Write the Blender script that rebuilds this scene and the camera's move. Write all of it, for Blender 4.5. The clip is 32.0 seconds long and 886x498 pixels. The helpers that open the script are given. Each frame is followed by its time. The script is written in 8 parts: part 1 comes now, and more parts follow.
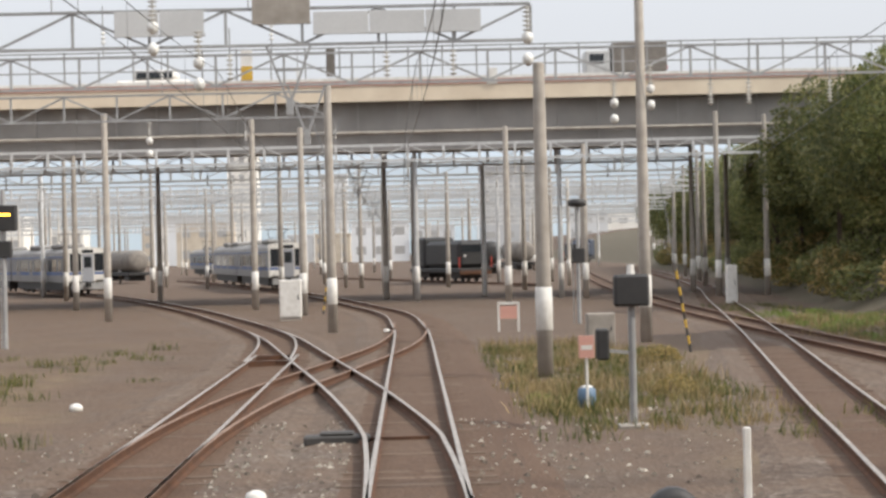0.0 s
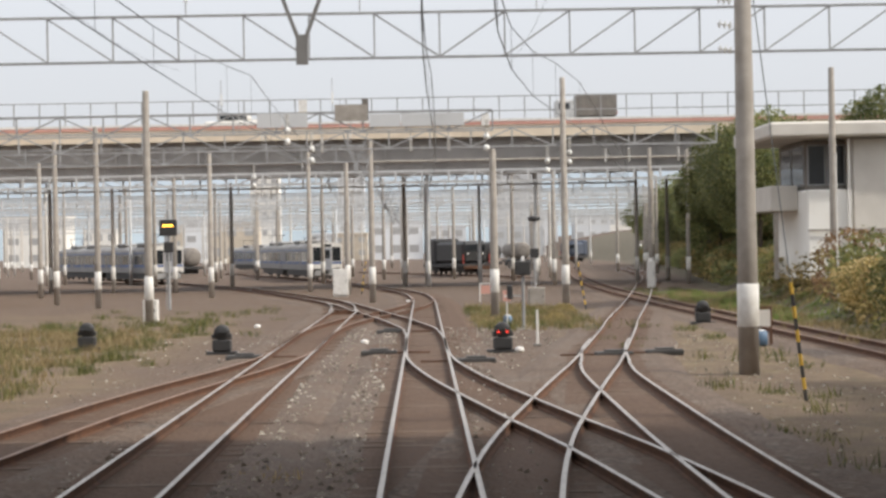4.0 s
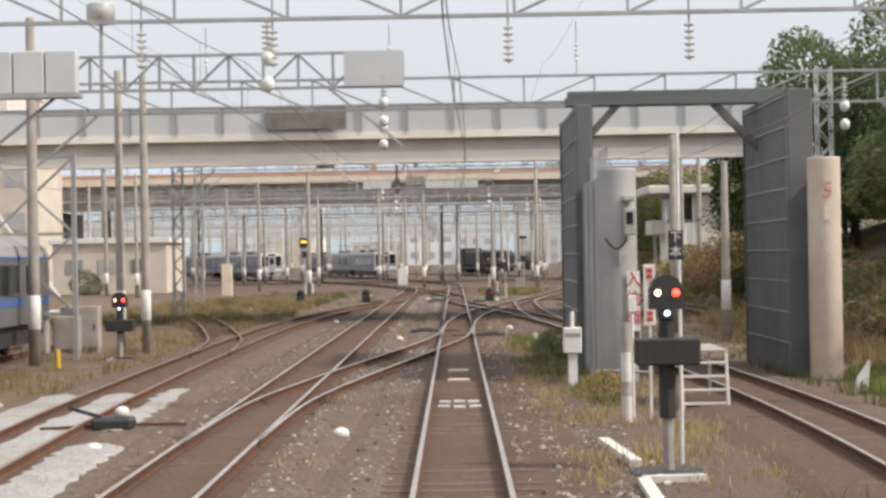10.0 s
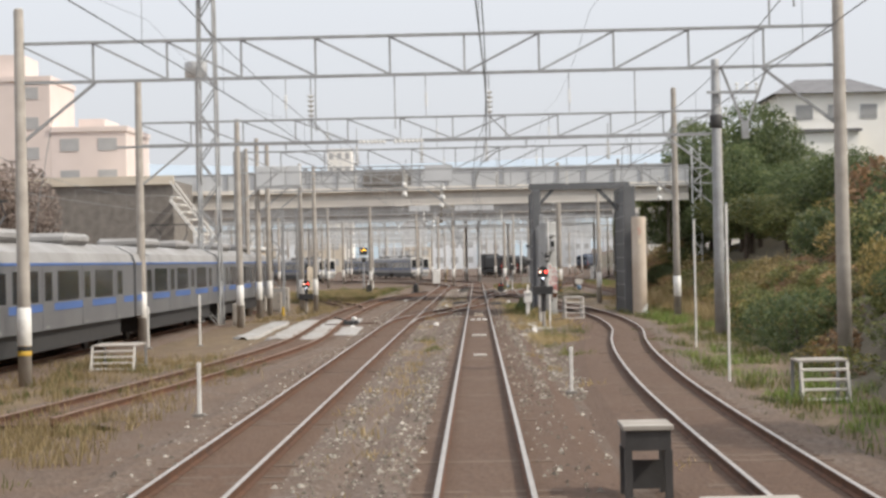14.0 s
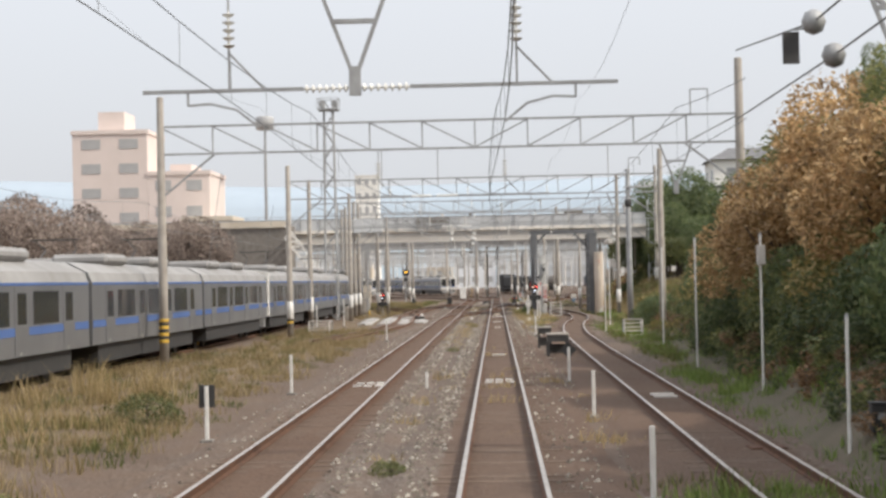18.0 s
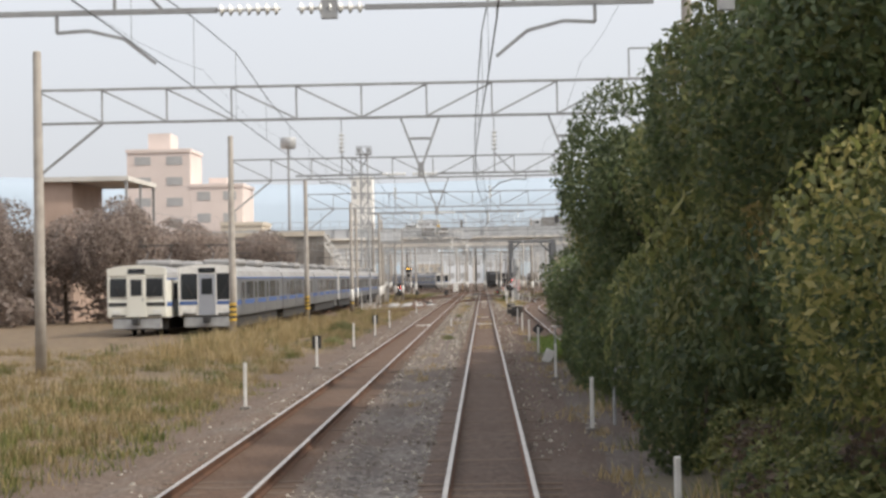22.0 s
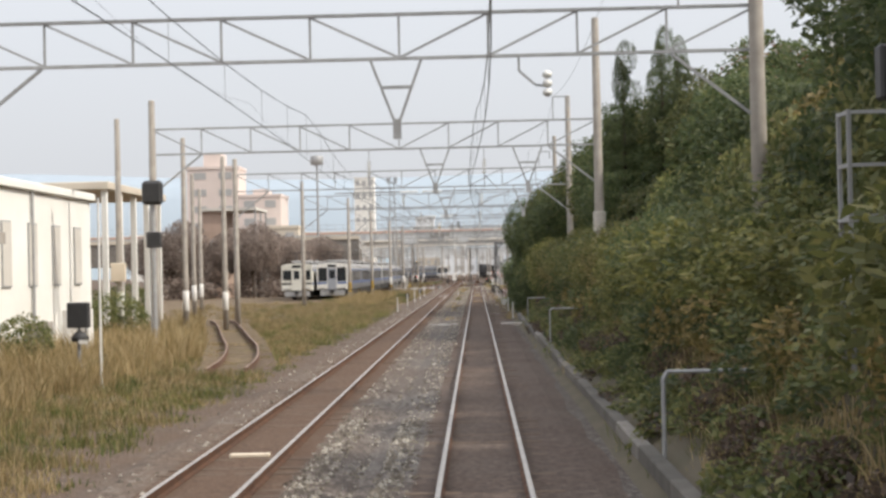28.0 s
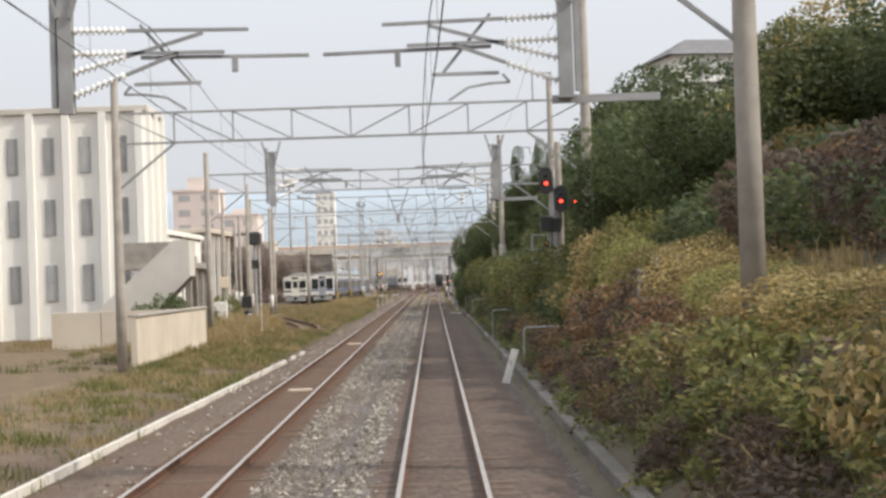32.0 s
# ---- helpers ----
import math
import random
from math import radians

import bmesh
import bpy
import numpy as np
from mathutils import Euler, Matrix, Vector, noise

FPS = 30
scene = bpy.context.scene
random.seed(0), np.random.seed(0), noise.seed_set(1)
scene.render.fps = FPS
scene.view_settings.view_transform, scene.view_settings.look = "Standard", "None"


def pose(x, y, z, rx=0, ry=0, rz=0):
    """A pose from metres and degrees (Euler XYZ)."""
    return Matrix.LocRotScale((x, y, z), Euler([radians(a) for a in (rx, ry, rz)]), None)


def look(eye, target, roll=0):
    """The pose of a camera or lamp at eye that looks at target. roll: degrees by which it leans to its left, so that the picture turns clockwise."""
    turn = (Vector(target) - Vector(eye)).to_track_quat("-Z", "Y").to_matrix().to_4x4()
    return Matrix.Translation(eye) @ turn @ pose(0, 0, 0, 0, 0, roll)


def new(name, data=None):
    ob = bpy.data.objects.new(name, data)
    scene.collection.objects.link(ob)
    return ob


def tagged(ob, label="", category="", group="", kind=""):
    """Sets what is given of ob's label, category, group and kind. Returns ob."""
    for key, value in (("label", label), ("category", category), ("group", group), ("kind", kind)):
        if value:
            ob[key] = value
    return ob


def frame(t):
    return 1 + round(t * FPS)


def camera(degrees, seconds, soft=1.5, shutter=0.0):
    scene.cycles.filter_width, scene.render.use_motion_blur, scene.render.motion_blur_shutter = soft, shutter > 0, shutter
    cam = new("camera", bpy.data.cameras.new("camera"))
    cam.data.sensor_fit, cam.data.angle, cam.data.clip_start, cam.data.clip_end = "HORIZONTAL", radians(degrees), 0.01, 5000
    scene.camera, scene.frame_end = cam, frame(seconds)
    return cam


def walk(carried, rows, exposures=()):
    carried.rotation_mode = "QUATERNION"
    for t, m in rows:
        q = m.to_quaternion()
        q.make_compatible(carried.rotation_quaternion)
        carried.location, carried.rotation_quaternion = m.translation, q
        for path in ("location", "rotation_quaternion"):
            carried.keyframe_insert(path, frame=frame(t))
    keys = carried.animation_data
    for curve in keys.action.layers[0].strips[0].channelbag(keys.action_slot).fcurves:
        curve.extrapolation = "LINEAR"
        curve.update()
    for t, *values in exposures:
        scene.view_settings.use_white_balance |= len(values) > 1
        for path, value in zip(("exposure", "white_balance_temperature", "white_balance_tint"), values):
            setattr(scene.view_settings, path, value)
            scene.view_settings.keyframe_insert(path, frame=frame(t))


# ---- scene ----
cam = camera(29.29, 32.0, soft=2.9)
# The camera rides backwards along a straight track: seconds, place along the track, yaw, pitch, roll
AXIS, EYE = -0.041, 2.700
EXPOSURES = [(0.0, 0.1, 6300, 10), (32.0, 0.1, 6300, 10)]
ROWS = [
    (0.0, 31.35, -1.14, 0.04, 1.38),
    (0.5, 27.58, -0.65, 0.06, 1.26),
    (1.0, 23.76, -0.53, 0.21, 1.26),
    (1.5, 19.82, -1.31, 0.24, 1.15),
    (2.0, 15.76, -1.16, 0.34, 1.29),
    (2.5, 11.55, -2.39, 0.30, 1.07),
    (3.0, 7.21, -2.05, 0.22, 0.96),
    (3.5, 2.77, -2.45, 0.11, 1.09),
    (4.0, -1.79, -0.68, 0.01, 1.07),
    (4.5, -6.51, 0.01, -0.04, 0.86),
    (6.5, -26.07, 0.57, 0.23, 1.02),
    (7.0, -31.14, 0.63, 0.22, 1.12),
    (7.5, -36.35, 0.35, 0.24, 1.01),
    (8.0, -41.63, 0.21, 0.23, 1.28),
    (8.5, -46.93, 0.09, 0.22, 1.10),
    (9.0, -52.32, 0.41, 0.24, 0.85),
    (9.5, -57.77, 0.79, 0.25, 1.07),
    (10.0, -63.44, 0.40, 0.25, 0.99),
    (10.5, -69.33, 0.33, 0.24, 1.02),
    (11.0, -75.36, 1.17, 0.36, 0.92),
    (11.5, -81.45, 1.32, 0.44, 0.97),
    (12.0, -87.62, 1.46, 0.54, 0.78),
    (12.5, -93.88, 1.13, 0.53, 0.91),
    (13.0, -100.20, 0.92, 0.54, 0.95),
    (13.5, -106.50, 1.49, 0.58, 1.04),
    (15.5, -131.48, -0.75, -0.45, 2.02),
    (16.0, -137.83, 0.19, -0.08, 1.66),
    (16.5, -144.20, 1.62, 0.70, 1.65),
    (17.0, -150.57, 0.91, 0.91, 1.42),
    (17.5, -157.03, 1.52, 0.99, 1.20),
    (18.0, -163.60, 1.79, 1.09, 1.22),
    (18.5, -170.26, 1.64, 1.16, 1.12),
    (19.0, -176.95, 1.84, 1.24, 0.89),
    (19.5, -183.65, 2.46, 1.25, 0.92),
    (20.0, -190.33, 0.87, 1.22, 0.74),
    (20.5, -197.00, 1.00, 1.17, 0.96),
    (21.0, -203.60, 2.92, 1.25, 1.37),
    (21.5, -210.19, 1.53, 1.09, 1.06),
    (22.0, -216.79, 1.36, 0.95, 1.03),
    (22.5, -223.38, 1.34, 0.90, 0.89),
    (23.0, -229.94, 3.78, 0.95, 1.04),
    (23.5, -236.44, 1.62, 1.00, 0.98),
    (24.0, -242.90, 0.29, 0.96, 0.99),
    (24.5, -249.36, 1.60, 0.90, 0.93),
    (26.5, -275.18, 1.41, 0.68, 0.98),
    (27.0, -281.63, 2.99, 0.78, 0.83),
    (27.5, -288.07, 2.49, 0.74, 1.29),
    (28.0, -294.47, 1.13, 0.68, 1.33),
    (28.5, -300.83, 1.88, 0.77, 1.39),
    (29.0, -307.13, 2.37, 0.89, 1.50),
    (29.5, -313.38, 1.79, 0.99, 1.50),
    (30.0, -319.58, 1.31, 1.00, 1.26),
    (30.5, -325.76, 1.07, 0.99, 1.60),
    (31.0, -331.90, 0.44, 0.98, 1.45),
    (31.5, -338.01, 0.07, 0.98, 1.39),
    (32.0, -344.10, -0.34, 0.97, 1.94),
]
walk(cam, [(t, pose(AXIS, y, EYE, 90 + pitch, roll, yaw)) for t, y, yaw, pitch, roll in ROWS], EXPOSURES)

# ---- light ----
world = bpy.data.worlds.new("world")
scene.world = world
world.use_nodes = True
wn = world.node_tree
sky = wn.nodes.new("ShaderNodeTexSky")
sky.sky_type = 'NISHITA'
sky.sun_disc = False
SUN_ELEV, SUN_FROM = radians(43), radians(108)   # direction the light comes from, clockwise from +y
sky.sun_elevation, sky.sun_rotation = SUN_ELEV, SUN_FROM
sky.air_density, sky.dust_density, sky.ozone_density = 1.0, 6.0, 1.0
cloud = wn.nodes.new("ShaderNodeMix")
cloud.data_type = 'RGBA'
cloud.inputs[0].default_value = 0.8
cloud.inputs[7].default_value = (7.6, 7.65, 7.8, 1)
wn.links.new(sky.outputs[0], cloud.inputs[6])
# a veiled sky is brighter overhead than at the horizon
aim = wn.nodes.new("ShaderNodeTexCoord")
up = wn.nodes.new("ShaderNodeSeparateXYZ")
wn.links.new(aim.outputs["Generated"], up.inputs[0])
rise = wn.nodes.new("ShaderNodeMapRange")
rise.inputs[3].default_value, rise.inputs[4].default_value = 1.0, 2.05
wn.links.new(up.outputs[2], rise.inputs[0])
veil = wn.nodes.new("ShaderNodeVectorMath")
veil.operation = 'SCALE'
wn.links.new(cloud.outputs[2], veil.inputs[0])
wn.links.new(rise.outputs[0], veil.inputs["Scale"])
bg = wn.nodes["Background"]
bg.inputs[1].default_value = 0.1
wn.links.new(veil.outputs[0], bg.inputs[0])
sun = new("sun", bpy.data.lights.new("sun", 'SUN'))
sun.data.energy, sun.data.angle, sun.data.color = 3.4, radians(2), (1.0, 0.93, 0.81)
way = Vector((math.sin(SUN_FROM) * math.cos(SUN_ELEV), math.cos(SUN_FROM) * math.cos(SUN_ELEV), math.sin(SUN_ELEV)))
sun.matrix_world = look(way * 100, (0, 0, 0))

# ---- materials ----
MATS = {}


def material(name, a, b=None, rough=0.8, metal=0.0, scale=3.0, fine=40.0, bump=0.15, spread=0.0, stretch=(1, 1, 1), dirt=None):
    """Two colours mixed at two scales of noise, with bump; spread varies it from object to object."""
    if name in MATS:
        return MATS[name]
    m = bpy.data.materials.new(name)
    m.use_nodes = True
    t = m.node_tree
    n, l = t.nodes, t.links
    p = n["Principled BSDF"]
    b = b or tuple(v * 0.7 for v in a)
    co = n.new("ShaderNodeTexCoord")
    mp = n.new("ShaderNodeMapping")
    mp.inputs["Scale"].default_value = stretch
    l.new(co.outputs["Object"], mp.inputs[0])
    big = n.new("ShaderNodeTexNoise")
    big.inputs["Scale"].default_value, big.inputs["Detail"].default_value = scale, 5
    small = n.new("ShaderNodeTexNoise")
    small.inputs["Scale"].default_value, small.inputs["Detail"].default_value = fine, 3
    l.new(mp.outputs[0], big.inputs["Vector"])
    l.new(mp.outputs[0], small.inputs["Vector"])
    add = n.new("ShaderNodeMath")
    add.operation = 'MULTIPLY_ADD'
    add.inputs[1].default_value = 0.45
    l.new(small.outputs[0], add.inputs[0])
    ramp = n.new("ShaderNodeMapRange")
    ramp.inputs[1].default_value, ramp.inputs[2].default_value = 0.5, 0.95
    l.new(big.outputs[0], add.inputs[2])
    l.new(add.outputs[0], ramp.inputs[0])
    mix = n.new("ShaderNodeMix")
    mix.data_type = 'RGBA'
    mix.inputs[6].default_value, mix.inputs[7].default_value = (*a, 1), (*b, 1)
    l.new(ramp.outputs[0], mix.inputs[0])
    out = mix.outputs[2]
    if spread:
        info = n.new("ShaderNodeObjectInfo")
        hsv = n.new("ShaderNodeHueSaturation")
        r = n.new("ShaderNodeMapRange")
        r.inputs[3].default_value, r.inputs[4].default_value = 1 - spread, 1 + spread
        l.new(info.outputs["Random"], r.inputs[0])
        l.new(r.outputs[0], hsv.inputs["Value"])
        l.new(out, hsv.inputs["Color"])
        out = hsv.outputs[0]
    l.new(out, p.inputs["Base Color"])
    p.inputs["Roughness"].default_value, p.inputs["Metallic"].default_value = rough, metal
    if bump:
        bp = n.new("ShaderNodeBump")
        bp.inputs["Strength"].default_value, bp.inputs["Distance"].default_value = bump, 0.02
        l.new(small.outputs[0], bp.inputs["Height"])
        l.new(bp.outputs[0], p.inputs["Normal"])
    MATS[name] = m
    return m


def glow(name, color, strength):
    m = bpy.data.materials.new(name)
    m.use_nodes = True
    p = m.node_tree.nodes["Principled BSDF"]
    p.inputs["Base Color"].default_value = (*color, 1)
    p.inputs["Emission Color"].default_value, p.inputs["Emission Strength"].default_value = (*color, 1), strength
    return m


def leafy(name, a, b, c):
    """Leaves: three greens mixed from leaf to leaf, with some light let through."""
    m = bpy.data.materials.new(name)
    m.use_nodes = True
    t = m.node_tree
    n, l = t.nodes, t.links
    p = n["Principled BSDF"]
    geo = n.new("ShaderNodeNewGeometry")
    ramp = n.new("ShaderNodeValToRGB")
    ramp.color_ramp.elements[0].color, ramp.color_ramp.elements[1].color = (*a, 1), (*c, 1)
    e = ramp.color_ramp.elements.new(0.55)
    e.color = (*b, 1)
    l.new(geo.outputs["Random Per Island"], ramp.inputs[0])
    info = n.new("ShaderNodeObjectInfo")
    hsv = n.new("ShaderNodeHueSaturation")
    r = n.new("ShaderNodeMapRange")
    r.inputs[3].default_value, r.inputs[4].default_value = 0.7, 1.3
    l.new(info.outputs["Random"], r.inputs[0])
    l.new(r.outputs[0], hsv.inputs["Value"])
    l.new(ramp.outputs[0], hsv.inputs["Color"])
    l.new(hsv.outputs[0], p.inputs["Base Color"])
    p.inputs["Roughness"].default_value = 0.6
    tr = n.new("ShaderNodeBsdfTranslucent")
    l.new(hsv.outputs[0], tr.inputs[0])
    mx = n.new("ShaderNodeMixShader")
    mx.inputs[0].default_value = 0.5
    l.new(p.outputs[0], mx.inputs[1])
    l.new(tr.outputs[0], mx.inputs[2])
    l.new(mx.outputs[0], n["Material Output"].inputs[0])
    return m


def stones(name, cols, scale, grass=False, dirt=(0.112, 0.075, 0.052)):
    """Loose stones: cells of many greys and browns over broad stains; grass adds dry and green patches."""
    m = bpy.data.materials.new(name)
    m.use_nodes = True
    t = m.node_tree
    n, l = t.nodes, t.links
    p = n["Principled BSDF"]
    co = n.new("ShaderNodeNewGeometry")
    vor = n.new("ShaderNodeTexVoronoi")
    vor.inputs["Scale"].default_value = scale
    l.new(co.outputs["Position"], vor.inputs["Vector"])
    ramp = n.new("ShaderNodeValToRGB")
    els = ramp.color_ramp.elements
    els[0].color, els[1].color = (*cols[0], 1), (*cols[-1], 1)
    for i, c in enumerate(cols[1:-1]):
        els.new((i + 1) / (len(cols) - 1)).color = (*c, 1)
    sep = n.new("ShaderNodeSeparateColor")
    l.new(vor.outputs["Color"], sep.inputs[0])
    l.new(sep.outputs[0], ramp.inputs[0])
    stain = n.new("ShaderNodeTexNoise")
    stain.inputs["Scale"].default_value, stain.inputs["Detail"].default_value = 0.35, 6
    l.new(co.outputs["Position"], stain.inputs["Vector"])
    sr = n.new("ShaderNodeMapRange")
    sr.inputs[1].default_value, sr.inputs[2].default_value = 0.35, 0.68
    l.new(stain.outputs[0], sr.inputs[0])
    mix = n.new("ShaderNodeMix")
    mix.data_type = 'RGBA'
    mix.blend_type = 'MIX'
    l.new(sr.outputs[0], mix.inputs[0])
    l.new(ramp.outputs[0], mix.inputs[6])
    dk = n.new("ShaderNodeMix")
    dk.data_type, dk.blend_type = 'RGBA', 'MULTIPLY'
    dk.inputs[0].default_value = 1.0
    dk.inputs[7].default_value = (0.74, 0.62, 0.54, 1)
    l.new(ramp.outputs[0], dk.inputs[6])
    l.new(dk.outputs[2], mix.inputs[7])
    out = mix.outputs[2]
    if grass:
        gn = n.new("ShaderNodeTexNoise")
        gn.inputs["Scale"].default_value, gn.inputs["Detail"].default_value = 0.11, 8
        gn.inputs["Roughness"].default_value = 0.65
        l.new(co.outputs["Position"], gn.inputs["Vector"])
        sx = n.new("ShaderNodeSeparateXYZ")
        l.new(co.outputs["Position"], sx.inputs[0])
        ab = n.new("ShaderNodeMath")
        ab.operation = 'ABSOLUTE'
        sh = n.new("ShaderNodeMath")
        sh.operation = 'ADD'
        sh.inputs[1].default_value = 1.2
        l.new(sx.outputs[0], sh.inputs[0])
        l.new(sh.outputs[0], ab.inputs[0])
        side = n.new("ShaderNodeMapRange")
        side.inputs[1].default_value, side.inputs[2].default_value = 3.5, 7.4
        side.inputs[3].default_value, side.inputs[4].default_value = -0.32, 0.32
        l.new(ab.outputs[0], side.inputs[0])
        far = n.new("ShaderNodeMapRange")
        far.inputs[1].default_value, far.inputs[2].default_value = 62, 95
        far.inputs[3].default_value, far.inputs[4].default_value = 0.0, -0.42
        l.new(sx.outputs[1], far.inputs[0])
        less = n.new("ShaderNodeMath")
        l.new(side.outputs[0], less.inputs[0])
        l.new(far.outputs[0], less.inputs[1])
        ad = n.new("ShaderNodeMath")
        l.new(gn.outputs[0], ad.inputs[0])
        l.new(less.outputs[0], ad.inputs[1])
        gr = n.new("ShaderNodeMapRange")
        gr.inputs[1].default_value, gr.inputs[2].default_value = 0.48, 0.82
        l.new(ad.outputs[0], gr.inputs[0])
        g2 = n.new("ShaderNodeTexNoise")
        g2.inputs["Scale"].default_value, g2.inputs["Detail"].default_value = 1.7, 10
        l.new(co.outputs["Position"], g2.inputs["Vector"])
        gc = n.new("ShaderNodeValToRGB")
        ge = gc.color_ramp.elements
        ge[0].position, ge[1].position = 0.35, 0.68
        ge[0].color, ge[1].color = (0.075, 0.068, 0.032, 1), (0.25, 0.19, 0.11, 1)
        ge.new(0.5).color = (0.16, 0.12, 0.065, 1)
        l.new(g2.outputs[0], gc.inputs[0])
        m2 = n.new("ShaderNodeMix")
        m2.data_type = 'RGBA'
        l.new(gr.outputs[0], m2.inputs[0])
        l.new(out, m2.inputs[6])
        l.new(gc.outputs[0], m2.inputs[7])
        out = m2.outputs[2]
    # dirt between the stones, thick over the yard
    dn = n.new("ShaderNodeTexNoise")
    dn.inputs["Scale"].default_value, dn.inputs["Detail"].default_value = 1.3, 9
    dn.inputs["Roughness"].default_value = 0.7
    l.new(co.outputs["Position"], dn.inputs["Vector"])
    dy = n.new("ShaderNodeSeparateXYZ")
    l.new(co.outputs["Position"], dy.inputs[0])
    amount = n.new("ShaderNodeMapRange")
    amount.inputs[1].default_value, amount.inputs[2].default_value = -220, -140
    amount.inputs[3].default_value, amount.inputs[4].default_value = -0.3, 0.12
    l.new(dy.outputs[1], amount.inputs[0])
    amount2 = n.new("ShaderNodeMapRange")
    amount2.inputs[1].default_value, amount2.inputs[2].default_value = -1.6, -2.8
    amount2.inputs[3].default_value, amount2.inputs[4].default_value = -0.3, 0.08
    l.new(dy.outputs[0], amount2.inputs[0])
    thick = n.new("ShaderNodeMath")
    thick.operation = 'MAXIMUM'
    l.new(amount.outputs[0], thick.inputs[0])
    l.new(amount2.outputs[0], thick.inputs[1])
    dsum = n.new("ShaderNodeMath")
    l.new(dn.outputs[0], dsum.inputs[0])
    l.new(thick.outputs[0], dsum.inputs[1])
    dr = n.new("ShaderNodeMapRange")
    dr.inputs[1].default_value, dr.inputs[2].default_value = 0.36, 0.72
    dr.inputs[4].default_value = 0.85
    l.new(dsum.outputs[0], dr.inputs[0])
    dm = n.new("ShaderNodeMix")
    dm.data_type = 'RGBA'
    dm.inputs[7].default_value = (*dirt, 1)
    l.new(dr.outputs[0], dm.inputs[0])
    l.new(out, dm.inputs[6])
    out = dm.outputs[2]
    # brake dust lies thick over the yard and thins out along the open line
    py = n.new("ShaderNodeSeparateXYZ")
    l.new(co.outputs["Position"], py.inputs[0])
    dust = n.new("ShaderNodeMapRange")
    dust.inputs[1].default_value, dust.inputs[2].default_value = -215, -130
    dust.inputs[3].default_value, dust.inputs[4].default_value = 0.8, 1.06
    l.new(py.outputs[1], dust.inputs[0])
    # and along the second track, which carries the freight
    dust2 = n.new("ShaderNodeMapRange")
    dust2.inputs[1].default_value, dust2.inputs[2].default_value = -1.6, -2.8
    dust2.inputs[3].default_value, dust2.inputs[4].default_value = 0.8, 1.12
    l.new(py.outputs[0], dust2.inputs[0])
    most = n.new("ShaderNodeMath")
    most.operation = 'MAXIMUM'
    l.new(dust.outputs[0], most.inputs[0])
    l.new(dust2.outputs[0], most.inputs[1])
    tone = n.new("ShaderNodeHueSaturation")
    l.new(most.outputs[0], tone.inputs["Saturation"])
    l.new(out, tone.inputs["Color"])
    l.new(tone.outputs[0], p.inputs["Base Color"])
    p.inputs["Roughness"].default_value = 0.95
    bp = n.new("ShaderNodeBump")
    bp.inputs["Strength"].default_value, bp.inputs["Distance"].default_value = 0.7, 0.03
    l.new(vor.outputs["Distance"], bp.inputs["Height"])
    l.new(bp.outputs[0], p.inputs["Normal"])
    return m


GROUND = stones("yard_ground", [(0.036, 0.026, 0.02), (0.066, 0.048, 0.037), (0.085, 0.063, 0.048), (0.105, 0.083, 0.065), (0.2, 0.175, 0.15)], 16, True)
BANKSOIL = material("bank_soil", (0.075, 0.066, 0.04), (0.115, 0.09, 0.06), 1.0, 0, 0.8, 14, 0.6)
BALLAST = stones("ballast", [(0.036, 0.028, 0.022), (0.07, 0.054, 0.044), (0.104, 0.083, 0.069), (0.148, 0.125, 0.106), (0.29, 0.26, 0.23)], 14)
RUSTBED = stones("rusty_bed", [(0.052, 0.031, 0.02), (0.082, 0.05, 0.032), (0.106, 0.066, 0.044), (0.145, 0.1, 0.07)], 15, dirt=(0.092, 0.056, 0.036))
STONE = leafy("loose_stone", (0.16, 0.13, 0.1), (0.38, 0.33, 0.265), (0.85, 0.79, 0.69))
CONC = material("concrete", (0.4, 0.36, 0.315), (0.28, 0.25, 0.215), 0.9, 0, 2.5, 45, 0.2, 0.12)
CONCDARK = material("aged_concrete", (0.23, 0.205, 0.18), (0.14, 0.125, 0.11), 0.9, 0, 2.0, 40, 0.2, 0.12)
CONCLIGHT = material("pale_concrete", (0.64, 0.6, 0.54), (0.5, 0.465, 0.415), 0.9, 0, 0.6, 30, 0.15)
WHITE = material("white_paint", (0.78, 0.76, 0.72), (0.6, 0.57, 0.52), 0.6, 0, 4, 30, 0.05, 0.05)
STEEL = material("galvanised_steel", (0.4, 0.4, 0.395), (0.28, 0.275, 0.27), 0.6, 0.25, 3, 40, 0.1, 0.12)
PALESTEEL = material("pale_galvanised_steel", (0.62, 0.62, 0.61), (0.48, 0.475, 0.465), 0.55, 0.1, 3, 40, 0.05, 0.15)
DARKSTEEL = material("dark_steel", (0.075, 0.07, 0.066), (0.045, 0.042, 0.04), 0.65, 0.2, 3, 40, 0.1)
BLACK = material("black_paint", (0.04, 0.038, 0.037), (0.025, 0.024, 0.024), 0.6, 0, 3, 30, 0.05)
RUST = material("rust", (0.136, 0.061, 0.03), (0.068, 0.034, 0.02), 0.9, 0.1, 4, 50, 0.2, 0.1)
RAILTOP = material("polished_rail", (0.5, 0.46, 0.42), (0.34, 0.3, 0.26), 0.4, 0.6, 2, 60, 0.03)
RAILRUST = material("rusty_rail_top", (0.3, 0.2, 0.14), (0.2, 0.12, 0.08), 0.55, 0.4, 2, 60, 0.05)
WIRE = material("wire", (0.24, 0.25, 0.245), (0.17, 0.17, 0.17), 0.6, 0.3, 3, 20, 0)
PORC = material("porcelain", (0.75, 0.74, 0.7), (0.6, 0.58, 0.54), 0.25, 0, 3, 20, 0)
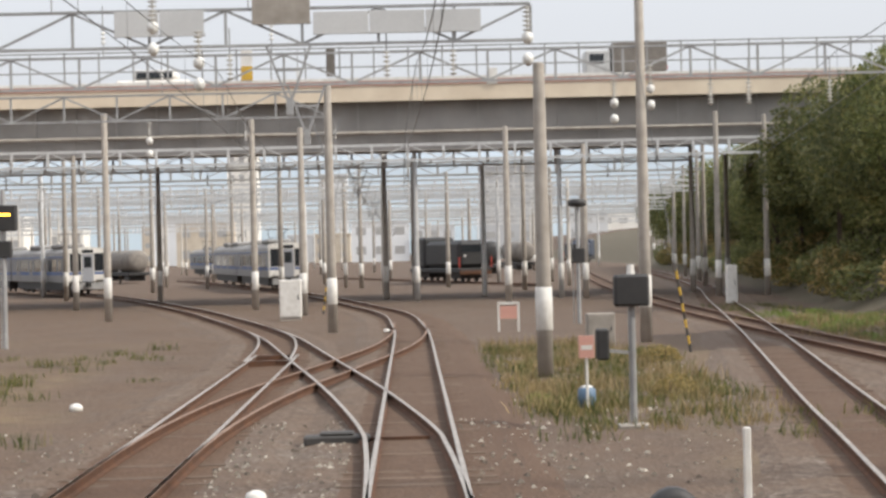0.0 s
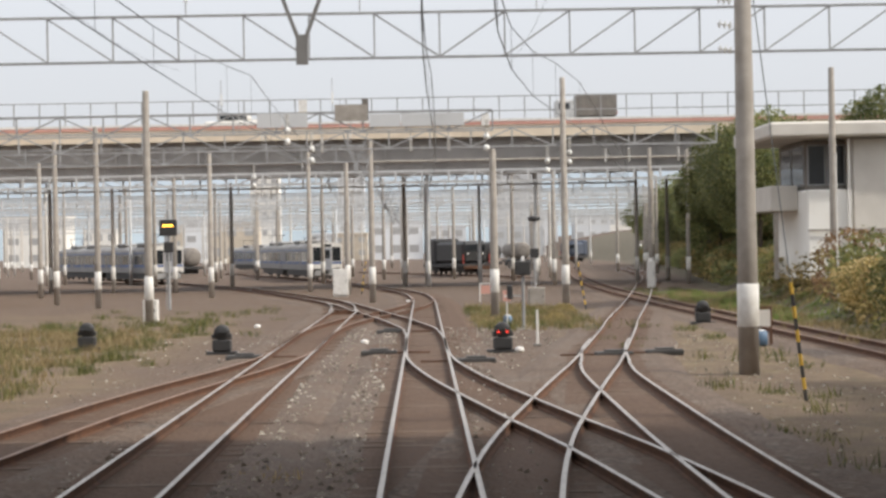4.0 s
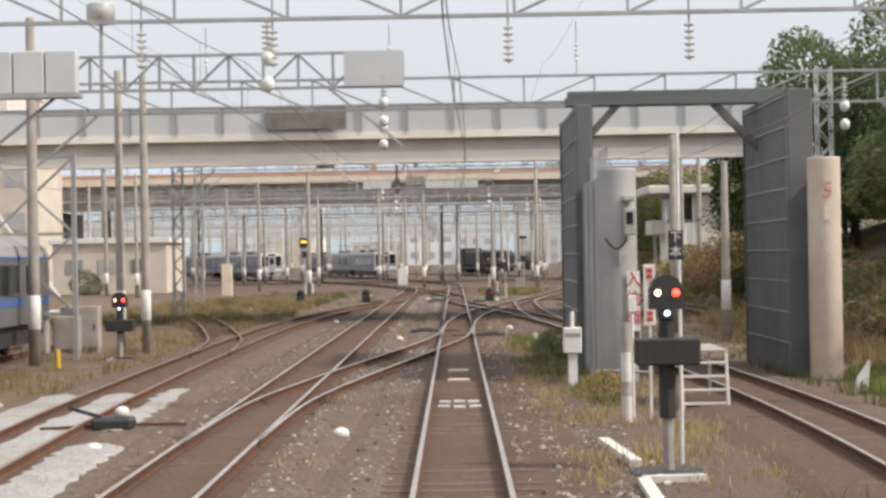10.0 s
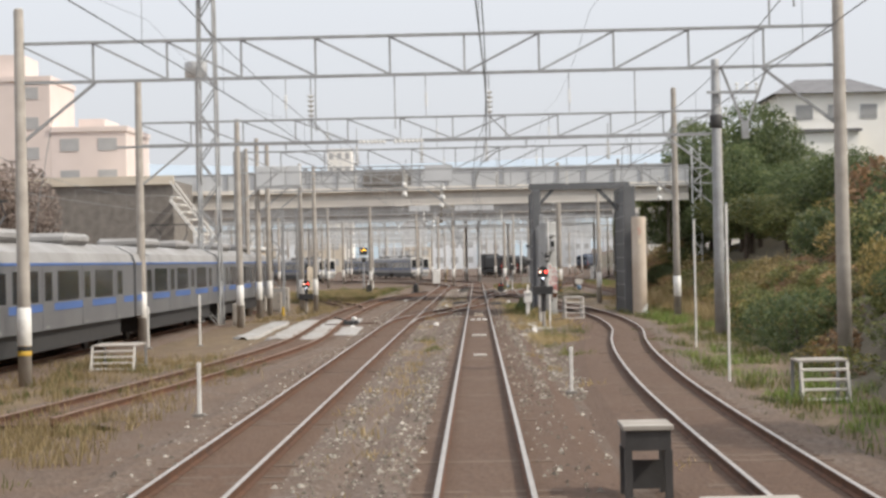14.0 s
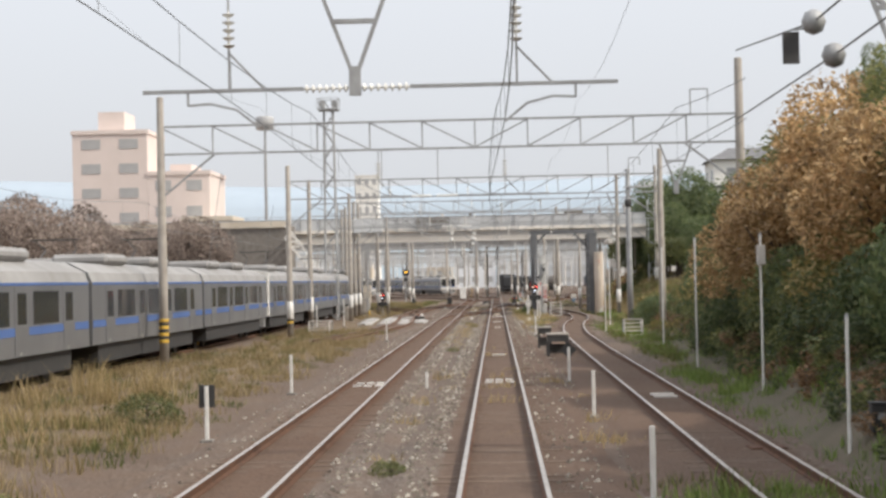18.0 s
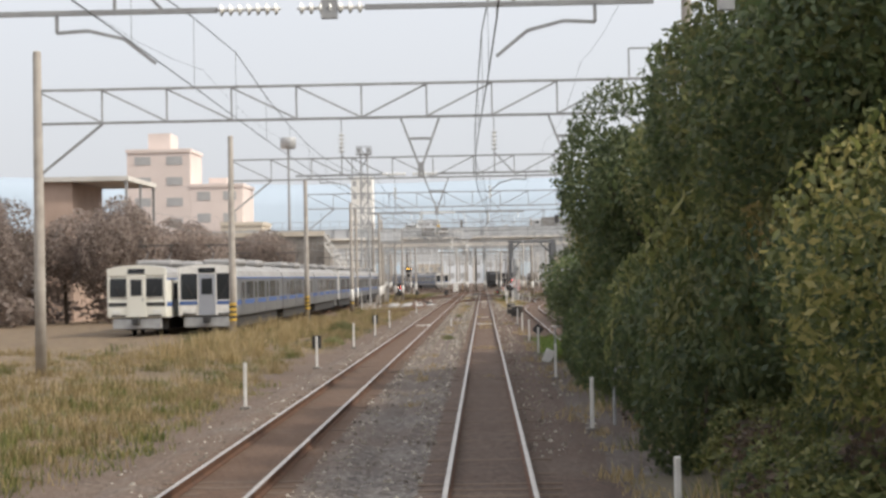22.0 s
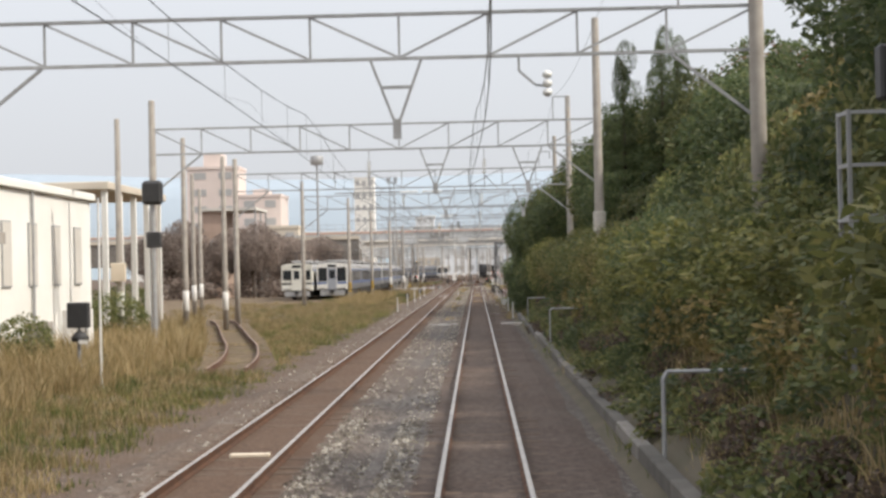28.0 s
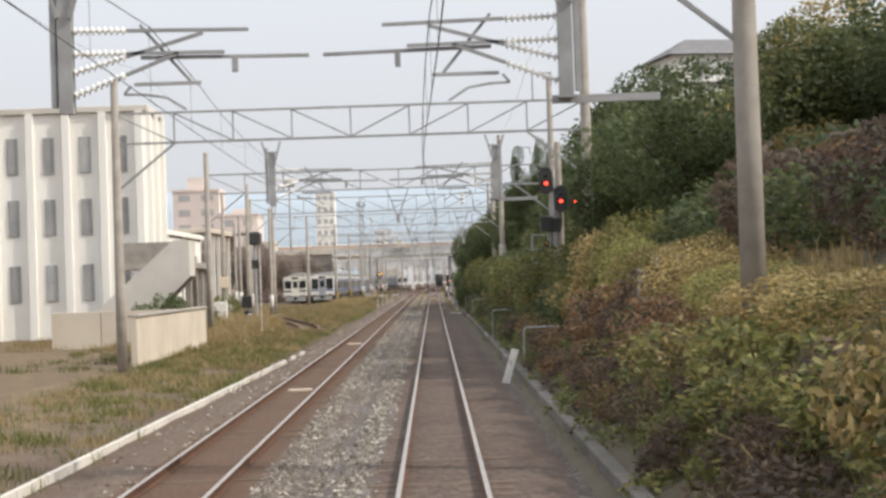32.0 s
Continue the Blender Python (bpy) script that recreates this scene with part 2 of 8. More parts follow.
YELLOW = material("yellow_paint", (0.65, 0.42, 0.05), (0.5, 0.3, 0.04), 0.6, 0, 3, 30, 0.05)
REDP = material("red_paint", (0.55, 0.07, 0.045), (0.4, 0.06, 0.04), 0.6, 0, 3, 30, 0.05)
CREAM = material("cream_paint", (0.72, 0.62, 0.48), (0.6, 0.5, 0.38), 0.7, 0, 0.7, 30, 0.05)
PINK = material("faded_red_band", (0.62, 0.34, 0.27), (0.52, 0.27, 0.22), 0.7, 0, 0.7, 30, 0.05)
# Underside grey is lifted, with haze in front of the bridge painted in.
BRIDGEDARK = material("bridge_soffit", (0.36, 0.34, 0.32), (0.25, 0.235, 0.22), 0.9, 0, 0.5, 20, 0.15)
BRIDGEWHITE = material("bridge_white", (0.8, 0.75, 0.67), (0.68, 0.62, 0.54), 0.8, 0, 0.35, 20, 0.05)
PANEL = material("grey_screen", (0.58, 0.58, 0.575), (0.49, 0.49, 0.485), 0.5, 0, 0.5, 20, 0.03)
WOOD = material("old_sleeper", (0.136, 0.092, 0.064), (0.08, 0.056, 0.038), 0.95, 0, 3, 40, 0.3, 0.2, (1, 6, 6))
BARK = material("bark", (0.1, 0.075, 0.055), (0.055, 0.04, 0.03), 0.95, 0, 6, 40, 0.4)
GLASS = material("dark_window", (0.03, 0.034, 0.038), (0.02, 0.022, 0.025), 0.08, 0, 1, 10, 0)
LEAF_DARK = leafy("dark_leaves", (0.06, 0.085, 0.036), (0.105, 0.135, 0.054), (0.18, 0.195, 0.08))
LEAF_MID = leafy("mixed_leaves", (0.085, 0.105, 0.04), (0.155, 0.17, 0.062), (0.28, 0.26, 0.1))
LEAF_GOLD = leafy("autumn_leaves", (0.12, 0.115, 0.04), (0.27, 0.21, 0.075), (0.48, 0.35, 0.15))
LEAF_YELLOW = leafy("yellowing_leaves", (0.1, 0.12, 0.038), (0.21, 0.215, 0.065), (0.45, 0.38, 0.14))
LEAF_BROWN = leafy("russet_leaves", (0.14, 0.09, 0.05), (0.25, 0.15, 0.078), (0.42, 0.27, 0.15))
LEAF_RUSSET = leafy("orange_russet_leaves", (0.2, 0.13, 0.06), (0.38, 0.235, 0.105), (0.72, 0.52, 0.28))
LEAF_STRAW = leafy("golden_kudzu_leaves", (0.13, 0.11, 0.04), (0.3, 0.22, 0.08), (0.6, 0.47, 0.23))
LEAF_OLIVE = leafy("olive_leaves", (0.085, 0.095, 0.032), (0.16, 0.165, 0.052), (0.29, 0.26, 0.09))
LEAF_CREEPER = leafy("dead_creepers", (0.06, 0.045, 0.035), (0.11, 0.078, 0.055), (0.18, 0.125, 0.085))
# Withered brown, greyed because the haze over the trees is painted in.
LEAF_BARE = leafy("hazy_withered_twigs", (0.17, 0.135, 0.11), (0.27, 0.21, 0.175), (0.38, 0.31, 0.265))
GRASS_DRY = leafy("dry_grass", (0.192, 0.152, 0.068), (0.336, 0.248, 0.12), (0.464, 0.36, 0.2))
GRASS_GREEN = leafy("green_grass", (0.06, 0.08, 0.02), (0.13, 0.14, 0.04), (0.26, 0.23, 0.08))

# ---- shapes ----


def part(name, bm, mat, parent=None, label=""):
    """Links a bmesh (or a ready mesh) as one mesh object, under a thing or a part if one is given."""
    if isinstance(bm, bpy.types.Mesh):
        me = bm
    else:
        me = bpy.data.meshes.new(name)
        bm.to_mesh(me)
        bm.free()
    if mat and not me.materials:
        me.materials.append(mat)
    ob = new(name, me)
    if parent:
        ob.parent = parent
    return tagged(ob, label)


def thing(name, label, category, at=(0, 0, 0), turn=0, group="", kind=""):
    ob = new(name)
    ob.empty_display_size = 0.2
    ob.matrix_world = pose(*at, 0, 0, turn)
    return tagged(ob, label, category, group, kind)


def box(bm, x0, x1, y0, y1, z0, z1, bevel=0.0):
    r = bmesh.ops.create_cube(bm, size=1, matrix=Matrix.LocRotScale(((x0 + x1) / 2, (y0 + y1) / 2, (z0 + z1) / 2), None, (x1 - x0, y1 - y0, z1 - z0)))
    if bevel:
        es = list({e for v in r["verts"] for e in v.link_edges})
        bmesh.ops.bevel(bm, geom=es, offset=bevel, segments=1, affect='EDGES')
    return bm


def abox(x0, x1, y0, y1, z0, z1, bevel=0.0):
    return box(bmesh.new(), x0, x1, y0, y1, z0, z1, bevel)


def tube(bm, a, b, r0, r1=None, n=8, caps=True):
    a, b = Vector(a), Vector(b)
    d = b - a
    m = Matrix.Translation((a + b) / 2) @ d.to_track_quat('Z', 'Y').to_matrix().to_4x4()
    bmesh.ops.create_cone(bm, cap_ends=caps, segments=n, radius1=r0, radius2=r0 if r1 is None else r1, depth=d.length, matrix=m)
    return bm


def atube(a, b, r0, r1=None, n=8):
    return tube(bmesh.new(), a, b, r0, r1, n)


def beam(bm, a, b, w, h=None):
    """A square bar from a to b."""
    a, b = Vector(a), Vector(b)
    d = b - a
    m = Matrix.Translation((a + b) / 2) @ d.to_track_quat('Z', 'Y').to_matrix().to_4x4() @ Matrix.Diagonal((w, h or w, d.length, 1))
    bmesh.ops.create_cube(bm, size=1, matrix=m)
    return bm


def abeam(a, b, w, h=None):
    return beam(bmesh.new(), a, b, w, h)


def lathe(profile, n=14):
    bm = bmesh.new()
    rings = [[bm.verts.new((r * math.cos(2 * math.pi * i / n), r * math.sin(2 * math.pi * i / n), z)) for i in range(n)] for r, z in profile]
    for p, q in zip(rings, rings[1:]):
        for i in range(n):
            bm.faces.new((p[i], p[(i + 1) % n], q[(i + 1) % n], q[i]))
    bm.faces.new(rings[0][::-1])
    bm.faces.new(rings[-1])
    return bm


def smooth(bm):
    for f in bm.faces:
        f.smooth = True
    return bm


def moved(bm, m):
    bmesh.ops.transform(bm, matrix=m, verts=bm.verts)
    return bm


UNIT = {}


def stick(name, a, b, w, mat, parent, label=""):
    """A square bar as an object of its own; all bars share one mesh."""
    key = (mat.name, "bar")
    if key not in UNIT:
        me = bpy.data.meshes.new("bar")
        bm = abox(-0.5, 0.5, -0.5, 0.5, -0.5, 0.5)
        bm.to_mesh(me)
        bm.free()
        me.materials.append(mat)
        UNIT[key] = me
    a, b = Vector(a), Vector(b)
    d = b - a
    ob = new(name, UNIT[key])
    ob.parent = parent
    ob.matrix_basis = Matrix.Translation((a + b) / 2) @ d.to_track_quat('Z', 'Y').to_matrix().to_4x4() @ Matrix.Diagonal((w, w, d.length, 1))
    return tagged(ob, label)


def text(name, words, size, mat, parent, m, label=""):
    cu = bpy.data.curves.new(name, 'FONT')
    cu.body, cu.size, cu.align_x, cu.align_y, cu.extrude = words, size, 'CENTER', 'CENTER', 0.004
    ob = new(name, cu)
    dg = bpy.context.evaluated_depsgraph_get()
    me = bpy.data.meshes.new_from_object(ob.evaluated_get(dg))
    bpy.data.objects.remove(ob)
    me.materials.clear()
    me.materials.append(mat)
    o = new(name, me)
    o.parent = parent
    o.matrix_basis = m
    return tagged(o, label)


FACE = Matrix.Rotation(math.pi / 2, 4, 'X')   # lays writing upright, to be read from -y

# ---- the ground ----


def lerp_at(v, table):
    return np.interp(v, [a for a, b in table], [b for a, b in table])


BANK_FOOT = [(-480, 2.5), (-215, 2.5), (-165, 3.4), (-142, 4.9), (-100, 7.0), (-60, 9.6), (-20, 11.5), (20, 13.0), (60, 15.0), (110, 19.0), (160, 25.0), (300, 36.0)]
BANK_TOP = [(-480, 11.0), (-300, 12.0), (-150, 11.5), (-95, 9.0), (-30, 9.5), (20, 9.5), (50, 5.0), (110, 6.0), (300, 10.0)]


OLD_SIDING = [(-262, -6.3), (-250, -6.9), (-240, -7.75), (-222, -10.4), (-201, -13.9), (-195, -15.2)]


def height(x, y):
    """The ground's height; works on numbers and arrays."""
    d = x - lerp_at(y, BANK_FOOT)
    top = lerp_at(y, BANK_TOP)
    steep = lerp_at(y, [(-480, 0.9), (-150, 0.9), (-95, 0.6), (30, 0.8), (60, 0.45), (300, 0.45)])
    up = np.where(d < 2.2, steep * d, steep * 2.2 + 0.48 * (d - 2.2))
    up = np.clip(up, 0, None)
    up = top * (1 - np.exp(-up / top * 1.15))
    left = 0.25 * np.clip((-x - 6.3) / 5, 0, 1) * np.clip((-y - 85) / 30, 0, 1)
    off = np.abs(x - lerp_at(y, OLD_SIDING)) + np.where((y > -195) | (y < -248), 99, 0)
    left = left * np.clip((off - 1.2) / 1.6, 0, 1)
    return -0.22 + up + left + 0.03 * np.sin(x * 1.7 + y * 0.9) * np.cos(y * 0.6 - x * 0.4)


def make_ground():
    xs = np.concatenate([[-3500, -1500, -600, -250, -140, -90, -65], np.arange(-50, 51, 1.0), [58, 70, 90, 130, 200, 400, 900, 1800, 3500]])
    ys = np.concatenate([[-3500, -1500, -800, -560], np.arange(-470, 331, 2.5), [350, 400, 500, 800, 1500, 3500]])
    X, Y = np.meshgrid(xs, ys)
    Z = height(X, Y)
    co = np.stack([X, Y, Z], -1).reshape(-1, 3)
    nx = len(xs)
    i = np.arange(len(ys) - 1)[:, None] * nx + np.arange(nx - 1)[None, :]
    quads = np.stack([i, i + 1, i + nx + 1, i + nx], -1).reshape(-1, 4)
    me = bpy.data.meshes.new("ground")
    me.from_pydata(co.tolist(), [], quads.tolist())
    me.shade_smooth()
    me.materials.append(GROUND)
    me.materials.append(BANKSOIL)
    mid = co[quads].mean(1)
    bank = (mid[:, 0] > lerp_at(mid[:, 1], BANK_FOOT) - 0.4) & (mid[:, 0] < 60) & (np.abs(mid[:, 1]) < 480)
    me.polygons.foreach_set("material_index", bank.astype(np.int32))
    return tagged(new("ground", me), "brown stony rail yard ground with patches of dry grass", "ground", kind="structure")


make_ground()

# ---- tracks ----
GAUGE = 0.566


def spline(pts, step=1.5):
    """A smooth line through the points."""
    P = [Vector((p[0], p[1], 0)) for p in pts]
    P = [2 * P[0] - P[1]] + P + [2 * P[-1] - P[-2]]
    out = []
    for a, b, c, d in zip(P, P[1:], P[2:], P[3:]):
        n = max(2, int((c - b).length / step))
        for i in range(n):
            t = i / n
            out.append(0.5 * ((2 * b) + (c - a) * t + (2 * a - 5 * b + 4 * c - d) * t * t + (3 * b - a - 3 * c + d) * t ** 3))
    return out + [P[-2]]


def sweep(line, section, closed, mats):
    """Carries a section (offset to the right, height) along a line. mats gives each side's material number."""
    co, faces, idx = [], [], []
    k = len(section)
    for i, p in enumerate(line):
        d = (line[min(i + 1, len(line) - 1)] - line[max(i - 1, 0)]).normalized()
        side = Vector((d.y, -d.x, 0))
        for u, z in section:
            q = p + side * u
            co.append((q.x, q.y, z))
    m = k if closed else k - 1
    for i in range(len(line) - 1):
        for j in range(m):
            a, b = i * k + j, i * k + (j + 1) % k
            faces.append((a, b, b + k, a + k))
            idx.append(mats[j])
    if closed:
        faces += [tuple(range(k))[::-1], tuple(range(len(co) - k, len(co)))]
        idx += [0, 0]
    me = bpy.data.meshes.new("sweep")
    me.from_pydata(co, [], faces)
    me.polygons.foreach_set("material_index", idx)
    return me


RAIL = [(-0.06, -0.15), (0.06, -0.15), (0.06, -0.135), (0.012, -0.115), (0.012, -0.045), (0.034, -0.035), (0.034, -0.004), (0.028, 0.0), (-0.028, 0.0), (-0.034, -0.004), (-0.034, -0.035), (-0.012, -0.045), (-0.012, -0.115), (-0.06, -0.135)]
LIFT = [0]


def track(label, pts, shiny=True, bed=True, ties=True, wide=1.0, dirty=False):
    root = thing("railway_track", label, "railway track", kind="structure")
    line = spline(pts)
    for s in (-1, 1):
        sec = [(u + s * GAUGE, z) for u, z in RAIL]
        me = sweep(line, sec, True, [0, 0, 0, 0, 0, 0, 1, 1, 1, 0, 0, 0, 0, 0])
        me.materials.append(RUST)
        me.materials.append(RAILTOP if shiny else RAILRUST)
        part("rail", me, None, root)
    LIFT[0] += 0.004
    z = -0.16 + LIFT[0] * 0.5
    if bed:
        me = sweep(line, [(-2.1 * wide, -0.27), (-1.45 * wide, z + 0.005), (-0.95, z), (0, z + 0.01), (0.95, z), (1.45 * wide, z + 0.005), (2.1 * wide, -0.27)], False, [0, 0, 1, 1, 1, 1] if dirty else [0, 0, 1, 1, 0, 0])
        me.materials.append(BALLAST)
        me.materials.append(RUSTBED)
        part("ballast_bed", me, None, root, "rusty brown ballast bed")
    if ties:
        co, faces = [], []
        dist = 0.0
        for a, b in zip(line, line[1:]):
            d = (b - a)
            dist += d.length
            if dist < 0.62:
                continue
            k = int(dist / 0.62)
            dist -= k * 0.62
            d.normalize()
            side = Vector((d.y, -d.x, 0))
            for j in range(k):
                c = b - d * (0.62 * j + dist)
                w, l = 0.1, 1.0 + random.uniform(-0.04, 0.04)
                zt = z + random.uniform(-0.02, 0.014)
                n = len(co)
                for zz in (z - 0.05, zt):
                    for su, sv in ((-1, -1), (1, -1), (1, 1), (-1, 1)):
                        q = c + side * su * l + d * sv * w
                        co.append((q.x, q.y, zz))
                faces += [(n + 4, n + 5, n + 6, n + 7), (n, n + 1, n + 5, n + 4), (n + 1, n + 2, n + 6, n + 5), (n + 2, n + 3, n + 7, n + 6), (n + 3, n, n + 4, n + 7)]
        me = bpy.data.meshes.new("sleepers")
        me.from_pydata(co, [], faces)
        tagged(part("sleepers", me, WOOD, root, "dark weathered sleepers half sunk in ballast"), kind="stuff")
    return root


track("worn single track of shiny rails on rusty ballast", [(0, -470), (0, -300), (0, -100), (0, 60), (0, 84), (-0.15, 93), (-0.7, 105), (-2.5, 118), (-6.5, 142), (-13, 172), (-26, 225)], dirty=True)
track("second running track with rust-red ballast", [(-3.62, -470), (-3.62, -300), (-3.62, -100), (-3.62, 60), (-3.75, 75), (-4.2, 84), (-5.1, 90.5), (-7.75, 103), (-12, 120.5), (-20, 148), (-38, 200)])
track("wash siding curving beside the running track", [(0, 50), (0.02, 45), (0.12, 40), (0.6, 34.5), (1.2, 29.8), (1.9, 24.8), (2.45, 21.2), (3.1, 15.5), (3.75, 9), (4.3, 2.5), (4.75, -6), (5.5, -18), (6.0, -33), (5.75, -46), (4.9, -57), (4.32, -67), (3.9, -80), (3.75, -100), (3.72, -146)], dirty=True)
track("track slanting across the yard to the running line", [(0, -8), (0.05, -1), (0.18, 6), (0.6, 13.5), (1.35, 21.3), (2.47, 28.8), (3.53, 35.3), (4.17, 39.2), (6.3, 53.6), (7.4, 61.4), (10.8, 84), (14.5, 110), (20, 150), (26, 220)])
track("crossover between the two running tracks", [(0, 44), (-0.02, 50), (-0.15, 55), (-0.35, 58), (-1.25, 65.4), (-2.7, 75.5), (-4.35, 86.7), (-6.2, 96)], ties=False, bed=False)
track("rusty crossover between the two running tracks", [(-3.62, 49), (-3.55, 57), (-3.0, 64), (-1.85, 71.5), (-0.6, 80), (-0.1, 88), (-0.12, 96)], shiny=False, ties=False, bed=False)
track("parallel track joining the slanting track", [(5.4, 48), (4.75, 43.5), (4.3, 39), (3.95, 35), (3.8, 28), (3.72, 20), (3.8, 12), (4.05, 6), (4.4, 0)])
track("crossover beyond the wash plant", [(0, 9), (-0.01, 2), (-0.1, -3.5), (-0.42, -7.9), (-0.88, -11.5), (-1.6, -16.8), (-2.6, -24), (-3.4, -31), (-3.6, -38)], ties=False, bed=False)
track("rusty far siding under the trees", [(11.6, 5), (11.6, 40), (11.7, 100), (14, 150), (20, 230)], shiny=False)
track("rusty siding beside dry grass", [(-3.62, 50), (-3.7, 43), (-4.3, 37.5), (-5.2, 32), (-6, 25), (-6.8, 14), (-7.2, 4), (-7.3, -12), (-7.1, -30), (-6.4, -51), (-7.0, -66), (-8.4, -82)], shiny=False)
track("short curved siding in dry grass", [(-12, 16), (-10.5, 9), (-9.2, 2), (-7.9, -6), (-7.25, -14)], shiny=False, bed=False)
track("disused siding half hidden in grass", [(-15.2, -195), (-13.9, -201), (-10.4, -222), (-8.9, -231), (-7.75, -240), (-7.3, -246)], shiny=False, bed=False, ties=False)

# ---- road bridges over the yard ----


def girder_bridge():
    root = thing("road_bridge", "cream and red road bridge with a dark girder underside", "bridge", (0, 0, 0))
    Y0, Y1 = 128.0, 142.0
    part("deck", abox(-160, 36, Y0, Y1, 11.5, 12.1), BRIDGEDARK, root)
    part("fascia", abox(-160, 36, Y0 - 0.25, Y0, 11.25, 12.15), CREAM, root, "cream concrete fascia")
    part("red_band", abox(-160, 36, Y0 - 0.3, Y0 - 0.02, 12.154, 12.42), PINK, root, "faded red band")
    part("kerb", abox(-160, 36, Y0 - 0.32, Y0 + 0.3, 12.424, 12.6), WHITE, root)
    for i in range(5):
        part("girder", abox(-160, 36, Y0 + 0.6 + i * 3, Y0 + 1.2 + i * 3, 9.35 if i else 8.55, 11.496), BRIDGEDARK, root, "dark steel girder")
    for x in np.arange(-58, 36, 2.3):
        stick("stiffener", (x, Y0 + 0.56, 8.6), (x, Y0 + 0.56, 11.49), 0.1, BRIDGEDARK, root)
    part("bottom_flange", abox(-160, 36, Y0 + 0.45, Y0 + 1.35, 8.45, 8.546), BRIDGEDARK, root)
    part("pipe", atube((-75, Y0 + 0.3, 9.5), (36, Y0 + 0.3, 9.5), 0.1), CONC, root, "grey service pipe")
    part("far_parapet", abox(-160, 36, Y1 - 0.3, Y1, 12.104, 13.0), CREAM, root)
    for z in (13.2, 14.3):
        part("rail", abox(-160, 36, Y0 - 0.1, Y0 - 0.03, z, z + 0.08), STEEL, root)
    for x in np.arange(-72, 36, 1.95):
        stick("fence_post", (x, Y0 - 0.07, 12.6), (x, Y0 - 0.07, 14.4), 0.09, STEEL, root)
    for x, w, z0, z1, m, lab in ((-9.0, 0.65, 12.6, 13.4, YELLOW, "yellow notice plate"), (-9.0, 0.65, 13.45, 14.3, WHITE, "white notice plate"), (-4.25, 0.5, 12.7, 14.3, CONCDARK, "dark blue notice plate"), (4.9, 0.6, 12.1, 13.0, WHITE, "white square plate")):
        part("notice", abox(x - w / 2, x + w / 2, Y0 - 0.36, Y0 - 0.33, z0, z1), m, root, lab)
        part("notice_bracket", abox(x - 0.03, x + 0.03, Y0 - 0.33, Y0 - 0.11, z1 - 0.15, z1 - 0.1), STEEL, root)
    for x in (-46, 33):
        part("pier", abox(x - 1.2, x + 1.2, Y0 + 1, Y1 - 1, -0.3, 8.44, 0.1), CONC, root, "concrete pier")


def road_vehicle(x, y, z, length, body, lab, kind):
    """A car or a lorry standing on the bridge deck, nose towards -x."""
    root = thing(kind, lab, "vehicle", (x, y, z))
    h = 1.45 if kind == "car" else 2.5
    if kind == "car":
        part("body", abox(0, length, -0.85, 0.85, 0.3, 0.85, 0.12), body, root)
        cabin = part("cabin", abox(length * 0.22, length * 0.82, -0.75, 0.75, 0.854, h, 0.2), body, root)
        part("side_window", abox(length * 0.28, length * 0.76, -0.765, -0.752, 0.95, 1.32), GLASS, cabin)
    else:
        part("cab", abox(0, 1.5, -0.95, 0.95, 0.55, 2.1, 0.1), body, root, "pale cab")
        part("side_window", abox(0.25, 1.1, -0.965, -0.952, 1.3, 1.85), GLASS, root)
        part("cargo_box", abox(1.6, length, -1.0, 1.0, 0.8, h, 0.04), CONCDARK, root, "dark grey cargo box")
        part("chassis", abox(0.4, length - 0.2, -0.9, 0.9, 0.45, 0.79), BLACK, root)
        part("tail_lamp", abox(length + 0.002, length + 0.03, -1.0, -0.7, 0.9, 1.1), REDP, root)
    for wx in (length * 0.18, length * 0.8):
        for wy in (-0.8, 0.62):
            part("wheel", atube((wx, wy, 0.33), (wx, wy + 0.18, 0.33), 0.33, n=14), BLACK, root)


def box_bridge():
    root = thing("road_bridge", "pale concrete box girder road bridge with a screen parapet", "bridge")
    Y0, Y1 = 10.0, 21.0
    part("edge_girder", abox(-120, 15.4, Y0 + 0.45, Y0 + 0.75, 7.3, 7.85), CONCLIGHT, root)
    part("lower_fascia", abox(-120, 15.4, Y0 + 0.3, Y0 + 0.8, 6.82, 7.296), BRIDGEWHITE, root, "white lower girder flange")
    part("far_girder", abox(-120, 15.4, Y1 - 0.8, Y1 - 0.5, 7.5, 7.85), CONC, root)
    part("slab", abox(-120, 15.4, Y0, Y1, 7.854, 8.16), BRIDGEWHITE, root)
    part("screen", abox(-120, 15.4, Y0 + 0.05, Y0 + 0.13, 8.164, 9.3), PANEL, root, "translucent grey parapet screen")
    part("coping", abox(-120, 15.4, Y0, Y0 + 0.18, 9.304, 9.36), STEEL, root)
    part("far_screen", abox(-120, 15.4, Y1 - 0.13, Y1 - 0.05, 8.164, 9.3), PANEL, root)
    for x in np.arange(-50, 15, 2.0):
        stick("screen_post", (x, Y0 - 0.02, 8.17), (x, Y0 - 0.02, 9.34), 0.08, STEEL, root)
    for x in (-24,):
        part("pier", abox(x - 1.4, x + 1.4, Y0 + 2, Y1 - 2, -0.3, 7.85, 0.1), CONC, root, "concrete pier")


girder_bridge()
box_bridge()
road_vehicle(-16.8, 130.6, 12.1, 4.3, WHITE, "white car on the road bridge", "car")
road_vehicle(10.5, 131.2, 12.1, 4.8, PALESTEEL, "grey box lorry on the road bridge", "lorry")

# ---- poles and gantries ----
POLE_MESH = {}


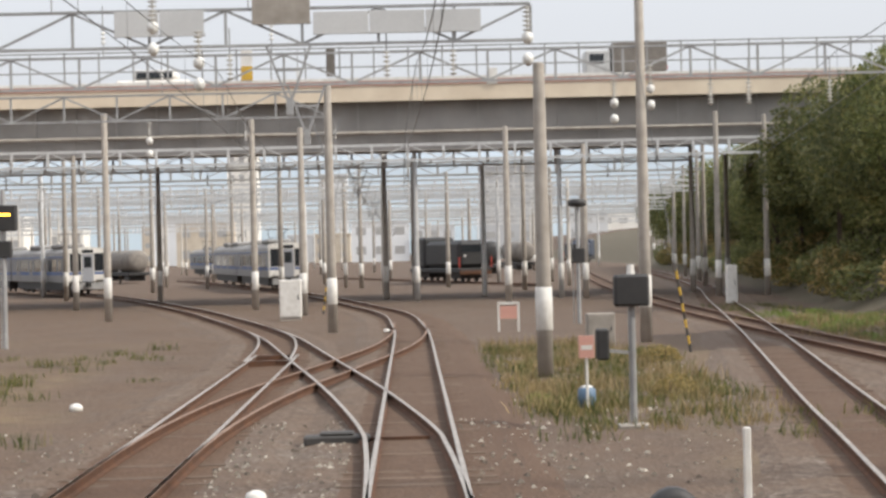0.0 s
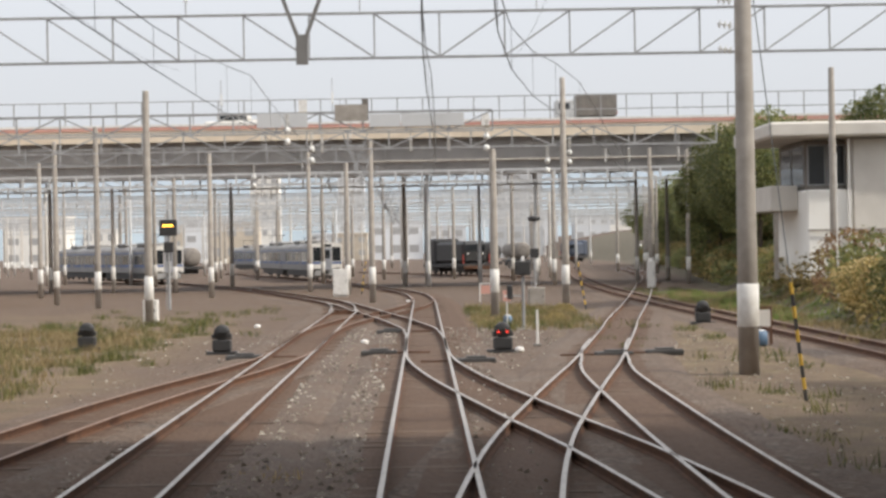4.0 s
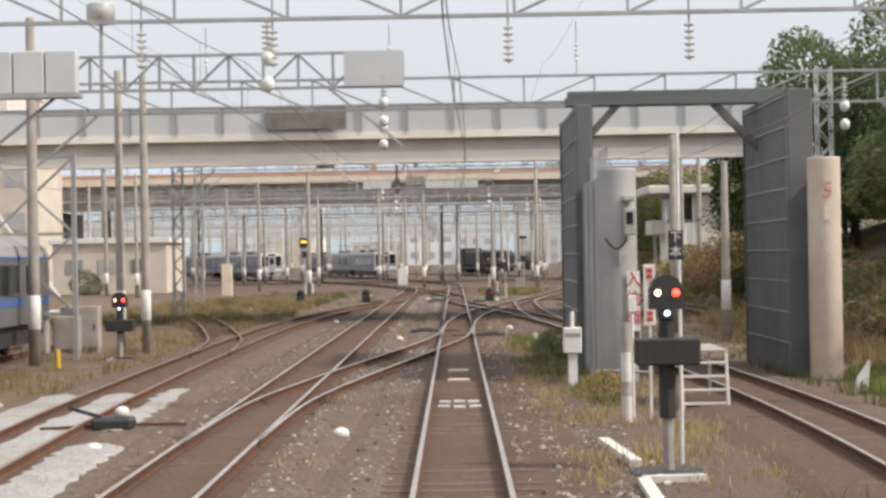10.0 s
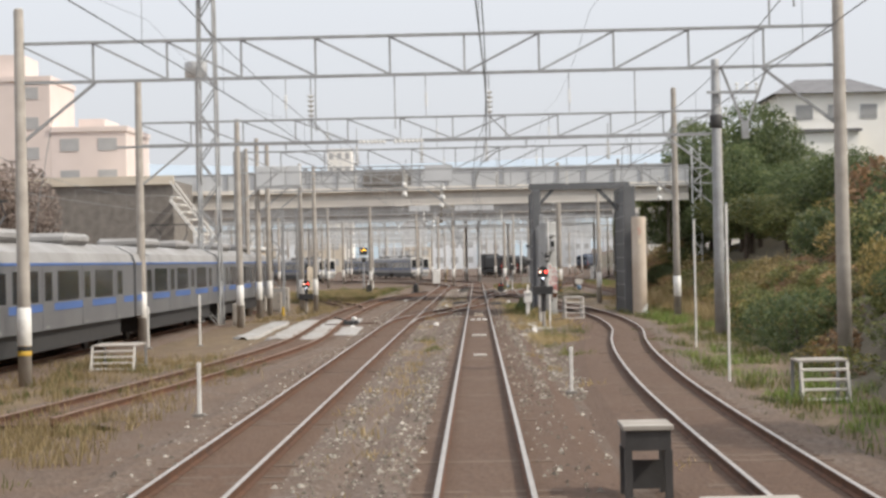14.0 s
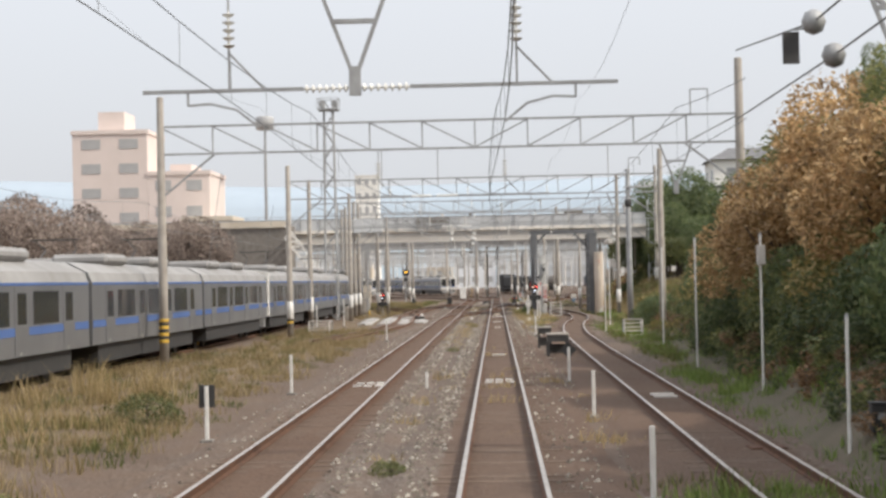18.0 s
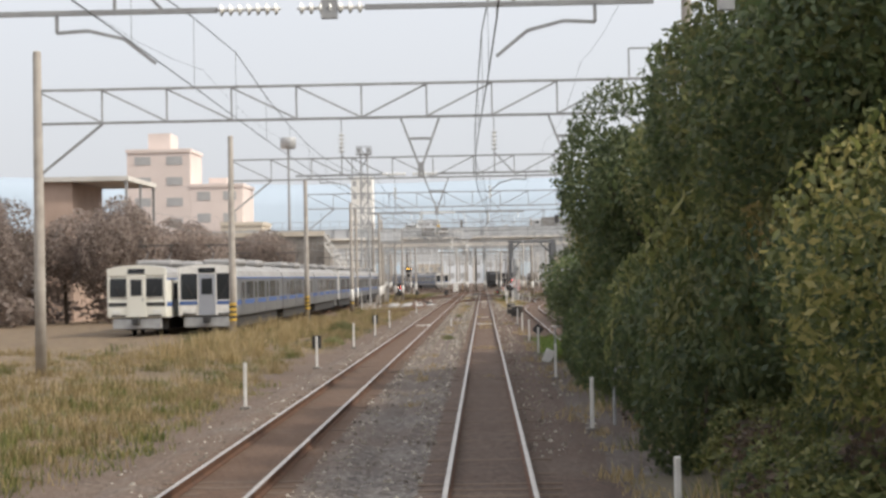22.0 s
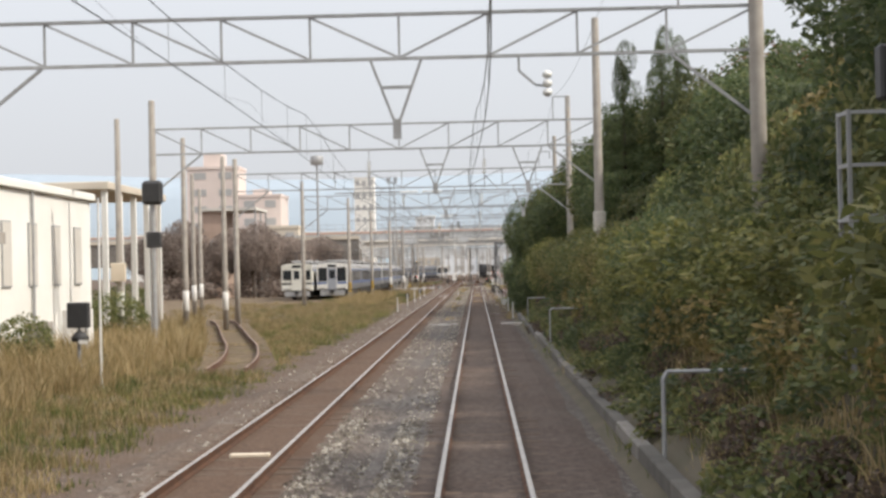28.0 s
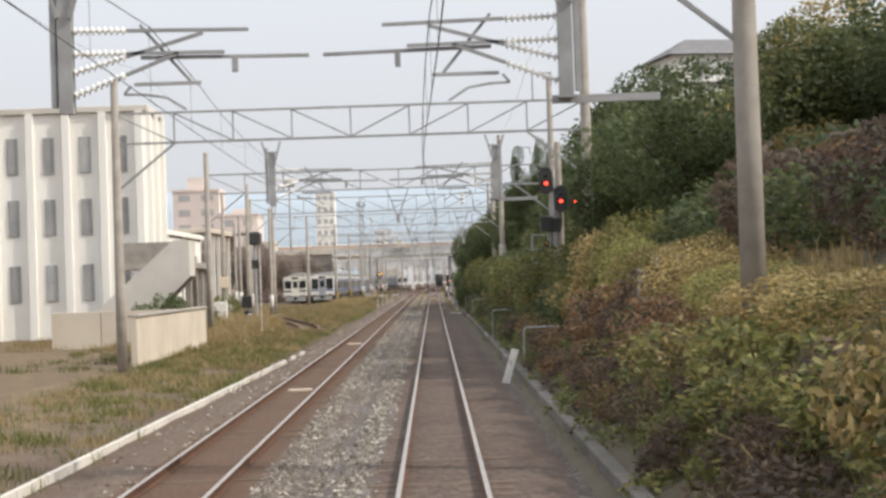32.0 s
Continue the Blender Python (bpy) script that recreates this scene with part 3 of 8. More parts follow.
def pole(x, y, h=9.5, r=0.17, base=None, band=True, mat=CONC, name="catenary_pole", label="tapered concrete catenary pole with a white painted band", arm=False):
    zb = float(height(x, y)) - 0.1 if base is None else base
    if 126 < y < 144:
        h = min(h, 8.6 - zb)
    root = thing(name, label, "pole", (x, y, zb), group="catenary poles")
    key = (round(h, 1), r, mat.name)
    if key not in POLE_MESH:
        me = bpy.data.meshes.new("shaft")
        bm = smooth(lathe([(r, 0), (r * 0.95, h * 0.3), (r * 0.72, h - 0.05), (r * 0.6, h)], 14))
        bm.to_mesh(me)
        bm.free()
        me.materials.append(mat)
        POLE_MESH[key] = me
    part("shaft", POLE_MESH[key], None, root)
    if band:
        kb = ("band", r)
        if kb not in POLE_MESH:
            me = bpy.data.meshes.new("band")
            bm = smooth(lathe([(r + 0.004, 1.15), (r + 0.012, 1.16), (r + 0.01, 2.1), (r + 0.002, 2.11)], 14))
            bm.to_mesh(me)
            bm.free()
            me.materials.append(WHITE)
            POLE_MESH[kb] = me
        part("band", POLE_MESH[kb], None, root, "white painted band")
    return root


def stripes(root, r, z0, z1):
    """Yellow and black warning wrap round a pole."""
    n = 7
    for i in range(n):
        a, b = z0 + (z1 - z0) * i / n, z0 + (z1 - z0) * (i + 1) / n
        part("warning_stripe", smooth(lathe([(r + 0.003, a), (r + 0.006, a + 0.005), (r + 0.006, b - 0.005), (r + 0.003, b)], 14)), YELLOW if i % 2 == 0 else BLACK, root)


def insulator(bm, a, b, r=0.06, n=5):
    """One ribbed solid from a to b."""
    a, b = Vector(a), Vector(b)
    d = b - a
    L = d.length
    prof = [(0.012, 0)]
    for i in range(n):
        z = L * (i + 0.5) / n
        t = L / n * 0.28
        prof += [(0.02, z - t), (r, z - t * 0.4), (r * 0.8, z + t * 0.3), (0.02, z + t)]
    prof.append((0.012, L))
    q = moved(lathe(prof, 10), Matrix.Translation(a) @ d.to_track_quat('Z', 'Y').to_matrix().to_4x4())
    me = bpy.data.meshes.new("ribbed")
    q.to_mesh(me)
    q.free()
    bm.from_mesh(me)
    bpy.data.meshes.remove(me)
    return bm


def gantry(y, x0, x1, zt, zb, panel=1.9, hangers=(), mids=(), lift=(), ends=True, far=False, strings=(), hooks=()):
    root = thing("catenary_gantry", "grey steel lattice gantry beam carrying the overhead wires", "gantry", (0, y, 0), group="catenary gantries")
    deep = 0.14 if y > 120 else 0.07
    # Beams beyond y 120 are paler: the yard's haze is in their colour.
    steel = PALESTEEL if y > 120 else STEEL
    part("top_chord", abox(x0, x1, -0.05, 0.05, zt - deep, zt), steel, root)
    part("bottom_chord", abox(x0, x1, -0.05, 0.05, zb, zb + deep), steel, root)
    n = max(2, int(round((x1 - x0) / panel)))
    w = (x1 - x0) / n
    lattice = bmesh.new() if far else None
    for i in range(n + 1):
        x = x0 + i * w
        if far:
            beam(lattice, (x, 0, zb + 0.06), (x, 0, zt - 0.07), deep)
            if i < n:
                beam(lattice, (x, 0, zt - 0.06 if i % 2 else zb + 0.05), (x + w, 0, zb + 0.05 if i % 2 else zt - 0.06), 0.06)
            continue
        stick("vertical", (x, 0, zb + 0.06), (x, 0, zt - 0.07), 0.05, STEEL, root)
        if i < n:
            a, b = ((x, 0, zt - 0.06), (x + w, 0, zb + 0.05)) if i < n / 2 else ((x, 0, zb + 0.05), (x + w, 0, zt - 0.06))
            stick("diagonal", a, b, 0.05, STEEL, root)
    if far:
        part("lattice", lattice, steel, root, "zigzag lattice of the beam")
    for x in hooks:
        bm = bmesh.new()
        for a, b in (((x, 0, zt), (x, 0, zt + 0.85)), ((x, 0, zt + 0.85), (x + 0.6, 0, zt + 0.85)), ((x + 0.6, 0, zt + 0.87), (x + 0.62, 0, zt + 0.45))):
            beam(bm, a, b, 0.045)
        part("wire_hook", bm, STEEL, root, "bent steel hook frame")
    for x in strings:
        part("suspension_rod", atube((x, 0, zb + 0.5), (x, 0, zb - 0.2), 0.02, n=6), STEEL, root)
        part("insulator_string", insulator(bmesh.new(), (x, 0, zb - 0.15), (x, 0, zb - 0.85), 0.1, 6), PORC, root, "white porcelain insulator string")
    if ends:
        for x, s in ((x0, 1), (x1, -1)):
            stick("knee_brace", (x, 0, zb - 1.5), (x + s * 1.9, 0, zb), 0.07, STEEL, root)
    for x in hangers:
        part("hanger", vee(x, zb), STEEL, root, "vee-shaped hanger bracket")
    for x in mids:
        part("drop_post", abox(x - 0.09, x + 0.09, -0.09, 0.09, zb - 1.9, zb), STEEL, root)
        part("insulator", insulator(bmesh.new(), (x, 0, zb - 0.1), (x, 0, zb - 1.0), 0.07, 5), PORC, root)
    for x in lift:
        bm = bmesh.new()
        part("feeder_rod", tube(bm, (x, 0, zt), (x, 0, zt + 1.5), 0.02, n=6), STEEL, root)
        part("feeder_insulator", insulator(bmesh.new(), (x, 0, zt + 0.35), (x, 0, zt + 0.9), 0.08, 4), PORC, root)
    return root


def lattice_mast(x, y, h, w, name="lattice_mast", label="slender grey steel lattice mast", top=None, bar=0.04, mat=None):
    """Four legs with crossed bracing on each face."""
    zb = float(height(x, y)) - 0.1
    root = thing(name, label, "mast", (x, y, zb), group="lattice masts")
    k = w / 2
    t = k if top is None else top / 2
    for sx, sy in ((-1, -1), (1, -1), (1, 1), (-1, 1)):
        stick("leg", (sx * k, sy * k, 0), (sx * t, sy * t, h), 0.04 + bar * 0.6, mat or STEEL, root)
    n = max(4, int(h / (w * 1.1)))
    for i in range(n):
        a, b = h * i / n, h * (i + 1) / n
        u, v = k + (t - k) * i / n, k + (t - k) * (i + 1) / n
        s = 1 if i % 2 else -1
        stick("brace", (-s * u, -u, a), (s * v, -v, b), bar, mat or STEEL, root)
        stick("brace", (-s * u, u, a), (s * v, v, b), bar, mat or STEEL, root)
        stick("brace", (-u, -s * u, a), (-v, s * v, b), bar, mat or STEEL, root)
        stick("brace", (u, -s * u, a), (v, s * v, b), bar, mat or STEEL, root)
    return root


def vee(x, zb):
    bm = bmesh.new()
    beam(bm, (x - 0.56, 0, zb), (x - 0.06, 0, zb - 1.35), 0.06)
    beam(bm, (x + 0.56, 0, zb), (x + 0.06, 0, zb - 1.35), 0.06)
    beam(bm, (x - 0.34, 0, zb - 0.6), (x + 0.34, 0, zb - 0.6), 0.07)
    box(bm, x - 0.09, x + 0.09, -0.05, 0.05, zb - 1.75, zb - 1.3)
    return bm


# the plain line: one gantry every 32 m
VEES = {-257: (-1.72,), -229: (-1.55, 2.03), -198: (-1.7, 2.7), -167.5: (-1.8, 2.5), -137.5: (-2.15, 6.2), -104: (6.35,), -70.5: (6.7,)}
for y, xl, xr in ((-320, -10.6, 4.52), (-289, -10.2, 5.1), (-257, -11.5, 6.25), (-229, -12.5, 4.75), (-198, -13.7, 5.35), (-167.5, -13.0, 6.0), (-137.5, -11.8, 7.2), (-104, -11.8, 8.6), (-70.5, -11.4, 9.05)):
    g = gantry(y, xl, xr, 8.4, 7.35, 1.9, hangers=VEES.get(y, ()), hooks=(xr - 1.7,))
    if y in (-104, -70.5):
        for x in (-3.98, -2.0, 3.98):
            part("hanging_rod", atube((x, 0, 7.35), (x, 0, 6.02), 0.018, n=6), STEEL, g, "thin steel rod down to the wires")
    p = pole(xl, y, 9.6, band=y > -100, mat=CONC)
    if y > -150:
        stripes(p, 0.17, 0.9, 1.75)
    p = pole(xr + (2.6 if xr == 7.2 else 0), y, 9.95 if y == -70.5 else 9.4 if y == -104 else 10.5, 0.19, band=False)
    if y == -229:
        zb = p.location.z
        for k in range(7):
            part("coil_turn", smooth(moved(lathe([(0.19, -0.05), (0.245, -0.035), (0.255, 0), (0.245, 0.035), (0.19, 0.05)], 16), Matrix.Translation((0, 0, 4.08 + 0.11 * k - zb)))), CONCLIGHT, p, "pale turn of a ribbed wrap")
for y, xl, xr, zt, zb in ((-50, -12.5, 8.9, 8.1, 7.2), (-32.5, -11.3, 9.4, 8.1, 7.05), (-15.4, -12.0, 14.0, 7.8, 6.85), (24, -14.3, 11.5, 8.3, 7.3), (49, -17.0, 16.2, 9.85, 8.43)):
    gantry(y, xl, xr, zt, zb, 2.0, hangers=(-1.82,) if y == 24 else (), lift=(-7, -1.8, 3.5), strings={-50: (-4.4, -2.0, 0.4, 4.9), -32.5: (-5.7, -3.3, 1.0, 4.3)}.get(y, ()))
    pole(xl, y, 10.0) if y < 0 else lattice_mast(xl, y, 9.6, 0.5)
    p = pole(xr, y, 10.3 if y == -50 else 11.0, 0.21 if y == -50 else 0.17, band=y != -50, mat=STEEL if y == -50 else CONC)
    if y == -15.4:
        stick("crossarm", (-2.0, -0.22, 9.2), (0.6, -0.22, 9.25), 0.06, STEEL, p, "thin steel crossarm")
        for k in range(4):
            part("pin_insulator", insulator(bmesh.new(), (-0.6 + 0.32 * k, -0.22, 9.22), (-0.6 + 0.32 * k, -0.22, 9.55), 0.07, 2), PORC, p, "pale pin insulator")
    if y == 49:
        p = pole(7.2, 36, 11.5, 0.235)
        stick("crossarm", (-0.55, -0.24, 8.9), (0.35, -0.24, 8.9), 0.07, STEEL, p, "steel crossarm")
        for k in range(3):
            part("pin_insulator", insulator(bmesh.new(), (-0.28, -0.24 + 0.02 * k, 7.3 + 0.55 * k), (-0.62, -0.24 + 0.02 * k, 7.35 + 0.55 * k), 0.1, 3), PORC, p, "pale pin insulator")
    if y == -50:
        stick("crossarm", (-0.35, -0.22, 9.05), (1.55, -0.22, 9.05), 0.1, STEEL, p, "steel crossarm")
        for k in range(3):
            part("pin_insulator", insulator(bmesh.new(), (0.75 + 0.36 * k, -0.22, 9.1), (0.75 + 0.36 * k, -0.22, 9.42), 0.08, 2), PORC, p, "pale pin insulator")
        part("collar", smooth(moved(lathe([(0.2, -0.25), (0.235, -0.2), (0.235, 0.2), (0.2, 0.25)], 14), Matrix.Translation((0, 0, 8.0)))), DARKSTEEL, p, "dark steel collar")
g = gantry(-20, -12.0, -1.3, 8.0, 7.05, 0.9, far=True)
part("end_panel", abox(-2.8, -1.28, -0.09, -0.06, 7.1, 8.0), PANEL, g, "grey panel at the end of the beam")
pole(-12.0, -20, 10.0)
rng = random.Random(4)
for y, xl, xr in ((74.7, -26, 3.2), (82, -30, 14.6), (94, -34, -2.9), (133, -40, 17), (160, -50, 22), (185, -55, 25), (210, -60, 28), (240, -66, 32), (275, -70, 36), (315, -78, 40), (126, -38, 20), (146, -46, 20), (172, -52, 24), (197, -58, 26), (224, -62, 30), (256, -68, 34), (294, -74, 38), (340, -84, 44), (370, -90, 48)):
    up = 0.3 if y == 74.7 else -0.6 if y % 4 == 0 else 0
    gantry(y, xl, xr, 8.7 + up, 7.7 + up, 2.0, hangers=(-3.0,), lift=(-9, -4), ends=False, far=y > 60, strings=[x for x in range(-30, 20, 6) if xl < x < xr] if y > 120 else (9.1, 10.25, 12.7) if y == 82 else (-4.5, -0.5, 1.2) if y == 74.7 else ())
    if y > 120:
        pole(xr, y, 10.2)
    pole(xl, y, 10.2)
for x0, x1, z0, z1, n in ((-7.4, -5.1, 8.3, 8.95, 2), (-3.9, -2.4, 8.55, 9.3, 1), (-2.35, 1.95, 8.27, 8.85, 3)):
    root = thing("gantry_panel", "grey sheet panel fixed on a gantry beam", "panel", (x0, 74.6, z0), group="gantry panels")
    w = (x1 - x0) / n
    for k in range(n):
        part("sheet", abox(k * w, (k + 1) * w - 0.025, -0.03, 0, 0, z1 - z0, 0.005), CONC if n == 1 else PANEL, root)
    part("rim", abox(0, x1 - x0, 0.002, 0.04, 0, 0.05), STEEL, root)
# Paler shafts are mixed in so the far poles carry haze in colour.
for k in range(70):
    x, y = rng.uniform(-62, 26), rng.uniform(128, 360)
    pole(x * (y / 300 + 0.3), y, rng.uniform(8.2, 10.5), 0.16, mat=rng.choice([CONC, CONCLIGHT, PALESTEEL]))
for x, y in ((-18, 92), (-22, 100), (-27, 118), (-16, 140), (-21, 170), (-28, 185), (-8, 190), (-2, 205), (6, 200), (-33, 225), (-20, 235), (-40, 262), (-12, 260), (16, 250), (22, 190), (1, 255), (-50, 215), (-47, 180), (-38, 150), (-30, 135), (5, 118), (10, 128), (2.95, 69.3), (7.0, 82), (-2.9, 93.5), (-5.1, 112), (-8.3, 122), (-1.5, 136), (0.3, 137), (-11.4, 68.5), (16.9, 124), (20.6, 141), (18.4, 74), (-14, 110), (-19, 128), (-24, 150), (-9, 150), (-4, 170), (3, 165), (8, 150), (12, 175), (-16, 185), (-30, 170), (-36, 200), (-12, 225), (2, 230), (14, 215), (-25, 250), (-44, 240), (-5, 270), (8, 285), (-18, 300), (-34, 290)):
    pole(x, y, {2.95: 7.15, -2.9: 9.3, 7.0: 11.4, -11.4: 9.8}.get(x, 9.6 + rng.uniform(-0.6, 0.8)), 0.18)

# ---- foliage ----
def leaf_clump(n, rx, ry, rz, size, seed, drop=0.15):
    """A crown of leaves on an uneven shell, with gaps."""
    r = np.random.default_rng(seed)
    lobes = r.normal(size=(9, 3))
    lobes /= np.linalg.norm(lobes, axis=1)[:, None]
    bulge = r.uniform(0.7, 1.25, 9)
    d = r.normal(size=(n, 3))
    d /= np.linalg.norm(d, axis=1)[:, None]
    near = np.argmax(d @ lobes.T, axis=1)
    rad = bulge[near] * r.uniform(0.62, 1.0, n) ** 0.6 * (0.8 + 0.2 * np.max(d @ lobes.T, axis=1))
    c = d * rad[:, None] * np.array([rx, ry, rz])
    c[:, 2] = np.where(c[:, 2] < -rz * 0.75, -rz * 0.75 * r.uniform(0.6, 1, n), c[:, 2])
    u = r.normal(size=(n, 3))
    u /= np.linalg.norm(u, axis=1)[:, None]
    v = np.cross(u, d + r.normal(size=(n, 3)) * 0.6)
    v /= np.linalg.norm(v, axis=1)[:, None]
    s = size * r.uniform(0.6, 1.4, n)[:, None]
    a, b = u * s, v * s * 0.55
    co = np.stack([c - a, c + b * 0.9, c + a, c - b * 0.9], 1).reshape(-1, 3)
    f = np.arange(4 * n).reshape(-1, 4)
    me = bpy.data.meshes.new("crown")
    me.from_pydata(co.tolist(), [], f.tolist())
    return me


CROWNS = {}


def crown_mesh(kind, leaf, variant):
    key = (kind, leaf.name, variant)
    if key not in CROWNS:
        if kind == "bush":
            me = leaf_clump(2800, 1.0, 1.0, 0.85, 0.05, variant * 7 + 1)
        elif kind == "fine":
            me = leaf_clump(6800, 1.0, 1.0, 0.85, 0.03, variant * 7 + 2)
        elif kind == "tree":
            me = leaf_clump(2800, 1.0, 1.0, 1.1, 0.05, variant * 7 + 3)
        else:
            me = leaf_clump(900, 1.0, 1.0, 0.8, 0.13, variant * 7 + 5)
        me.materials.append(leaf)
        CROWNS[key] = me
    return CROWNS[key]


SCRUB = {}


def scrub(x, y, r, h, leaf, seed, few=False):
    """Low scrub nobody could count: gathered leaf by leaf, linked as one mesh a kind at the end."""
    key = (leaf.name, seed % 3, few)
    if key not in CROWNS:
        me = leaf_clump(260 if few else 850, 1.0, 1.0, 0.85, 0.12 if few else 0.075, seed % 3 + 50)
        v = np.empty(len(me.vertices) * 3)
        me.vertices.foreach_get("co", v)
        bpy.data.meshes.remove(me)
        CROWNS[key] = v.reshape(-1, 3)
    a = random.Random(seed).uniform(0, 6.28)
    v = CROWNS[key] * np.array([r, r, h * 0.62])
    c, sn = math.cos(a), math.sin(a)
    z = float(height(x, y))
    SCRUB.setdefault(leaf.name, (leaf, []))[1].append(np.stack([x + v[:, 0] * c - v[:, 1] * sn, y + v[:, 0] * sn + v[:, 1] * c, z + h * 0.45 - 0.2 + v[:, 2]], 1))


def link_scrub():
    for leaf, chunks in SCRUB.values():
        v = np.concatenate(chunks)
        me = bpy.data.meshes.new("scrub")
        me.from_pydata(v.tolist(), [], np.arange(len(v)).reshape(-1, 4).tolist())
        me.materials.append(leaf)
        tagged(new("scrub", me), "low tangled scrub and creepers along the bank", "scrub", kind="stuff")


def bush(x, y, r, h, leaf, seed, kind="bush", sink=0.25):
    rr = random.Random(seed)
    z = float(height(x, y))
    root = thing("bush", "dense leafy bush growing on the bank", "bush", (x, y, z - 0.1), rr.uniform(0, 360), group="bank bushes")
    c = part("crown", crown_mesh(kind, leaf, seed % 4), None, root)
    c.matrix_basis = pose(0, 0, h * 0.45 - sink, 0, 0, 0) @ Matrix.Diagonal((r, r * rr.uniform(0.85, 1.15), h * 0.62, 1))
    a = rr.uniform(0, 6.28)
    part("stem", atube((0, 0, -0.1), (math.cos(a) * r * 0.2, math.sin(a) * r * 0.2, h * 0.5), 0.05, 0.02, 6), BARK, root)
    return root


def tree(x, y, h, r, leaf, seed):
    rr = random.Random(seed)
    z = float(height(x, y))
    root = thing("tree", "broad leafy tree standing on the bank", "tree", (x, y, z - 0.15), rr.uniform(0, 360), group="bank trees")
    tr = bmesh.new()
    tube(tr, (0, 0, 0), (0.1, 0.05, h * 0.55), 0.16, 0.09, 8)
    for k in range(5):
        a = k * 1.26 + rr.uniform(-0.3, 0.3)
        tube(tr, (0.06, 0.03, h * (0.3 + 0.04 * k)), (math.cos(a) * r * 0.7, math.sin(a) * r * 0.7, h * rr.uniform(0.55, 0.8)), 0.06, 0.02, 6)
    part("trunk", tr, BARK, root)
    for k in range(3):
        a = k * 2.1 + rr.uniform(0, 1)
        c = part("crown", crown_mesh("tree", leaf, (seed + k) % 4), None, root)
        c.matrix_basis = pose(math.cos(a) * r * 0.4, math.sin(a) * r * 0.4, h * (0.52 + 0.13 * k), 0, 0, k * 70) @ Matrix.Diagonal((r * 0.85, r * 0.85, h * 0.3, 1))
    return root


rng = random.Random(11)
GREENS = [LEAF_DARK, LEAF_DARK, LEAF_MID, LEAF_OLIVE, LEAF_OLIVE, LEAF_GOLD]
# creepers and low scrub at the foot of the bank
y = -144.0
i = 0
while y > -348:
    foot = float(lerp_at(y, BANK_FOOT))
    scrub(foot + rng.uniform(0.5, 1.0), y, rng.uniform(0.5, 0.8), rng.uniform(0.5, 0.9), rng.choice([LEAF_CREEPER, LEAF_MID, LEAF_DARK, LEAF_MID] if y > -298 else [LEAF_CREEPER, LEAF_CREEPER, LEAF_BROWN, LEAF_OLIVE]), i)
    scrub(foot + rng.uniform(1.3, 2.0), y - 0.8, rng.uniform(0.8, 1.1), rng.uniform(0.9, 1.5), rng.choice([LEAF_DARK, LEAF_MID, LEAF_DARK, LEAF_GOLD] if y > -298 else [LEAF_STRAW, LEAF_YELLOW, LEAF_OLIVE, LEAF_STRAW] if y < -314 else [LEAF_CREEPER, LEAF_CREEPER, LEAF_DARK, LEAF_BROWN]), i + 1)
    y -= rng.uniform(1.5, 2.2)
    i += 1
# front row close to the running line, thick from -142 backwards
y = -146.0
while y > -282:
    foot = float(lerp_at(y, BANK_FOOT))
    tall = y > -196
    bush(foot + rng.uniform(2.3, 3.1), y, rng.uniform(1.6, 2.3), rng.uniform(3.4, 4.4) if tall else rng.uniform(1.6, 2.5), rng.choice(GREENS), i, "fine" if -262 < y < -196 else "bush")
    if not tall:
        bush(foot + rng.uniform(4.5, 6.0), y - 1, rng.uniform(1.7, 2.4), rng.uniform(2.6, 4.0), rng.choice([LEAF_MID, LEAF_DARK, LEAF_OLIVE, LEAF_MID]), i + 2)
    y -= rng.uniform(2.4, 3.4)
    i += 1
y = -143.0
while y > -300:
    foot = float(lerp_at(y, BANK_FOOT))
    if y > -196:
        tree(foot + rng.uniform(4.5, 6.5), y, rng.uniform(3.0, 4.2) if y > -166 else rng.uniform(4.6, 6.2), rng.uniform(2.3, 3.0), rng.choice([LEAF_DARK, LEAF_DARK, LEAF_MID]), i)
    elif y > -240:
        tree(foot + rng.uniform(6.8, 8.6), y, rng.uniform(4.4, 5.8), rng.uniform(2.3, 3.0), rng.choice([LEAF_DARK, LEAF_OLIVE, LEAF_MID]), i)
    else:
        bush(foot + rng.uniform(6.5, 8.5), y, rng.uniform(2.0, 2.8), rng.uniform(3.0, 4.6), rng.choice([LEAF_MID, LEAF_DARK, LEAF_GOLD]), i)
    tree(foot + rng.uniform(9, 14), y + rng.uniform(-2, 2), rng.uniform(4.5, 6.5), rng.uniform(2.4, 3.2), rng.choice([LEAF_DARK, LEAF_MID, LEAF_GOLD, LEAF_BROWN]), i + 3)
    y -= rng.uniform(3.6, 5.0)
    i += 1
tree(6.4, -292.0, 5.2, 2.15, LEAF_DARK, 71)
bush(5.9, -291.2, 1.5, 3.6, LEAF_DARK, 73)
tree(7.2, -296.5, 5.2, 2.1, LEAF_DARK, 72)
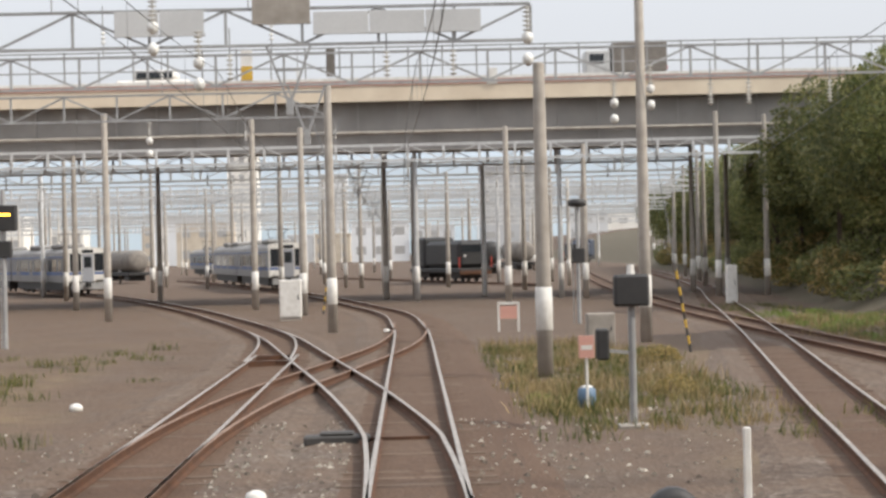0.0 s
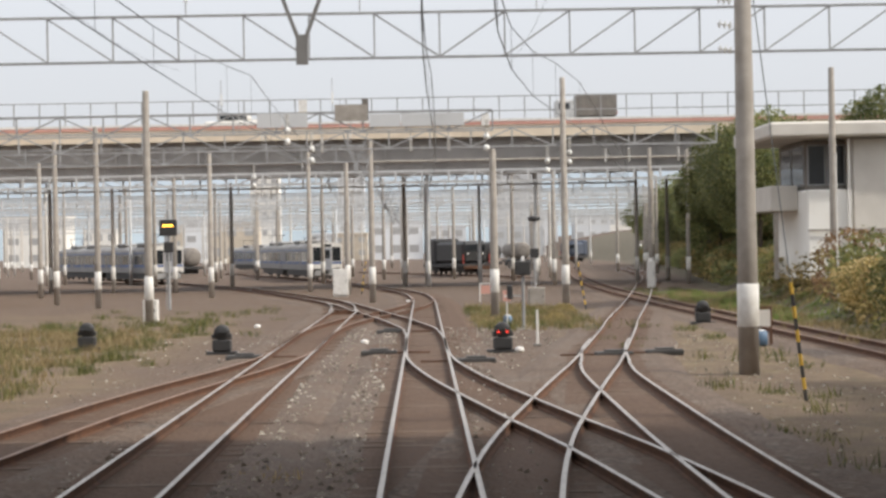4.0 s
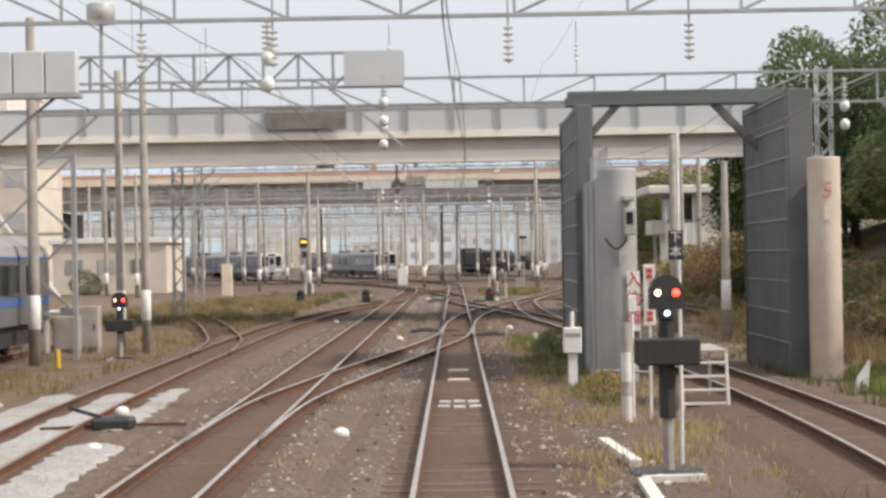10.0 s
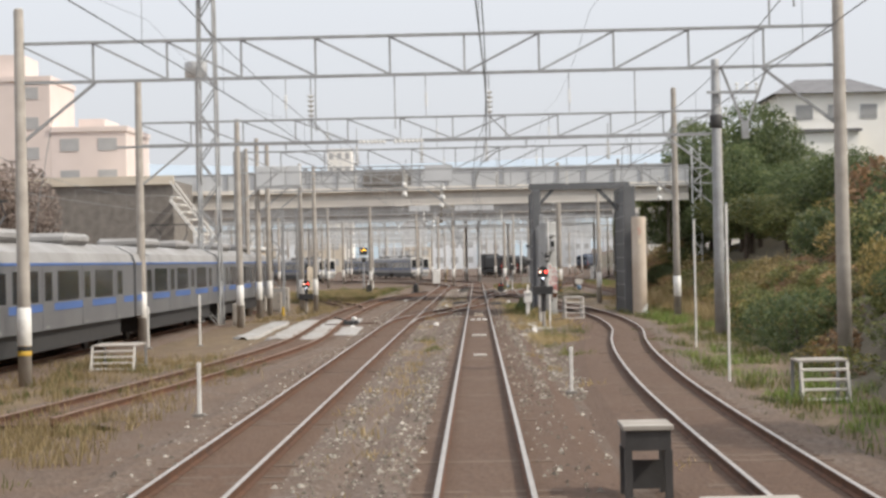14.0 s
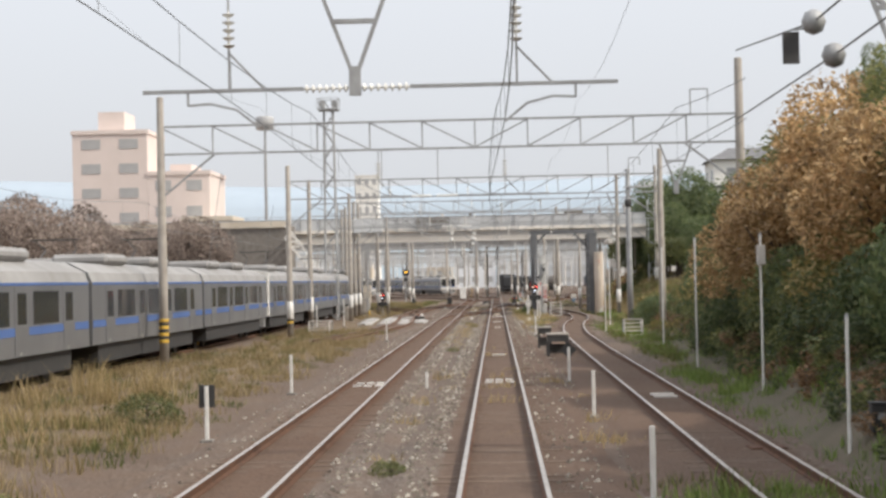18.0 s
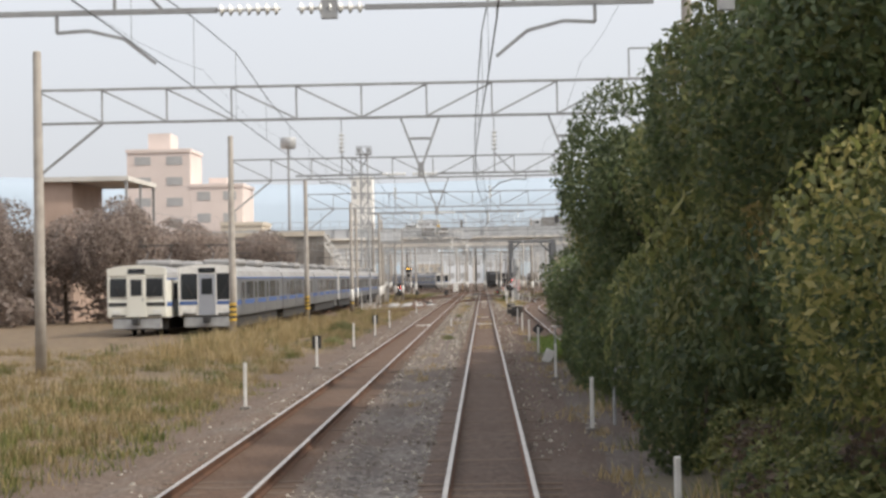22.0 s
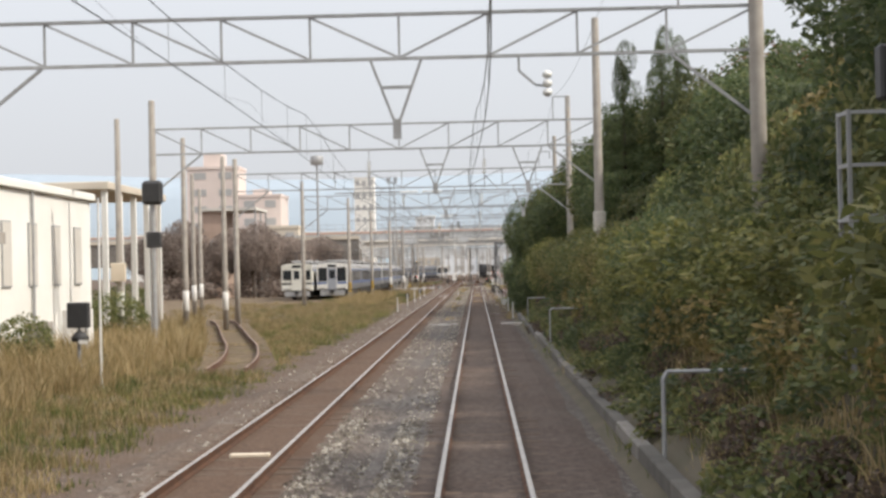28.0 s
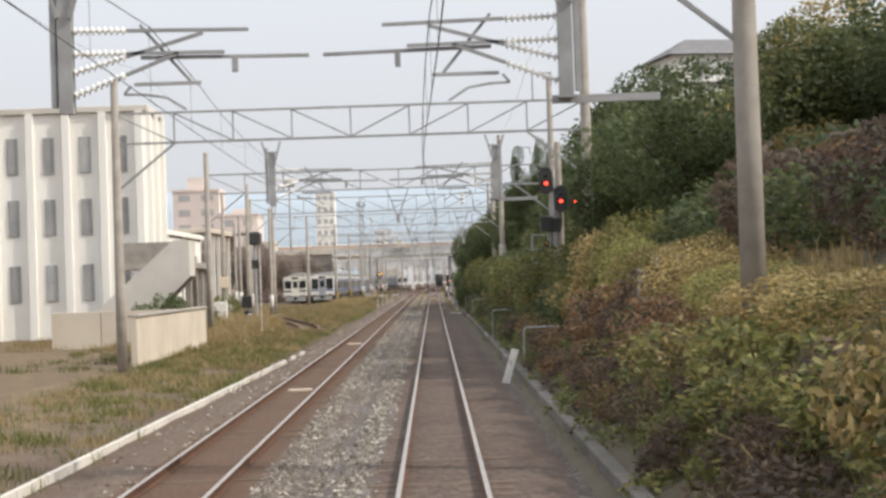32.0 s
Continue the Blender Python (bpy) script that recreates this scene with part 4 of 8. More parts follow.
# golden clumps over dark creepers near the end of the ride
y = -282.0
while y > -352:
    foot = float(lerp_at(y, BANK_FOOT))
    for k in range(2):
        scrub(foot + rng.uniform(0.6, 1.9), y - 1.6 * k, rng.uniform(0.6, 1.0), rng.uniform(0.6, 1.0), rng.choice([LEAF_BROWN, LEAF_CREEPER, LEAF_CREEPER] if y > -318 else [LEAF_STRAW, LEAF_CREEPER, LEAF_YELLOW]), i + k)
    bush(foot + rng.uniform(2.7, 3.3), y - rng.uniform(0, 1.5), rng.uniform(1.3, 1.7), rng.uniform(1.1, 1.6) if not -328 < y < -314 else 0.9, rng.choice([LEAF_STRAW, LEAF_STRAW, LEAF_YELLOW] if y < -297 else [LEAF_DARK, LEAF_OLIVE, LEAF_CREEPER]), i, "fine")
    bush(foot + rng.uniform(4.6, 5.6), y - rng.uniform(1.5, 3), rng.uniform(1.6, 2.1), rng.uniform(2.0, 2.9), rng.choice([LEAF_CREEPER, LEAF_DARK, LEAF_DARK]), i + 1)
    scrub(foot + rng.uniform(6.6, 8.5), y, rng.uniform(1.7, 2.3), rng.uniform(1.6, 2.4), rng.choice([LEAF_BROWN, LEAF_CREEPER, LEAF_DARK]), i + 2)
    tree(foot + rng.uniform(10.5, 16), y, rng.uniform(4.5, 6), rng.uniform(2.4, 3.2), LEAF_DARK, i + 2)
    y -= rng.uniform(3.6, 4.8)
    i += 1
for k, (x, y, r, h) in enumerate(((4.5, -299.5, 1.1, 2.6), (5.3, -301, 1.3, 2.7), (4.9, -303.5, 1.0, 1.9))):
    bush(x, y, r, h, LEAF_YELLOW if k else LEAF_STRAW, 780 + k, "fine")
# growth along the siding and beyond the wash plant
y = -140.0
while y < 265:
    foot = float(lerp_at(y, BANK_FOOT))
    # Beyond y 90 lighter leaves stand in for haze over dark trees.
    n = 4 if y < -30 else 2
    for k in range(n):
        if -62 < y < 8 and k < 2:
            scrub(foot + rng.uniform(0.8, 1.4) + 1.5 * k, y + rng.uniform(-1.5, 1.5), rng.uniform(1.0, 1.5), rng.uniform(0.7, 1.2), rng.choice([LEAF_GOLD, LEAF_STRAW, LEAF_RUSSET, LEAF_OLIVE]), i + k)
            continue
        (bush if k == 0 and y < 60 else scrub)(foot + rng.uniform(1.0, 1.6) + 1.7 * k + (1.2 if y < -60 else 0), y + rng.uniform(-2, 2), rng.uniform(1.3, 2.0), rng.uniform(1.6, 2.8), rng.choice([LEAF_DARK, LEAF_MID, LEAF_GOLD, LEAF_DARK] if y < 15 else [LEAF_GOLD, LEAF_BROWN, LEAF_STRAW, LEAF_OLIVE] if y < 95 else [LEAF_GOLD, LEAF_MID, LEAF_MID]), i + k)
    if y < -84 or y > -28:
        if not 42 < y < 100:
            tree(foot + rng.uniform(4.5, 9), y, rng.uniform(3.4, 5.4) if y < -84 else rng.uniform(5, 8) if y < -30 else rng.uniform(3.2, 4.6), rng.uniform(2.4, 3.4), rng.choice([LEAF_DARK, LEAF_DARK, LEAF_MID] if y < 90 else [LEAF_MID, LEAF_GOLD]), i)
            if y > 40:
                tree(foot + rng.uniform(2, 7), y + 2, rng.uniform(8, 10), rng.uniform(3.0, 3.8), LEAF_MID, i + 2)
        if y < -84 or y > 100:
            tree(foot + rng.uniform(11, 17), y + 2, rng.uniform(4, 6) if y < -84 else rng.uniform(6, 9), rng.uniform(2.8, 3.8), LEAF_DARK if y < 90 else LEAF_MID, i + 1)
    else:
        scrub(foot + rng.uniform(8, 12), y, rng.uniform(2.0, 2.8), rng.uniform(2.5, 4.0), rng.choice([LEAF_DARK, LEAF_MID, LEAF_BROWN]), i)
    y += rng.uniform(3.4, 4.6) if y < 60 else rng.uniform(5, 8)
    i += 1

for k in range(230):
    y = rng.uniform(-142, -40)
    foot = float(lerp_at(y, BANK_FOOT))
    scrub(foot + rng.uniform(1.0, 5.5), y, rng.uniform(0.5, 1.1), rng.uniform(0.5, 1.3), rng.choice([LEAF_DARK, LEAF_MID, LEAF_MID, LEAF_BROWN]), 900 + k)
for k in range(150):
    y = rng.uniform(-150, -92)
    foot = float(lerp_at(y, BANK_FOOT))
    scrub(foot + rng.uniform(1.4, 4.6), y, rng.uniform(0.7, 1.2), rng.uniform(0.8, 1.7), rng.choice([LEAF_DARK, LEAF_DARK, LEAF_MID]), 1300 + k)
for k, (x, y, h, r) in enumerate(((8.2, -114.5, 4.5, 1.8), (9.2, -118.5, 5.1, 2.1), (8.7, -126, 4.6, 2.0), (10.2, -116.5, 5.6, 2.3), (8.1, -109.5, 4.4, 1.6))):
    tree(x, y, h, r, LEAF_RUSSET, 61 + k)
for k, (x, y, r, h) in enumerate(((8.0, -117.8, 1.3, 2.6), (7.7, -113, 1.3, 2.4), (7.9, -121.5, 1.3, 2.2), (7.4, -108.5, 1.1, 2.0), (9.4, -123, 1.5, 3.0))):
    bush(x, y, r, h, LEAF_DARK if k % 2 else LEAF_MID, 800 + k)
# tall dark trees beyond the wash plant
for k, (x, y, z, r) in enumerate(((16.9, 14, 12.0, 2.5), (18.3, 19, 12.8, 2.9), (19.7, 10, 13.0, 2.9), (22.4, 7, 10.4, 3.0), (15.3, 22, 10.2, 2.3))):
    tree(x, y, z - float(height(x, y)), r, LEAF_DARK, 790 + k)
# tall trees leaning over the drain wall
for k, (x, y, h, r) in enumerate(((4.1, -155.5, 3.7, 1.8), (4.0, -158.5, 3.7, 1.9), (5.4, -157, 3.8, 2.0), (4.3, -162.5, 3.5, 1.9))):
    tree(x, y, h, r, LEAF_DARK, 720 + k)
y = -167.0
k = 0
while y > -196:
    far = y < -175
    tree(rng.uniform(4.9, 5.3) if far else rng.uniform(3.9, 4.3), y, rng.uniform(5.0, 5.8) if far else rng.uniform(5.6, 6.4), rng.uniform(1.8, 2.0), LEAF_DARK if k % 3 else LEAF_MID, 700 + k)
    bush(rng.uniform(3.1, 3.5), y + 1.2, rng.uniform(1.0, 1.3), rng.uniform(2.4, 3.2), LEAF_DARK, 730 + k)
    bush(rng.uniform(3.3, 4.2), y - 0.6, rng.uniform(1.2, 1.5), rng.uniform(2.8, 3.8), LEAF_DARK if k % 2 else LEAF_MID, 731 + k)
    y -= rng.uniform(3.2, 4.2)
    k += 1
for k, y in enumerate((-154.5, -157, -160, -163)):
    bush(3.9, y, 1.2, 2.4, LEAF_DARK, 735 + k)
# tall dark growth behind the poles
for k, (x, y, h, r) in enumerate(((6.2, -184, 7.0, 2.2), (7.2, -188.5, 7.4, 2.4), (6.3, -192.5, 6.4, 2.1), (8.6, -195.5, 7.2, 2.5), (7.6, -206, 6.4, 2.1), (6.9, -211, 6.6, 2.1), (7.4, -216, 6.8, 2.2), (6.5, -221, 6.6, 2.0), (8.6, -224, 6.6, 2.4), (7.9, -246, 5.0, 2.2))):
    tree(x, y, h, r, LEAF_MID if k % 3 == 2 else LEAF_DARK, 770 + k)
# the broad yellow-green bushes in front of the pole
for k, (x, y, r, h) in enumerate(((4.5, -200.8, 1.9, 3.2), (5.3, -203.8, 1.8, 2.9), (4.0, -205, 1.3, 2.0), (6.4, -201.5, 1.8, 3.0))):
    bush(x, y, r, h, LEAF_YELLOW if k % 2 == 0 else LEAF_OLIVE, 740 + k, "fine")
for k, (x, y, r, h) in enumerate(((5.9, -221.5, 1.5, 2.6), (5.4, -226, 1.4, 2.2), (6.4, -232, 1.5, 2.4))):
    bush(x, y, r, h, LEAF_BROWN, 750 + k)


for k, (x, y, h, r) in enumerate(((17.4, -5, 8.6, 2.9), (18.6, -1, 7.6, 2.6), (16.4, -9, 6.4, 2.4), (7.6, -284, 6.0, 2.4), (8.2, -279, 6.6, 2.5), (8.8, -273, 6.6, 2.6), (8.4, -267, 6.2, 2.4), (9.2, -261, 6.0, 2.6))):
    tree(x, y, h, r, LEAF_DARK, 760 + k)


def conifer(x, y, h, r, seed):
    rr = random.Random(seed)
    root = thing("conifer_tree", "dark green cypress with an uneven pointed crown on the bank", "tree", (x, y, float(height(x, y)) - 0.15), rr.uniform(0, 360), group="bank conifers")
    part("trunk", atube((0, 0, 0), (0, 0, h * 0.93), 0.12, 0.03, 8), BARK, root)
    for k in range(11):
        u = k / 11
        w = r * (1.05 - 0.85 * u) * rr.uniform(0.75, 1.15)
        c = part("crown", crown_mesh("tree", LEAF_DARK, (seed + k) % 4), None, root)
        a = rr.uniform(0, 6.28)
        c.matrix_basis = pose(math.cos(a) * w * 0.35, math.sin(a) * w * 0.35, h * (0.12 + 0.08 * k), rr.uniform(-8, 8), rr.uniform(-8, 8), k * 67) @ Matrix.Diagonal((w, w, h * rr.uniform(0.07, 0.1), 1))


for k, (x, y, z) in enumerate(((6.0, -226.5, 11.7), (7.5, -227, 12.2), (8.3, -225.5, 12.0), (11.4, -110, 9.3), (12.2, -109, 10.2), (12.9, -112, 10.6))):
    conifer(x, y, z - float(height(x, y)), 1.45, 40 + k)
for k in range(520):
    y = rng.uniform(-352, -150)
    foot = float(lerp_at(y, BANK_FOOT))
    scrub(foot + rng.uniform(0.15, 1.4), y, rng.uniform(0.35, 0.65), rng.uniform(0.35, 0.8), rng.choice([LEAF_DARK, LEAF_MID, LEAF_CREEPER, LEAF_MID, LEAF_OLIVE] if y > -298 else [LEAF_CREEPER, LEAF_OLIVE, LEAF_MID, LEAF_CREEPER, LEAF_YELLOW]), 2000 + k, True)
for k in range(260):
    y = rng.uniform(-95, 60)
    foot = float(lerp_at(y, BANK_FOOT))
    scrub(foot + rng.uniform(-0.3, 3.0), y, rng.uniform(0.4, 0.9), rng.uniform(0.4, 1.1), rng.choice([LEAF_GOLD, LEAF_MID, LEAF_BROWN, LEAF_YELLOW]), 3000 + k, True)
for k in range(220):
    y = rng.uniform(-146, -88)
    foot = float(lerp_at(y, BANK_FOOT))
    scrub(foot + rng.uniform(0.5, 1.8), y, rng.uniform(0.3, 0.6), rng.uniform(0.3, 0.7), rng.choice([LEAF_DARK, LEAF_DARK, LEAF_MID, LEAF_BROWN]), 4000 + k, True)
# low woods over the top of the hill
for k in range(520):
    x, y = rng.uniform(14, 62), rng.uniform(-400, 70)
    if x < float(lerp_at(y, BANK_FOOT)) + 13 or min(math.hypot(x - a, y - b) for a, b in ((28, 24), (36, 30), (20, -226), (30, -140), (24, -200), (24, 86))) < 8.5:
        continue
    scrub(x, y, rng.uniform(2.2, 3.8), rng.uniform(1.8, 3.0), rng.choice([LEAF_DARK, LEAF_MID, LEAF_BROWN, LEAF_MID]), 5000 + k, True)


# ---- trains ----


def emu_car(root, y0, y1, body, stripe, roofmat, front=None):
    """One carriage lying along y, in the coordinates of its train."""
    L = y1 - y0
    w, zb, zt = 1.44, 0.95, 3.35
    sec = [(-w, zb), (-w, 2.9), (-w + 0.12, 3.2), (-0.75, 3.5), (0, 3.58), (0.75, 3.5), (w - 0.12, 3.2), (w, 2.9), (w, zb)]
    bm = bmesh.new()
    ring = [[bm.verts.new((x, yy, z)) for x, z in sec] for yy in (y0, y1)]
    for i in range(len(sec)):
        j = (i + 1) % len(sec)
        f = bm.faces.new((ring[0][i], ring[1][i], ring[1][j], ring[0][j]))
        f.material_index = 1 if 1 <= i <= 6 else 0
    bm.faces.new(ring[0])
    bm.faces.new(ring[1][::-1])
    bmesh.ops.recalc_face_normals(bm, faces=bm.faces)
    ob = part("car_body", bm, body, root, "stainless carriage body")
    ob.data.materials.append(roofmat)
    for s in (-1, 1):
        a, b = sorted((s * (w + 0.002), s * (w + 0.012)))
        part("stripe", abox(a, b, y0 + 0.1, y1 - 0.1, 1.5, 1.72), stripe, root, "blue waist stripe")
        part("top_stripe", abox(a, b, y0 + 0.1, y1 - 0.1, 2.82, 2.9), stripe, root)
        for k in range(4):
            c = y0 + L * (k + 0.5) / 4
            part("door", abox(a, b + 0.004 if s > 0 else b, c - 0.65, c + 0.65, 0.98, 2.78), body, root, "sliding door")
            part("door_window", abox(a - 0.006, b + 0.006, c - 0.42, c + 0.42, 1.8, 2.62), GLASS, root)
            if k < 3:
                part("side_window", abox(a, b, c + 1.15, c + L / 4 - 1.15, 1.78, 2.66), GLASS, root)
            part("step_light", abox(a - 0.01, b + 0.01, c - 0.2, c - 0.1, 1.0, 1.08), PORC, root)
    part("underframe", abox(-1.25, 1.25, y0 + 1.5, y1 - 1.5, 0.35, 0.94), BLACK, root, "dark underframe equipment")
    for c in (y0 + 3.2, y1 - 3.2):
        bm = bmesh.new()
        box(bm, -1.0, 1.0, c - 1.3, c + 1.3, 0.3, 0.7, 0.05)
        for dy in (-1.05, 1.05):
            for x in (-0.6, 0.6):
                tube(bm, (x - 0.06, c + dy, 0.45), (x + 0.06, c + dy, 0.45), 0.43, n=16)
        part("bogie", bm, BLACK, root)
    for k in (0.3, 0.68):
        part("air_conditioner", abox(-0.95, 0.95, y0 + L * k - 1.6, y0 + L * k + 1.6, 3.5, 3.86, 0.12), roofmat, root, "rounded roof unit")


def emu(x, y, cars, face, lab, new_face=True, turn=0, length=20.0, nose=True):
    root = thing("electric_train", lab, "train", (x, y, 0.0), turn, group="parked trains")
    silver = material("stainless_steel", (0.27, 0.268, 0.27), (0.2, 0.2, 0.205), 0.42, 0.6, 0.6, 30, 0.03)
    cream = material("train_cream", (0.72, 0.7, 0.62), (0.62, 0.59, 0.51), 0.5, 0, 0.6, 30, 0.03)
    blue = material("train_blue", (0.07, 0.13, 0.32), (0.05, 0.1, 0.25), 0.5, 0, 0.6, 30, 0.02)
    roof = material("train_roof", (0.3, 0.29, 0.28), (0.2, 0.19, 0.18), 0.8, 0, 0.8, 30, 0.1)
    for i in range(cars):
        emu_car(root, 0.15 + i * length, (i + 1) * length - 0.25, silver if new_face else cream, blue, roof)
        if i:
            part("gangway", abox(-0.6, 0.6, i * length - 0.3, i * length + 0.2, 1.0, 3.2), BLACK, root)
    if not nose:
        return root
    rim = WHITE if new_face else cream
    # front: frame, windscreens, door, blue band, lamps, coupler
    part("front_panel", abox(-1.4, 1.4, 0.0, 0.146, 0.95, 3.3, 0.04), GLASS if new_face else cream, root)
    for s in (-1, 1):
        a, b = sorted((s * 1.32, s * 1.46))
        part("front_rim", abox(a, b, -0.04, 0.18, 1.0, 3.3, 0.03), rim, root, "white front rim")
    bm = bmesh.new()
    for k in range(8):
        u, v = -1.46 + 2.92 * k / 8, -1.46 + 2.92 * (k + 1) / 8
        zu, zv = (3.56 - 0.17 * abs(q / 1.46) ** 2.4 for q in (u, v))
        vs = [bm.verts.new(p) for p in ((u, -0.05, 3.06), (v, -0.05, 3.06), (v, -0.05, zv), (u, -0.05, zu), (u, 0.2, 3.06), (v, 0.2, 3.06), (v, 0.2, zv), (u, 0.2, zu))]
        for q in ((0, 1, 2, 3), (7, 6, 5, 4), (3, 2, 6, 7), (1, 0, 4, 5)):
            bm.faces.new([vs[i] for i in q])
    part("front_crown", bm, rim, root, "white arched rim above the windscreens")
    part("destination_panel", abox(-0.42, 0.42, -0.075, -0.052, 3.14, 3.38), GLASS, root, "dark destination panel")
    part("front_apron", abox(-1.38, 1.38, -0.05, 0.1, 0.98, 1.5, 0.03), rim, root, "white lower panel")
    part("front_band", abox(-1.39, 1.39, -0.058, -0.052, 1.54, 1.72), blue if new_face else BLACK, root, "blue band" if new_face else "dark lamp band")
    part("front_sill", abox(-1.38, 1.38, -0.05, 0.02, 1.505, 1.78, 0.01), rim, root)
    door = part("end_door", abox(-0.42, 0.42, -0.09, -0.06, 1.0, 3.05, 0.01), material("train_door", (0.36, 0.37, 0.4), (0.28, 0.29, 0.32), 0.5, 0.2, 0.6, 30, 0.02) if new_face else cream, root, "centre gangway door")
    part("door_window", abox(-0.28, 0.28, -0.104, -0.092, 2.05, 2.85), GLASS, door)
    part("door_handle", abox(0.3, 0.34, -0.11, -0.092, 1.75, 1.95), STEEL, door)
    for s in (-1, 1):
        a, b = sorted((s * 0.47, s * 1.3))
        scr = part("windscreen", abox(a, b, -0.06, -0.03, *((1.8, 3.1) if new_face else (2.0, 2.9)), 0.01), GLASS, root, "dark windscreen")
        part("wiper", abeam((s * 0.7, -0.075, 1.95), (s * 1.0, -0.075, 2.5), 0.025), BLACK, scr)
        part("door_pillar", abox(s * 0.455 - 0.03, s * 0.455 + 0.03, -0.08, -0.04, 1.0, 3.06), rim, root)
        part("head_lamp", abox(s * 1.0 - 0.2, s * 1.0 + 0.2, -0.075, -0.052, 1.16, 1.34, 0.01), PORC, root)
        part("lamp_strip", abox(s * 0.9 - 0.34, s * 0.9 + 0.34, -0.064, -0.052, 1.02, 1.1), BLACK, root)
    part("skirt", abox(-1.2, 1.2, -0.02, 0.3, 0.4, 0.92, 0.04), STEEL, root)
    part("coupler", abox(-0.16, 0.16, -0.45, 0.1, 0.62, 0.95, 0.03), BLACK, root)
    for k in range(2):
        bm = bmesh.new()
        for s in (-1, 1):
            beam(bm, (s * 0.6, 30 * k + 5.0, 3.75), (s * 0.6, 30 * k + 6.2, 4.25), 0.05)
            beam(bm, (s * 0.6, 30 * k + 6.2, 4.25), (s * 0.75, 30 * k + 5.2, 4.6), 0.04)
        beam(bm, (-0.95, 30 * k + 5.2, 4.62), (0.95, 30 * k + 5.2, 4.62), 0.06)
        part("pantograph", bm, DARKSTEEL, root, "folded pantograph")
    return root


emu(-13.9, -132, 3, 1, "silver and blue electric train with a white-framed black face, parked")
emu(-13.9, -71.4, 3, 1, "silver and blue electric train with a white-framed black face, parked")
emu(-17.15, -133.5, 3, 0, "cream electric train with a rounded face, parked beside the silver train", new_face=False)
emu(-13.5, 225, 2, 1, "silver and blue electric train standing far off in the yard", turn=22)
emu(-24, 158, 2, 1, "blue-grey electric train standing far off in the yard", turn=25)
emu(-9.1, 158, 2, 1, "white-faced electric train standing on the running line beyond the bridge", turn=12.5)
for x0, x1 in ((-13.9, -13.9), (-17.15, -17.15)):
    track("stabling track under parked trains", [(x0, -150), (x0, -100), (x0, -50), (x1, -5)], shiny=False)


def locomotive(x, y, turn, body, lab):
    root = thing("locomotive", lab, "locomotive", (x, y, 0), turn)
    part("frame", abox(-1.4, 1.4, 0, 14, 0.75, 1.15, 0.05), BLACK, root)
    part("hood", abox(-1.35, 1.35, 0.3, 9.5, 1.154, 3.5, 0.35), body, root)
    part("cab", abox(-1.42, 1.42, 9.55, 13.6, 1.154, 3.85, 0.2), body, root)
    part("cab_window", abox(-1.1, 1.1, 0.26, 0.295, 2.5, 3.1), GLASS, root)
    part("buffer_beam", abox(-1.4, 1.4, -0.2, -0.004, 0.6, 0.95, 0.04), RUST, root, "red buffer beam")
    for s in (-1, 1):
        part("head_lamp", moved(atube((0, 0, 0), (0, -0.08, 0), 0.1, n=12), Matrix.Translation((s * 0.8, 0.28, 2.2))), PORC, root)
        a, b = sorted((s * 1.36, s * 1.44))
        part("handrail", abox(a, b, -0.1, -0.04, 1.2, 2.1), REDP, root)
    for c in (2.5, 11):
        bm = bmesh.new()
        for dy in (-1, 1):
            for sx in (-0.6, 0.6):
                tube(bm, (sx - 0.07, c + dy, 0.45), (sx + 0.07, c + dy, 0.45), 0.45, n=16)
        box(bm, -0.95, 0.95, c - 1.4, c + 1.4, 0.3, 0.74)
        part("bogie", bm, BLACK, root)
    return root


locomotive(5.4, 172, 17, BLACK, "black diesel locomotive with a red buffer beam standing in the yard")
locomotive(24.5, 285, -14, material("loco_blue", (0.06, 0.075, 0.11), (0.04, 0.05, 0.07), 0.6, 0, 1, 20, 0.05), "dark blue locomotive standing in the yard")
track("yard track under the standing locomotive", [(9.1, 160), (5.4, 172), (-0.4, 191), (-7.7, 215)], shiny=False)

# ---- carriage wash plant ----


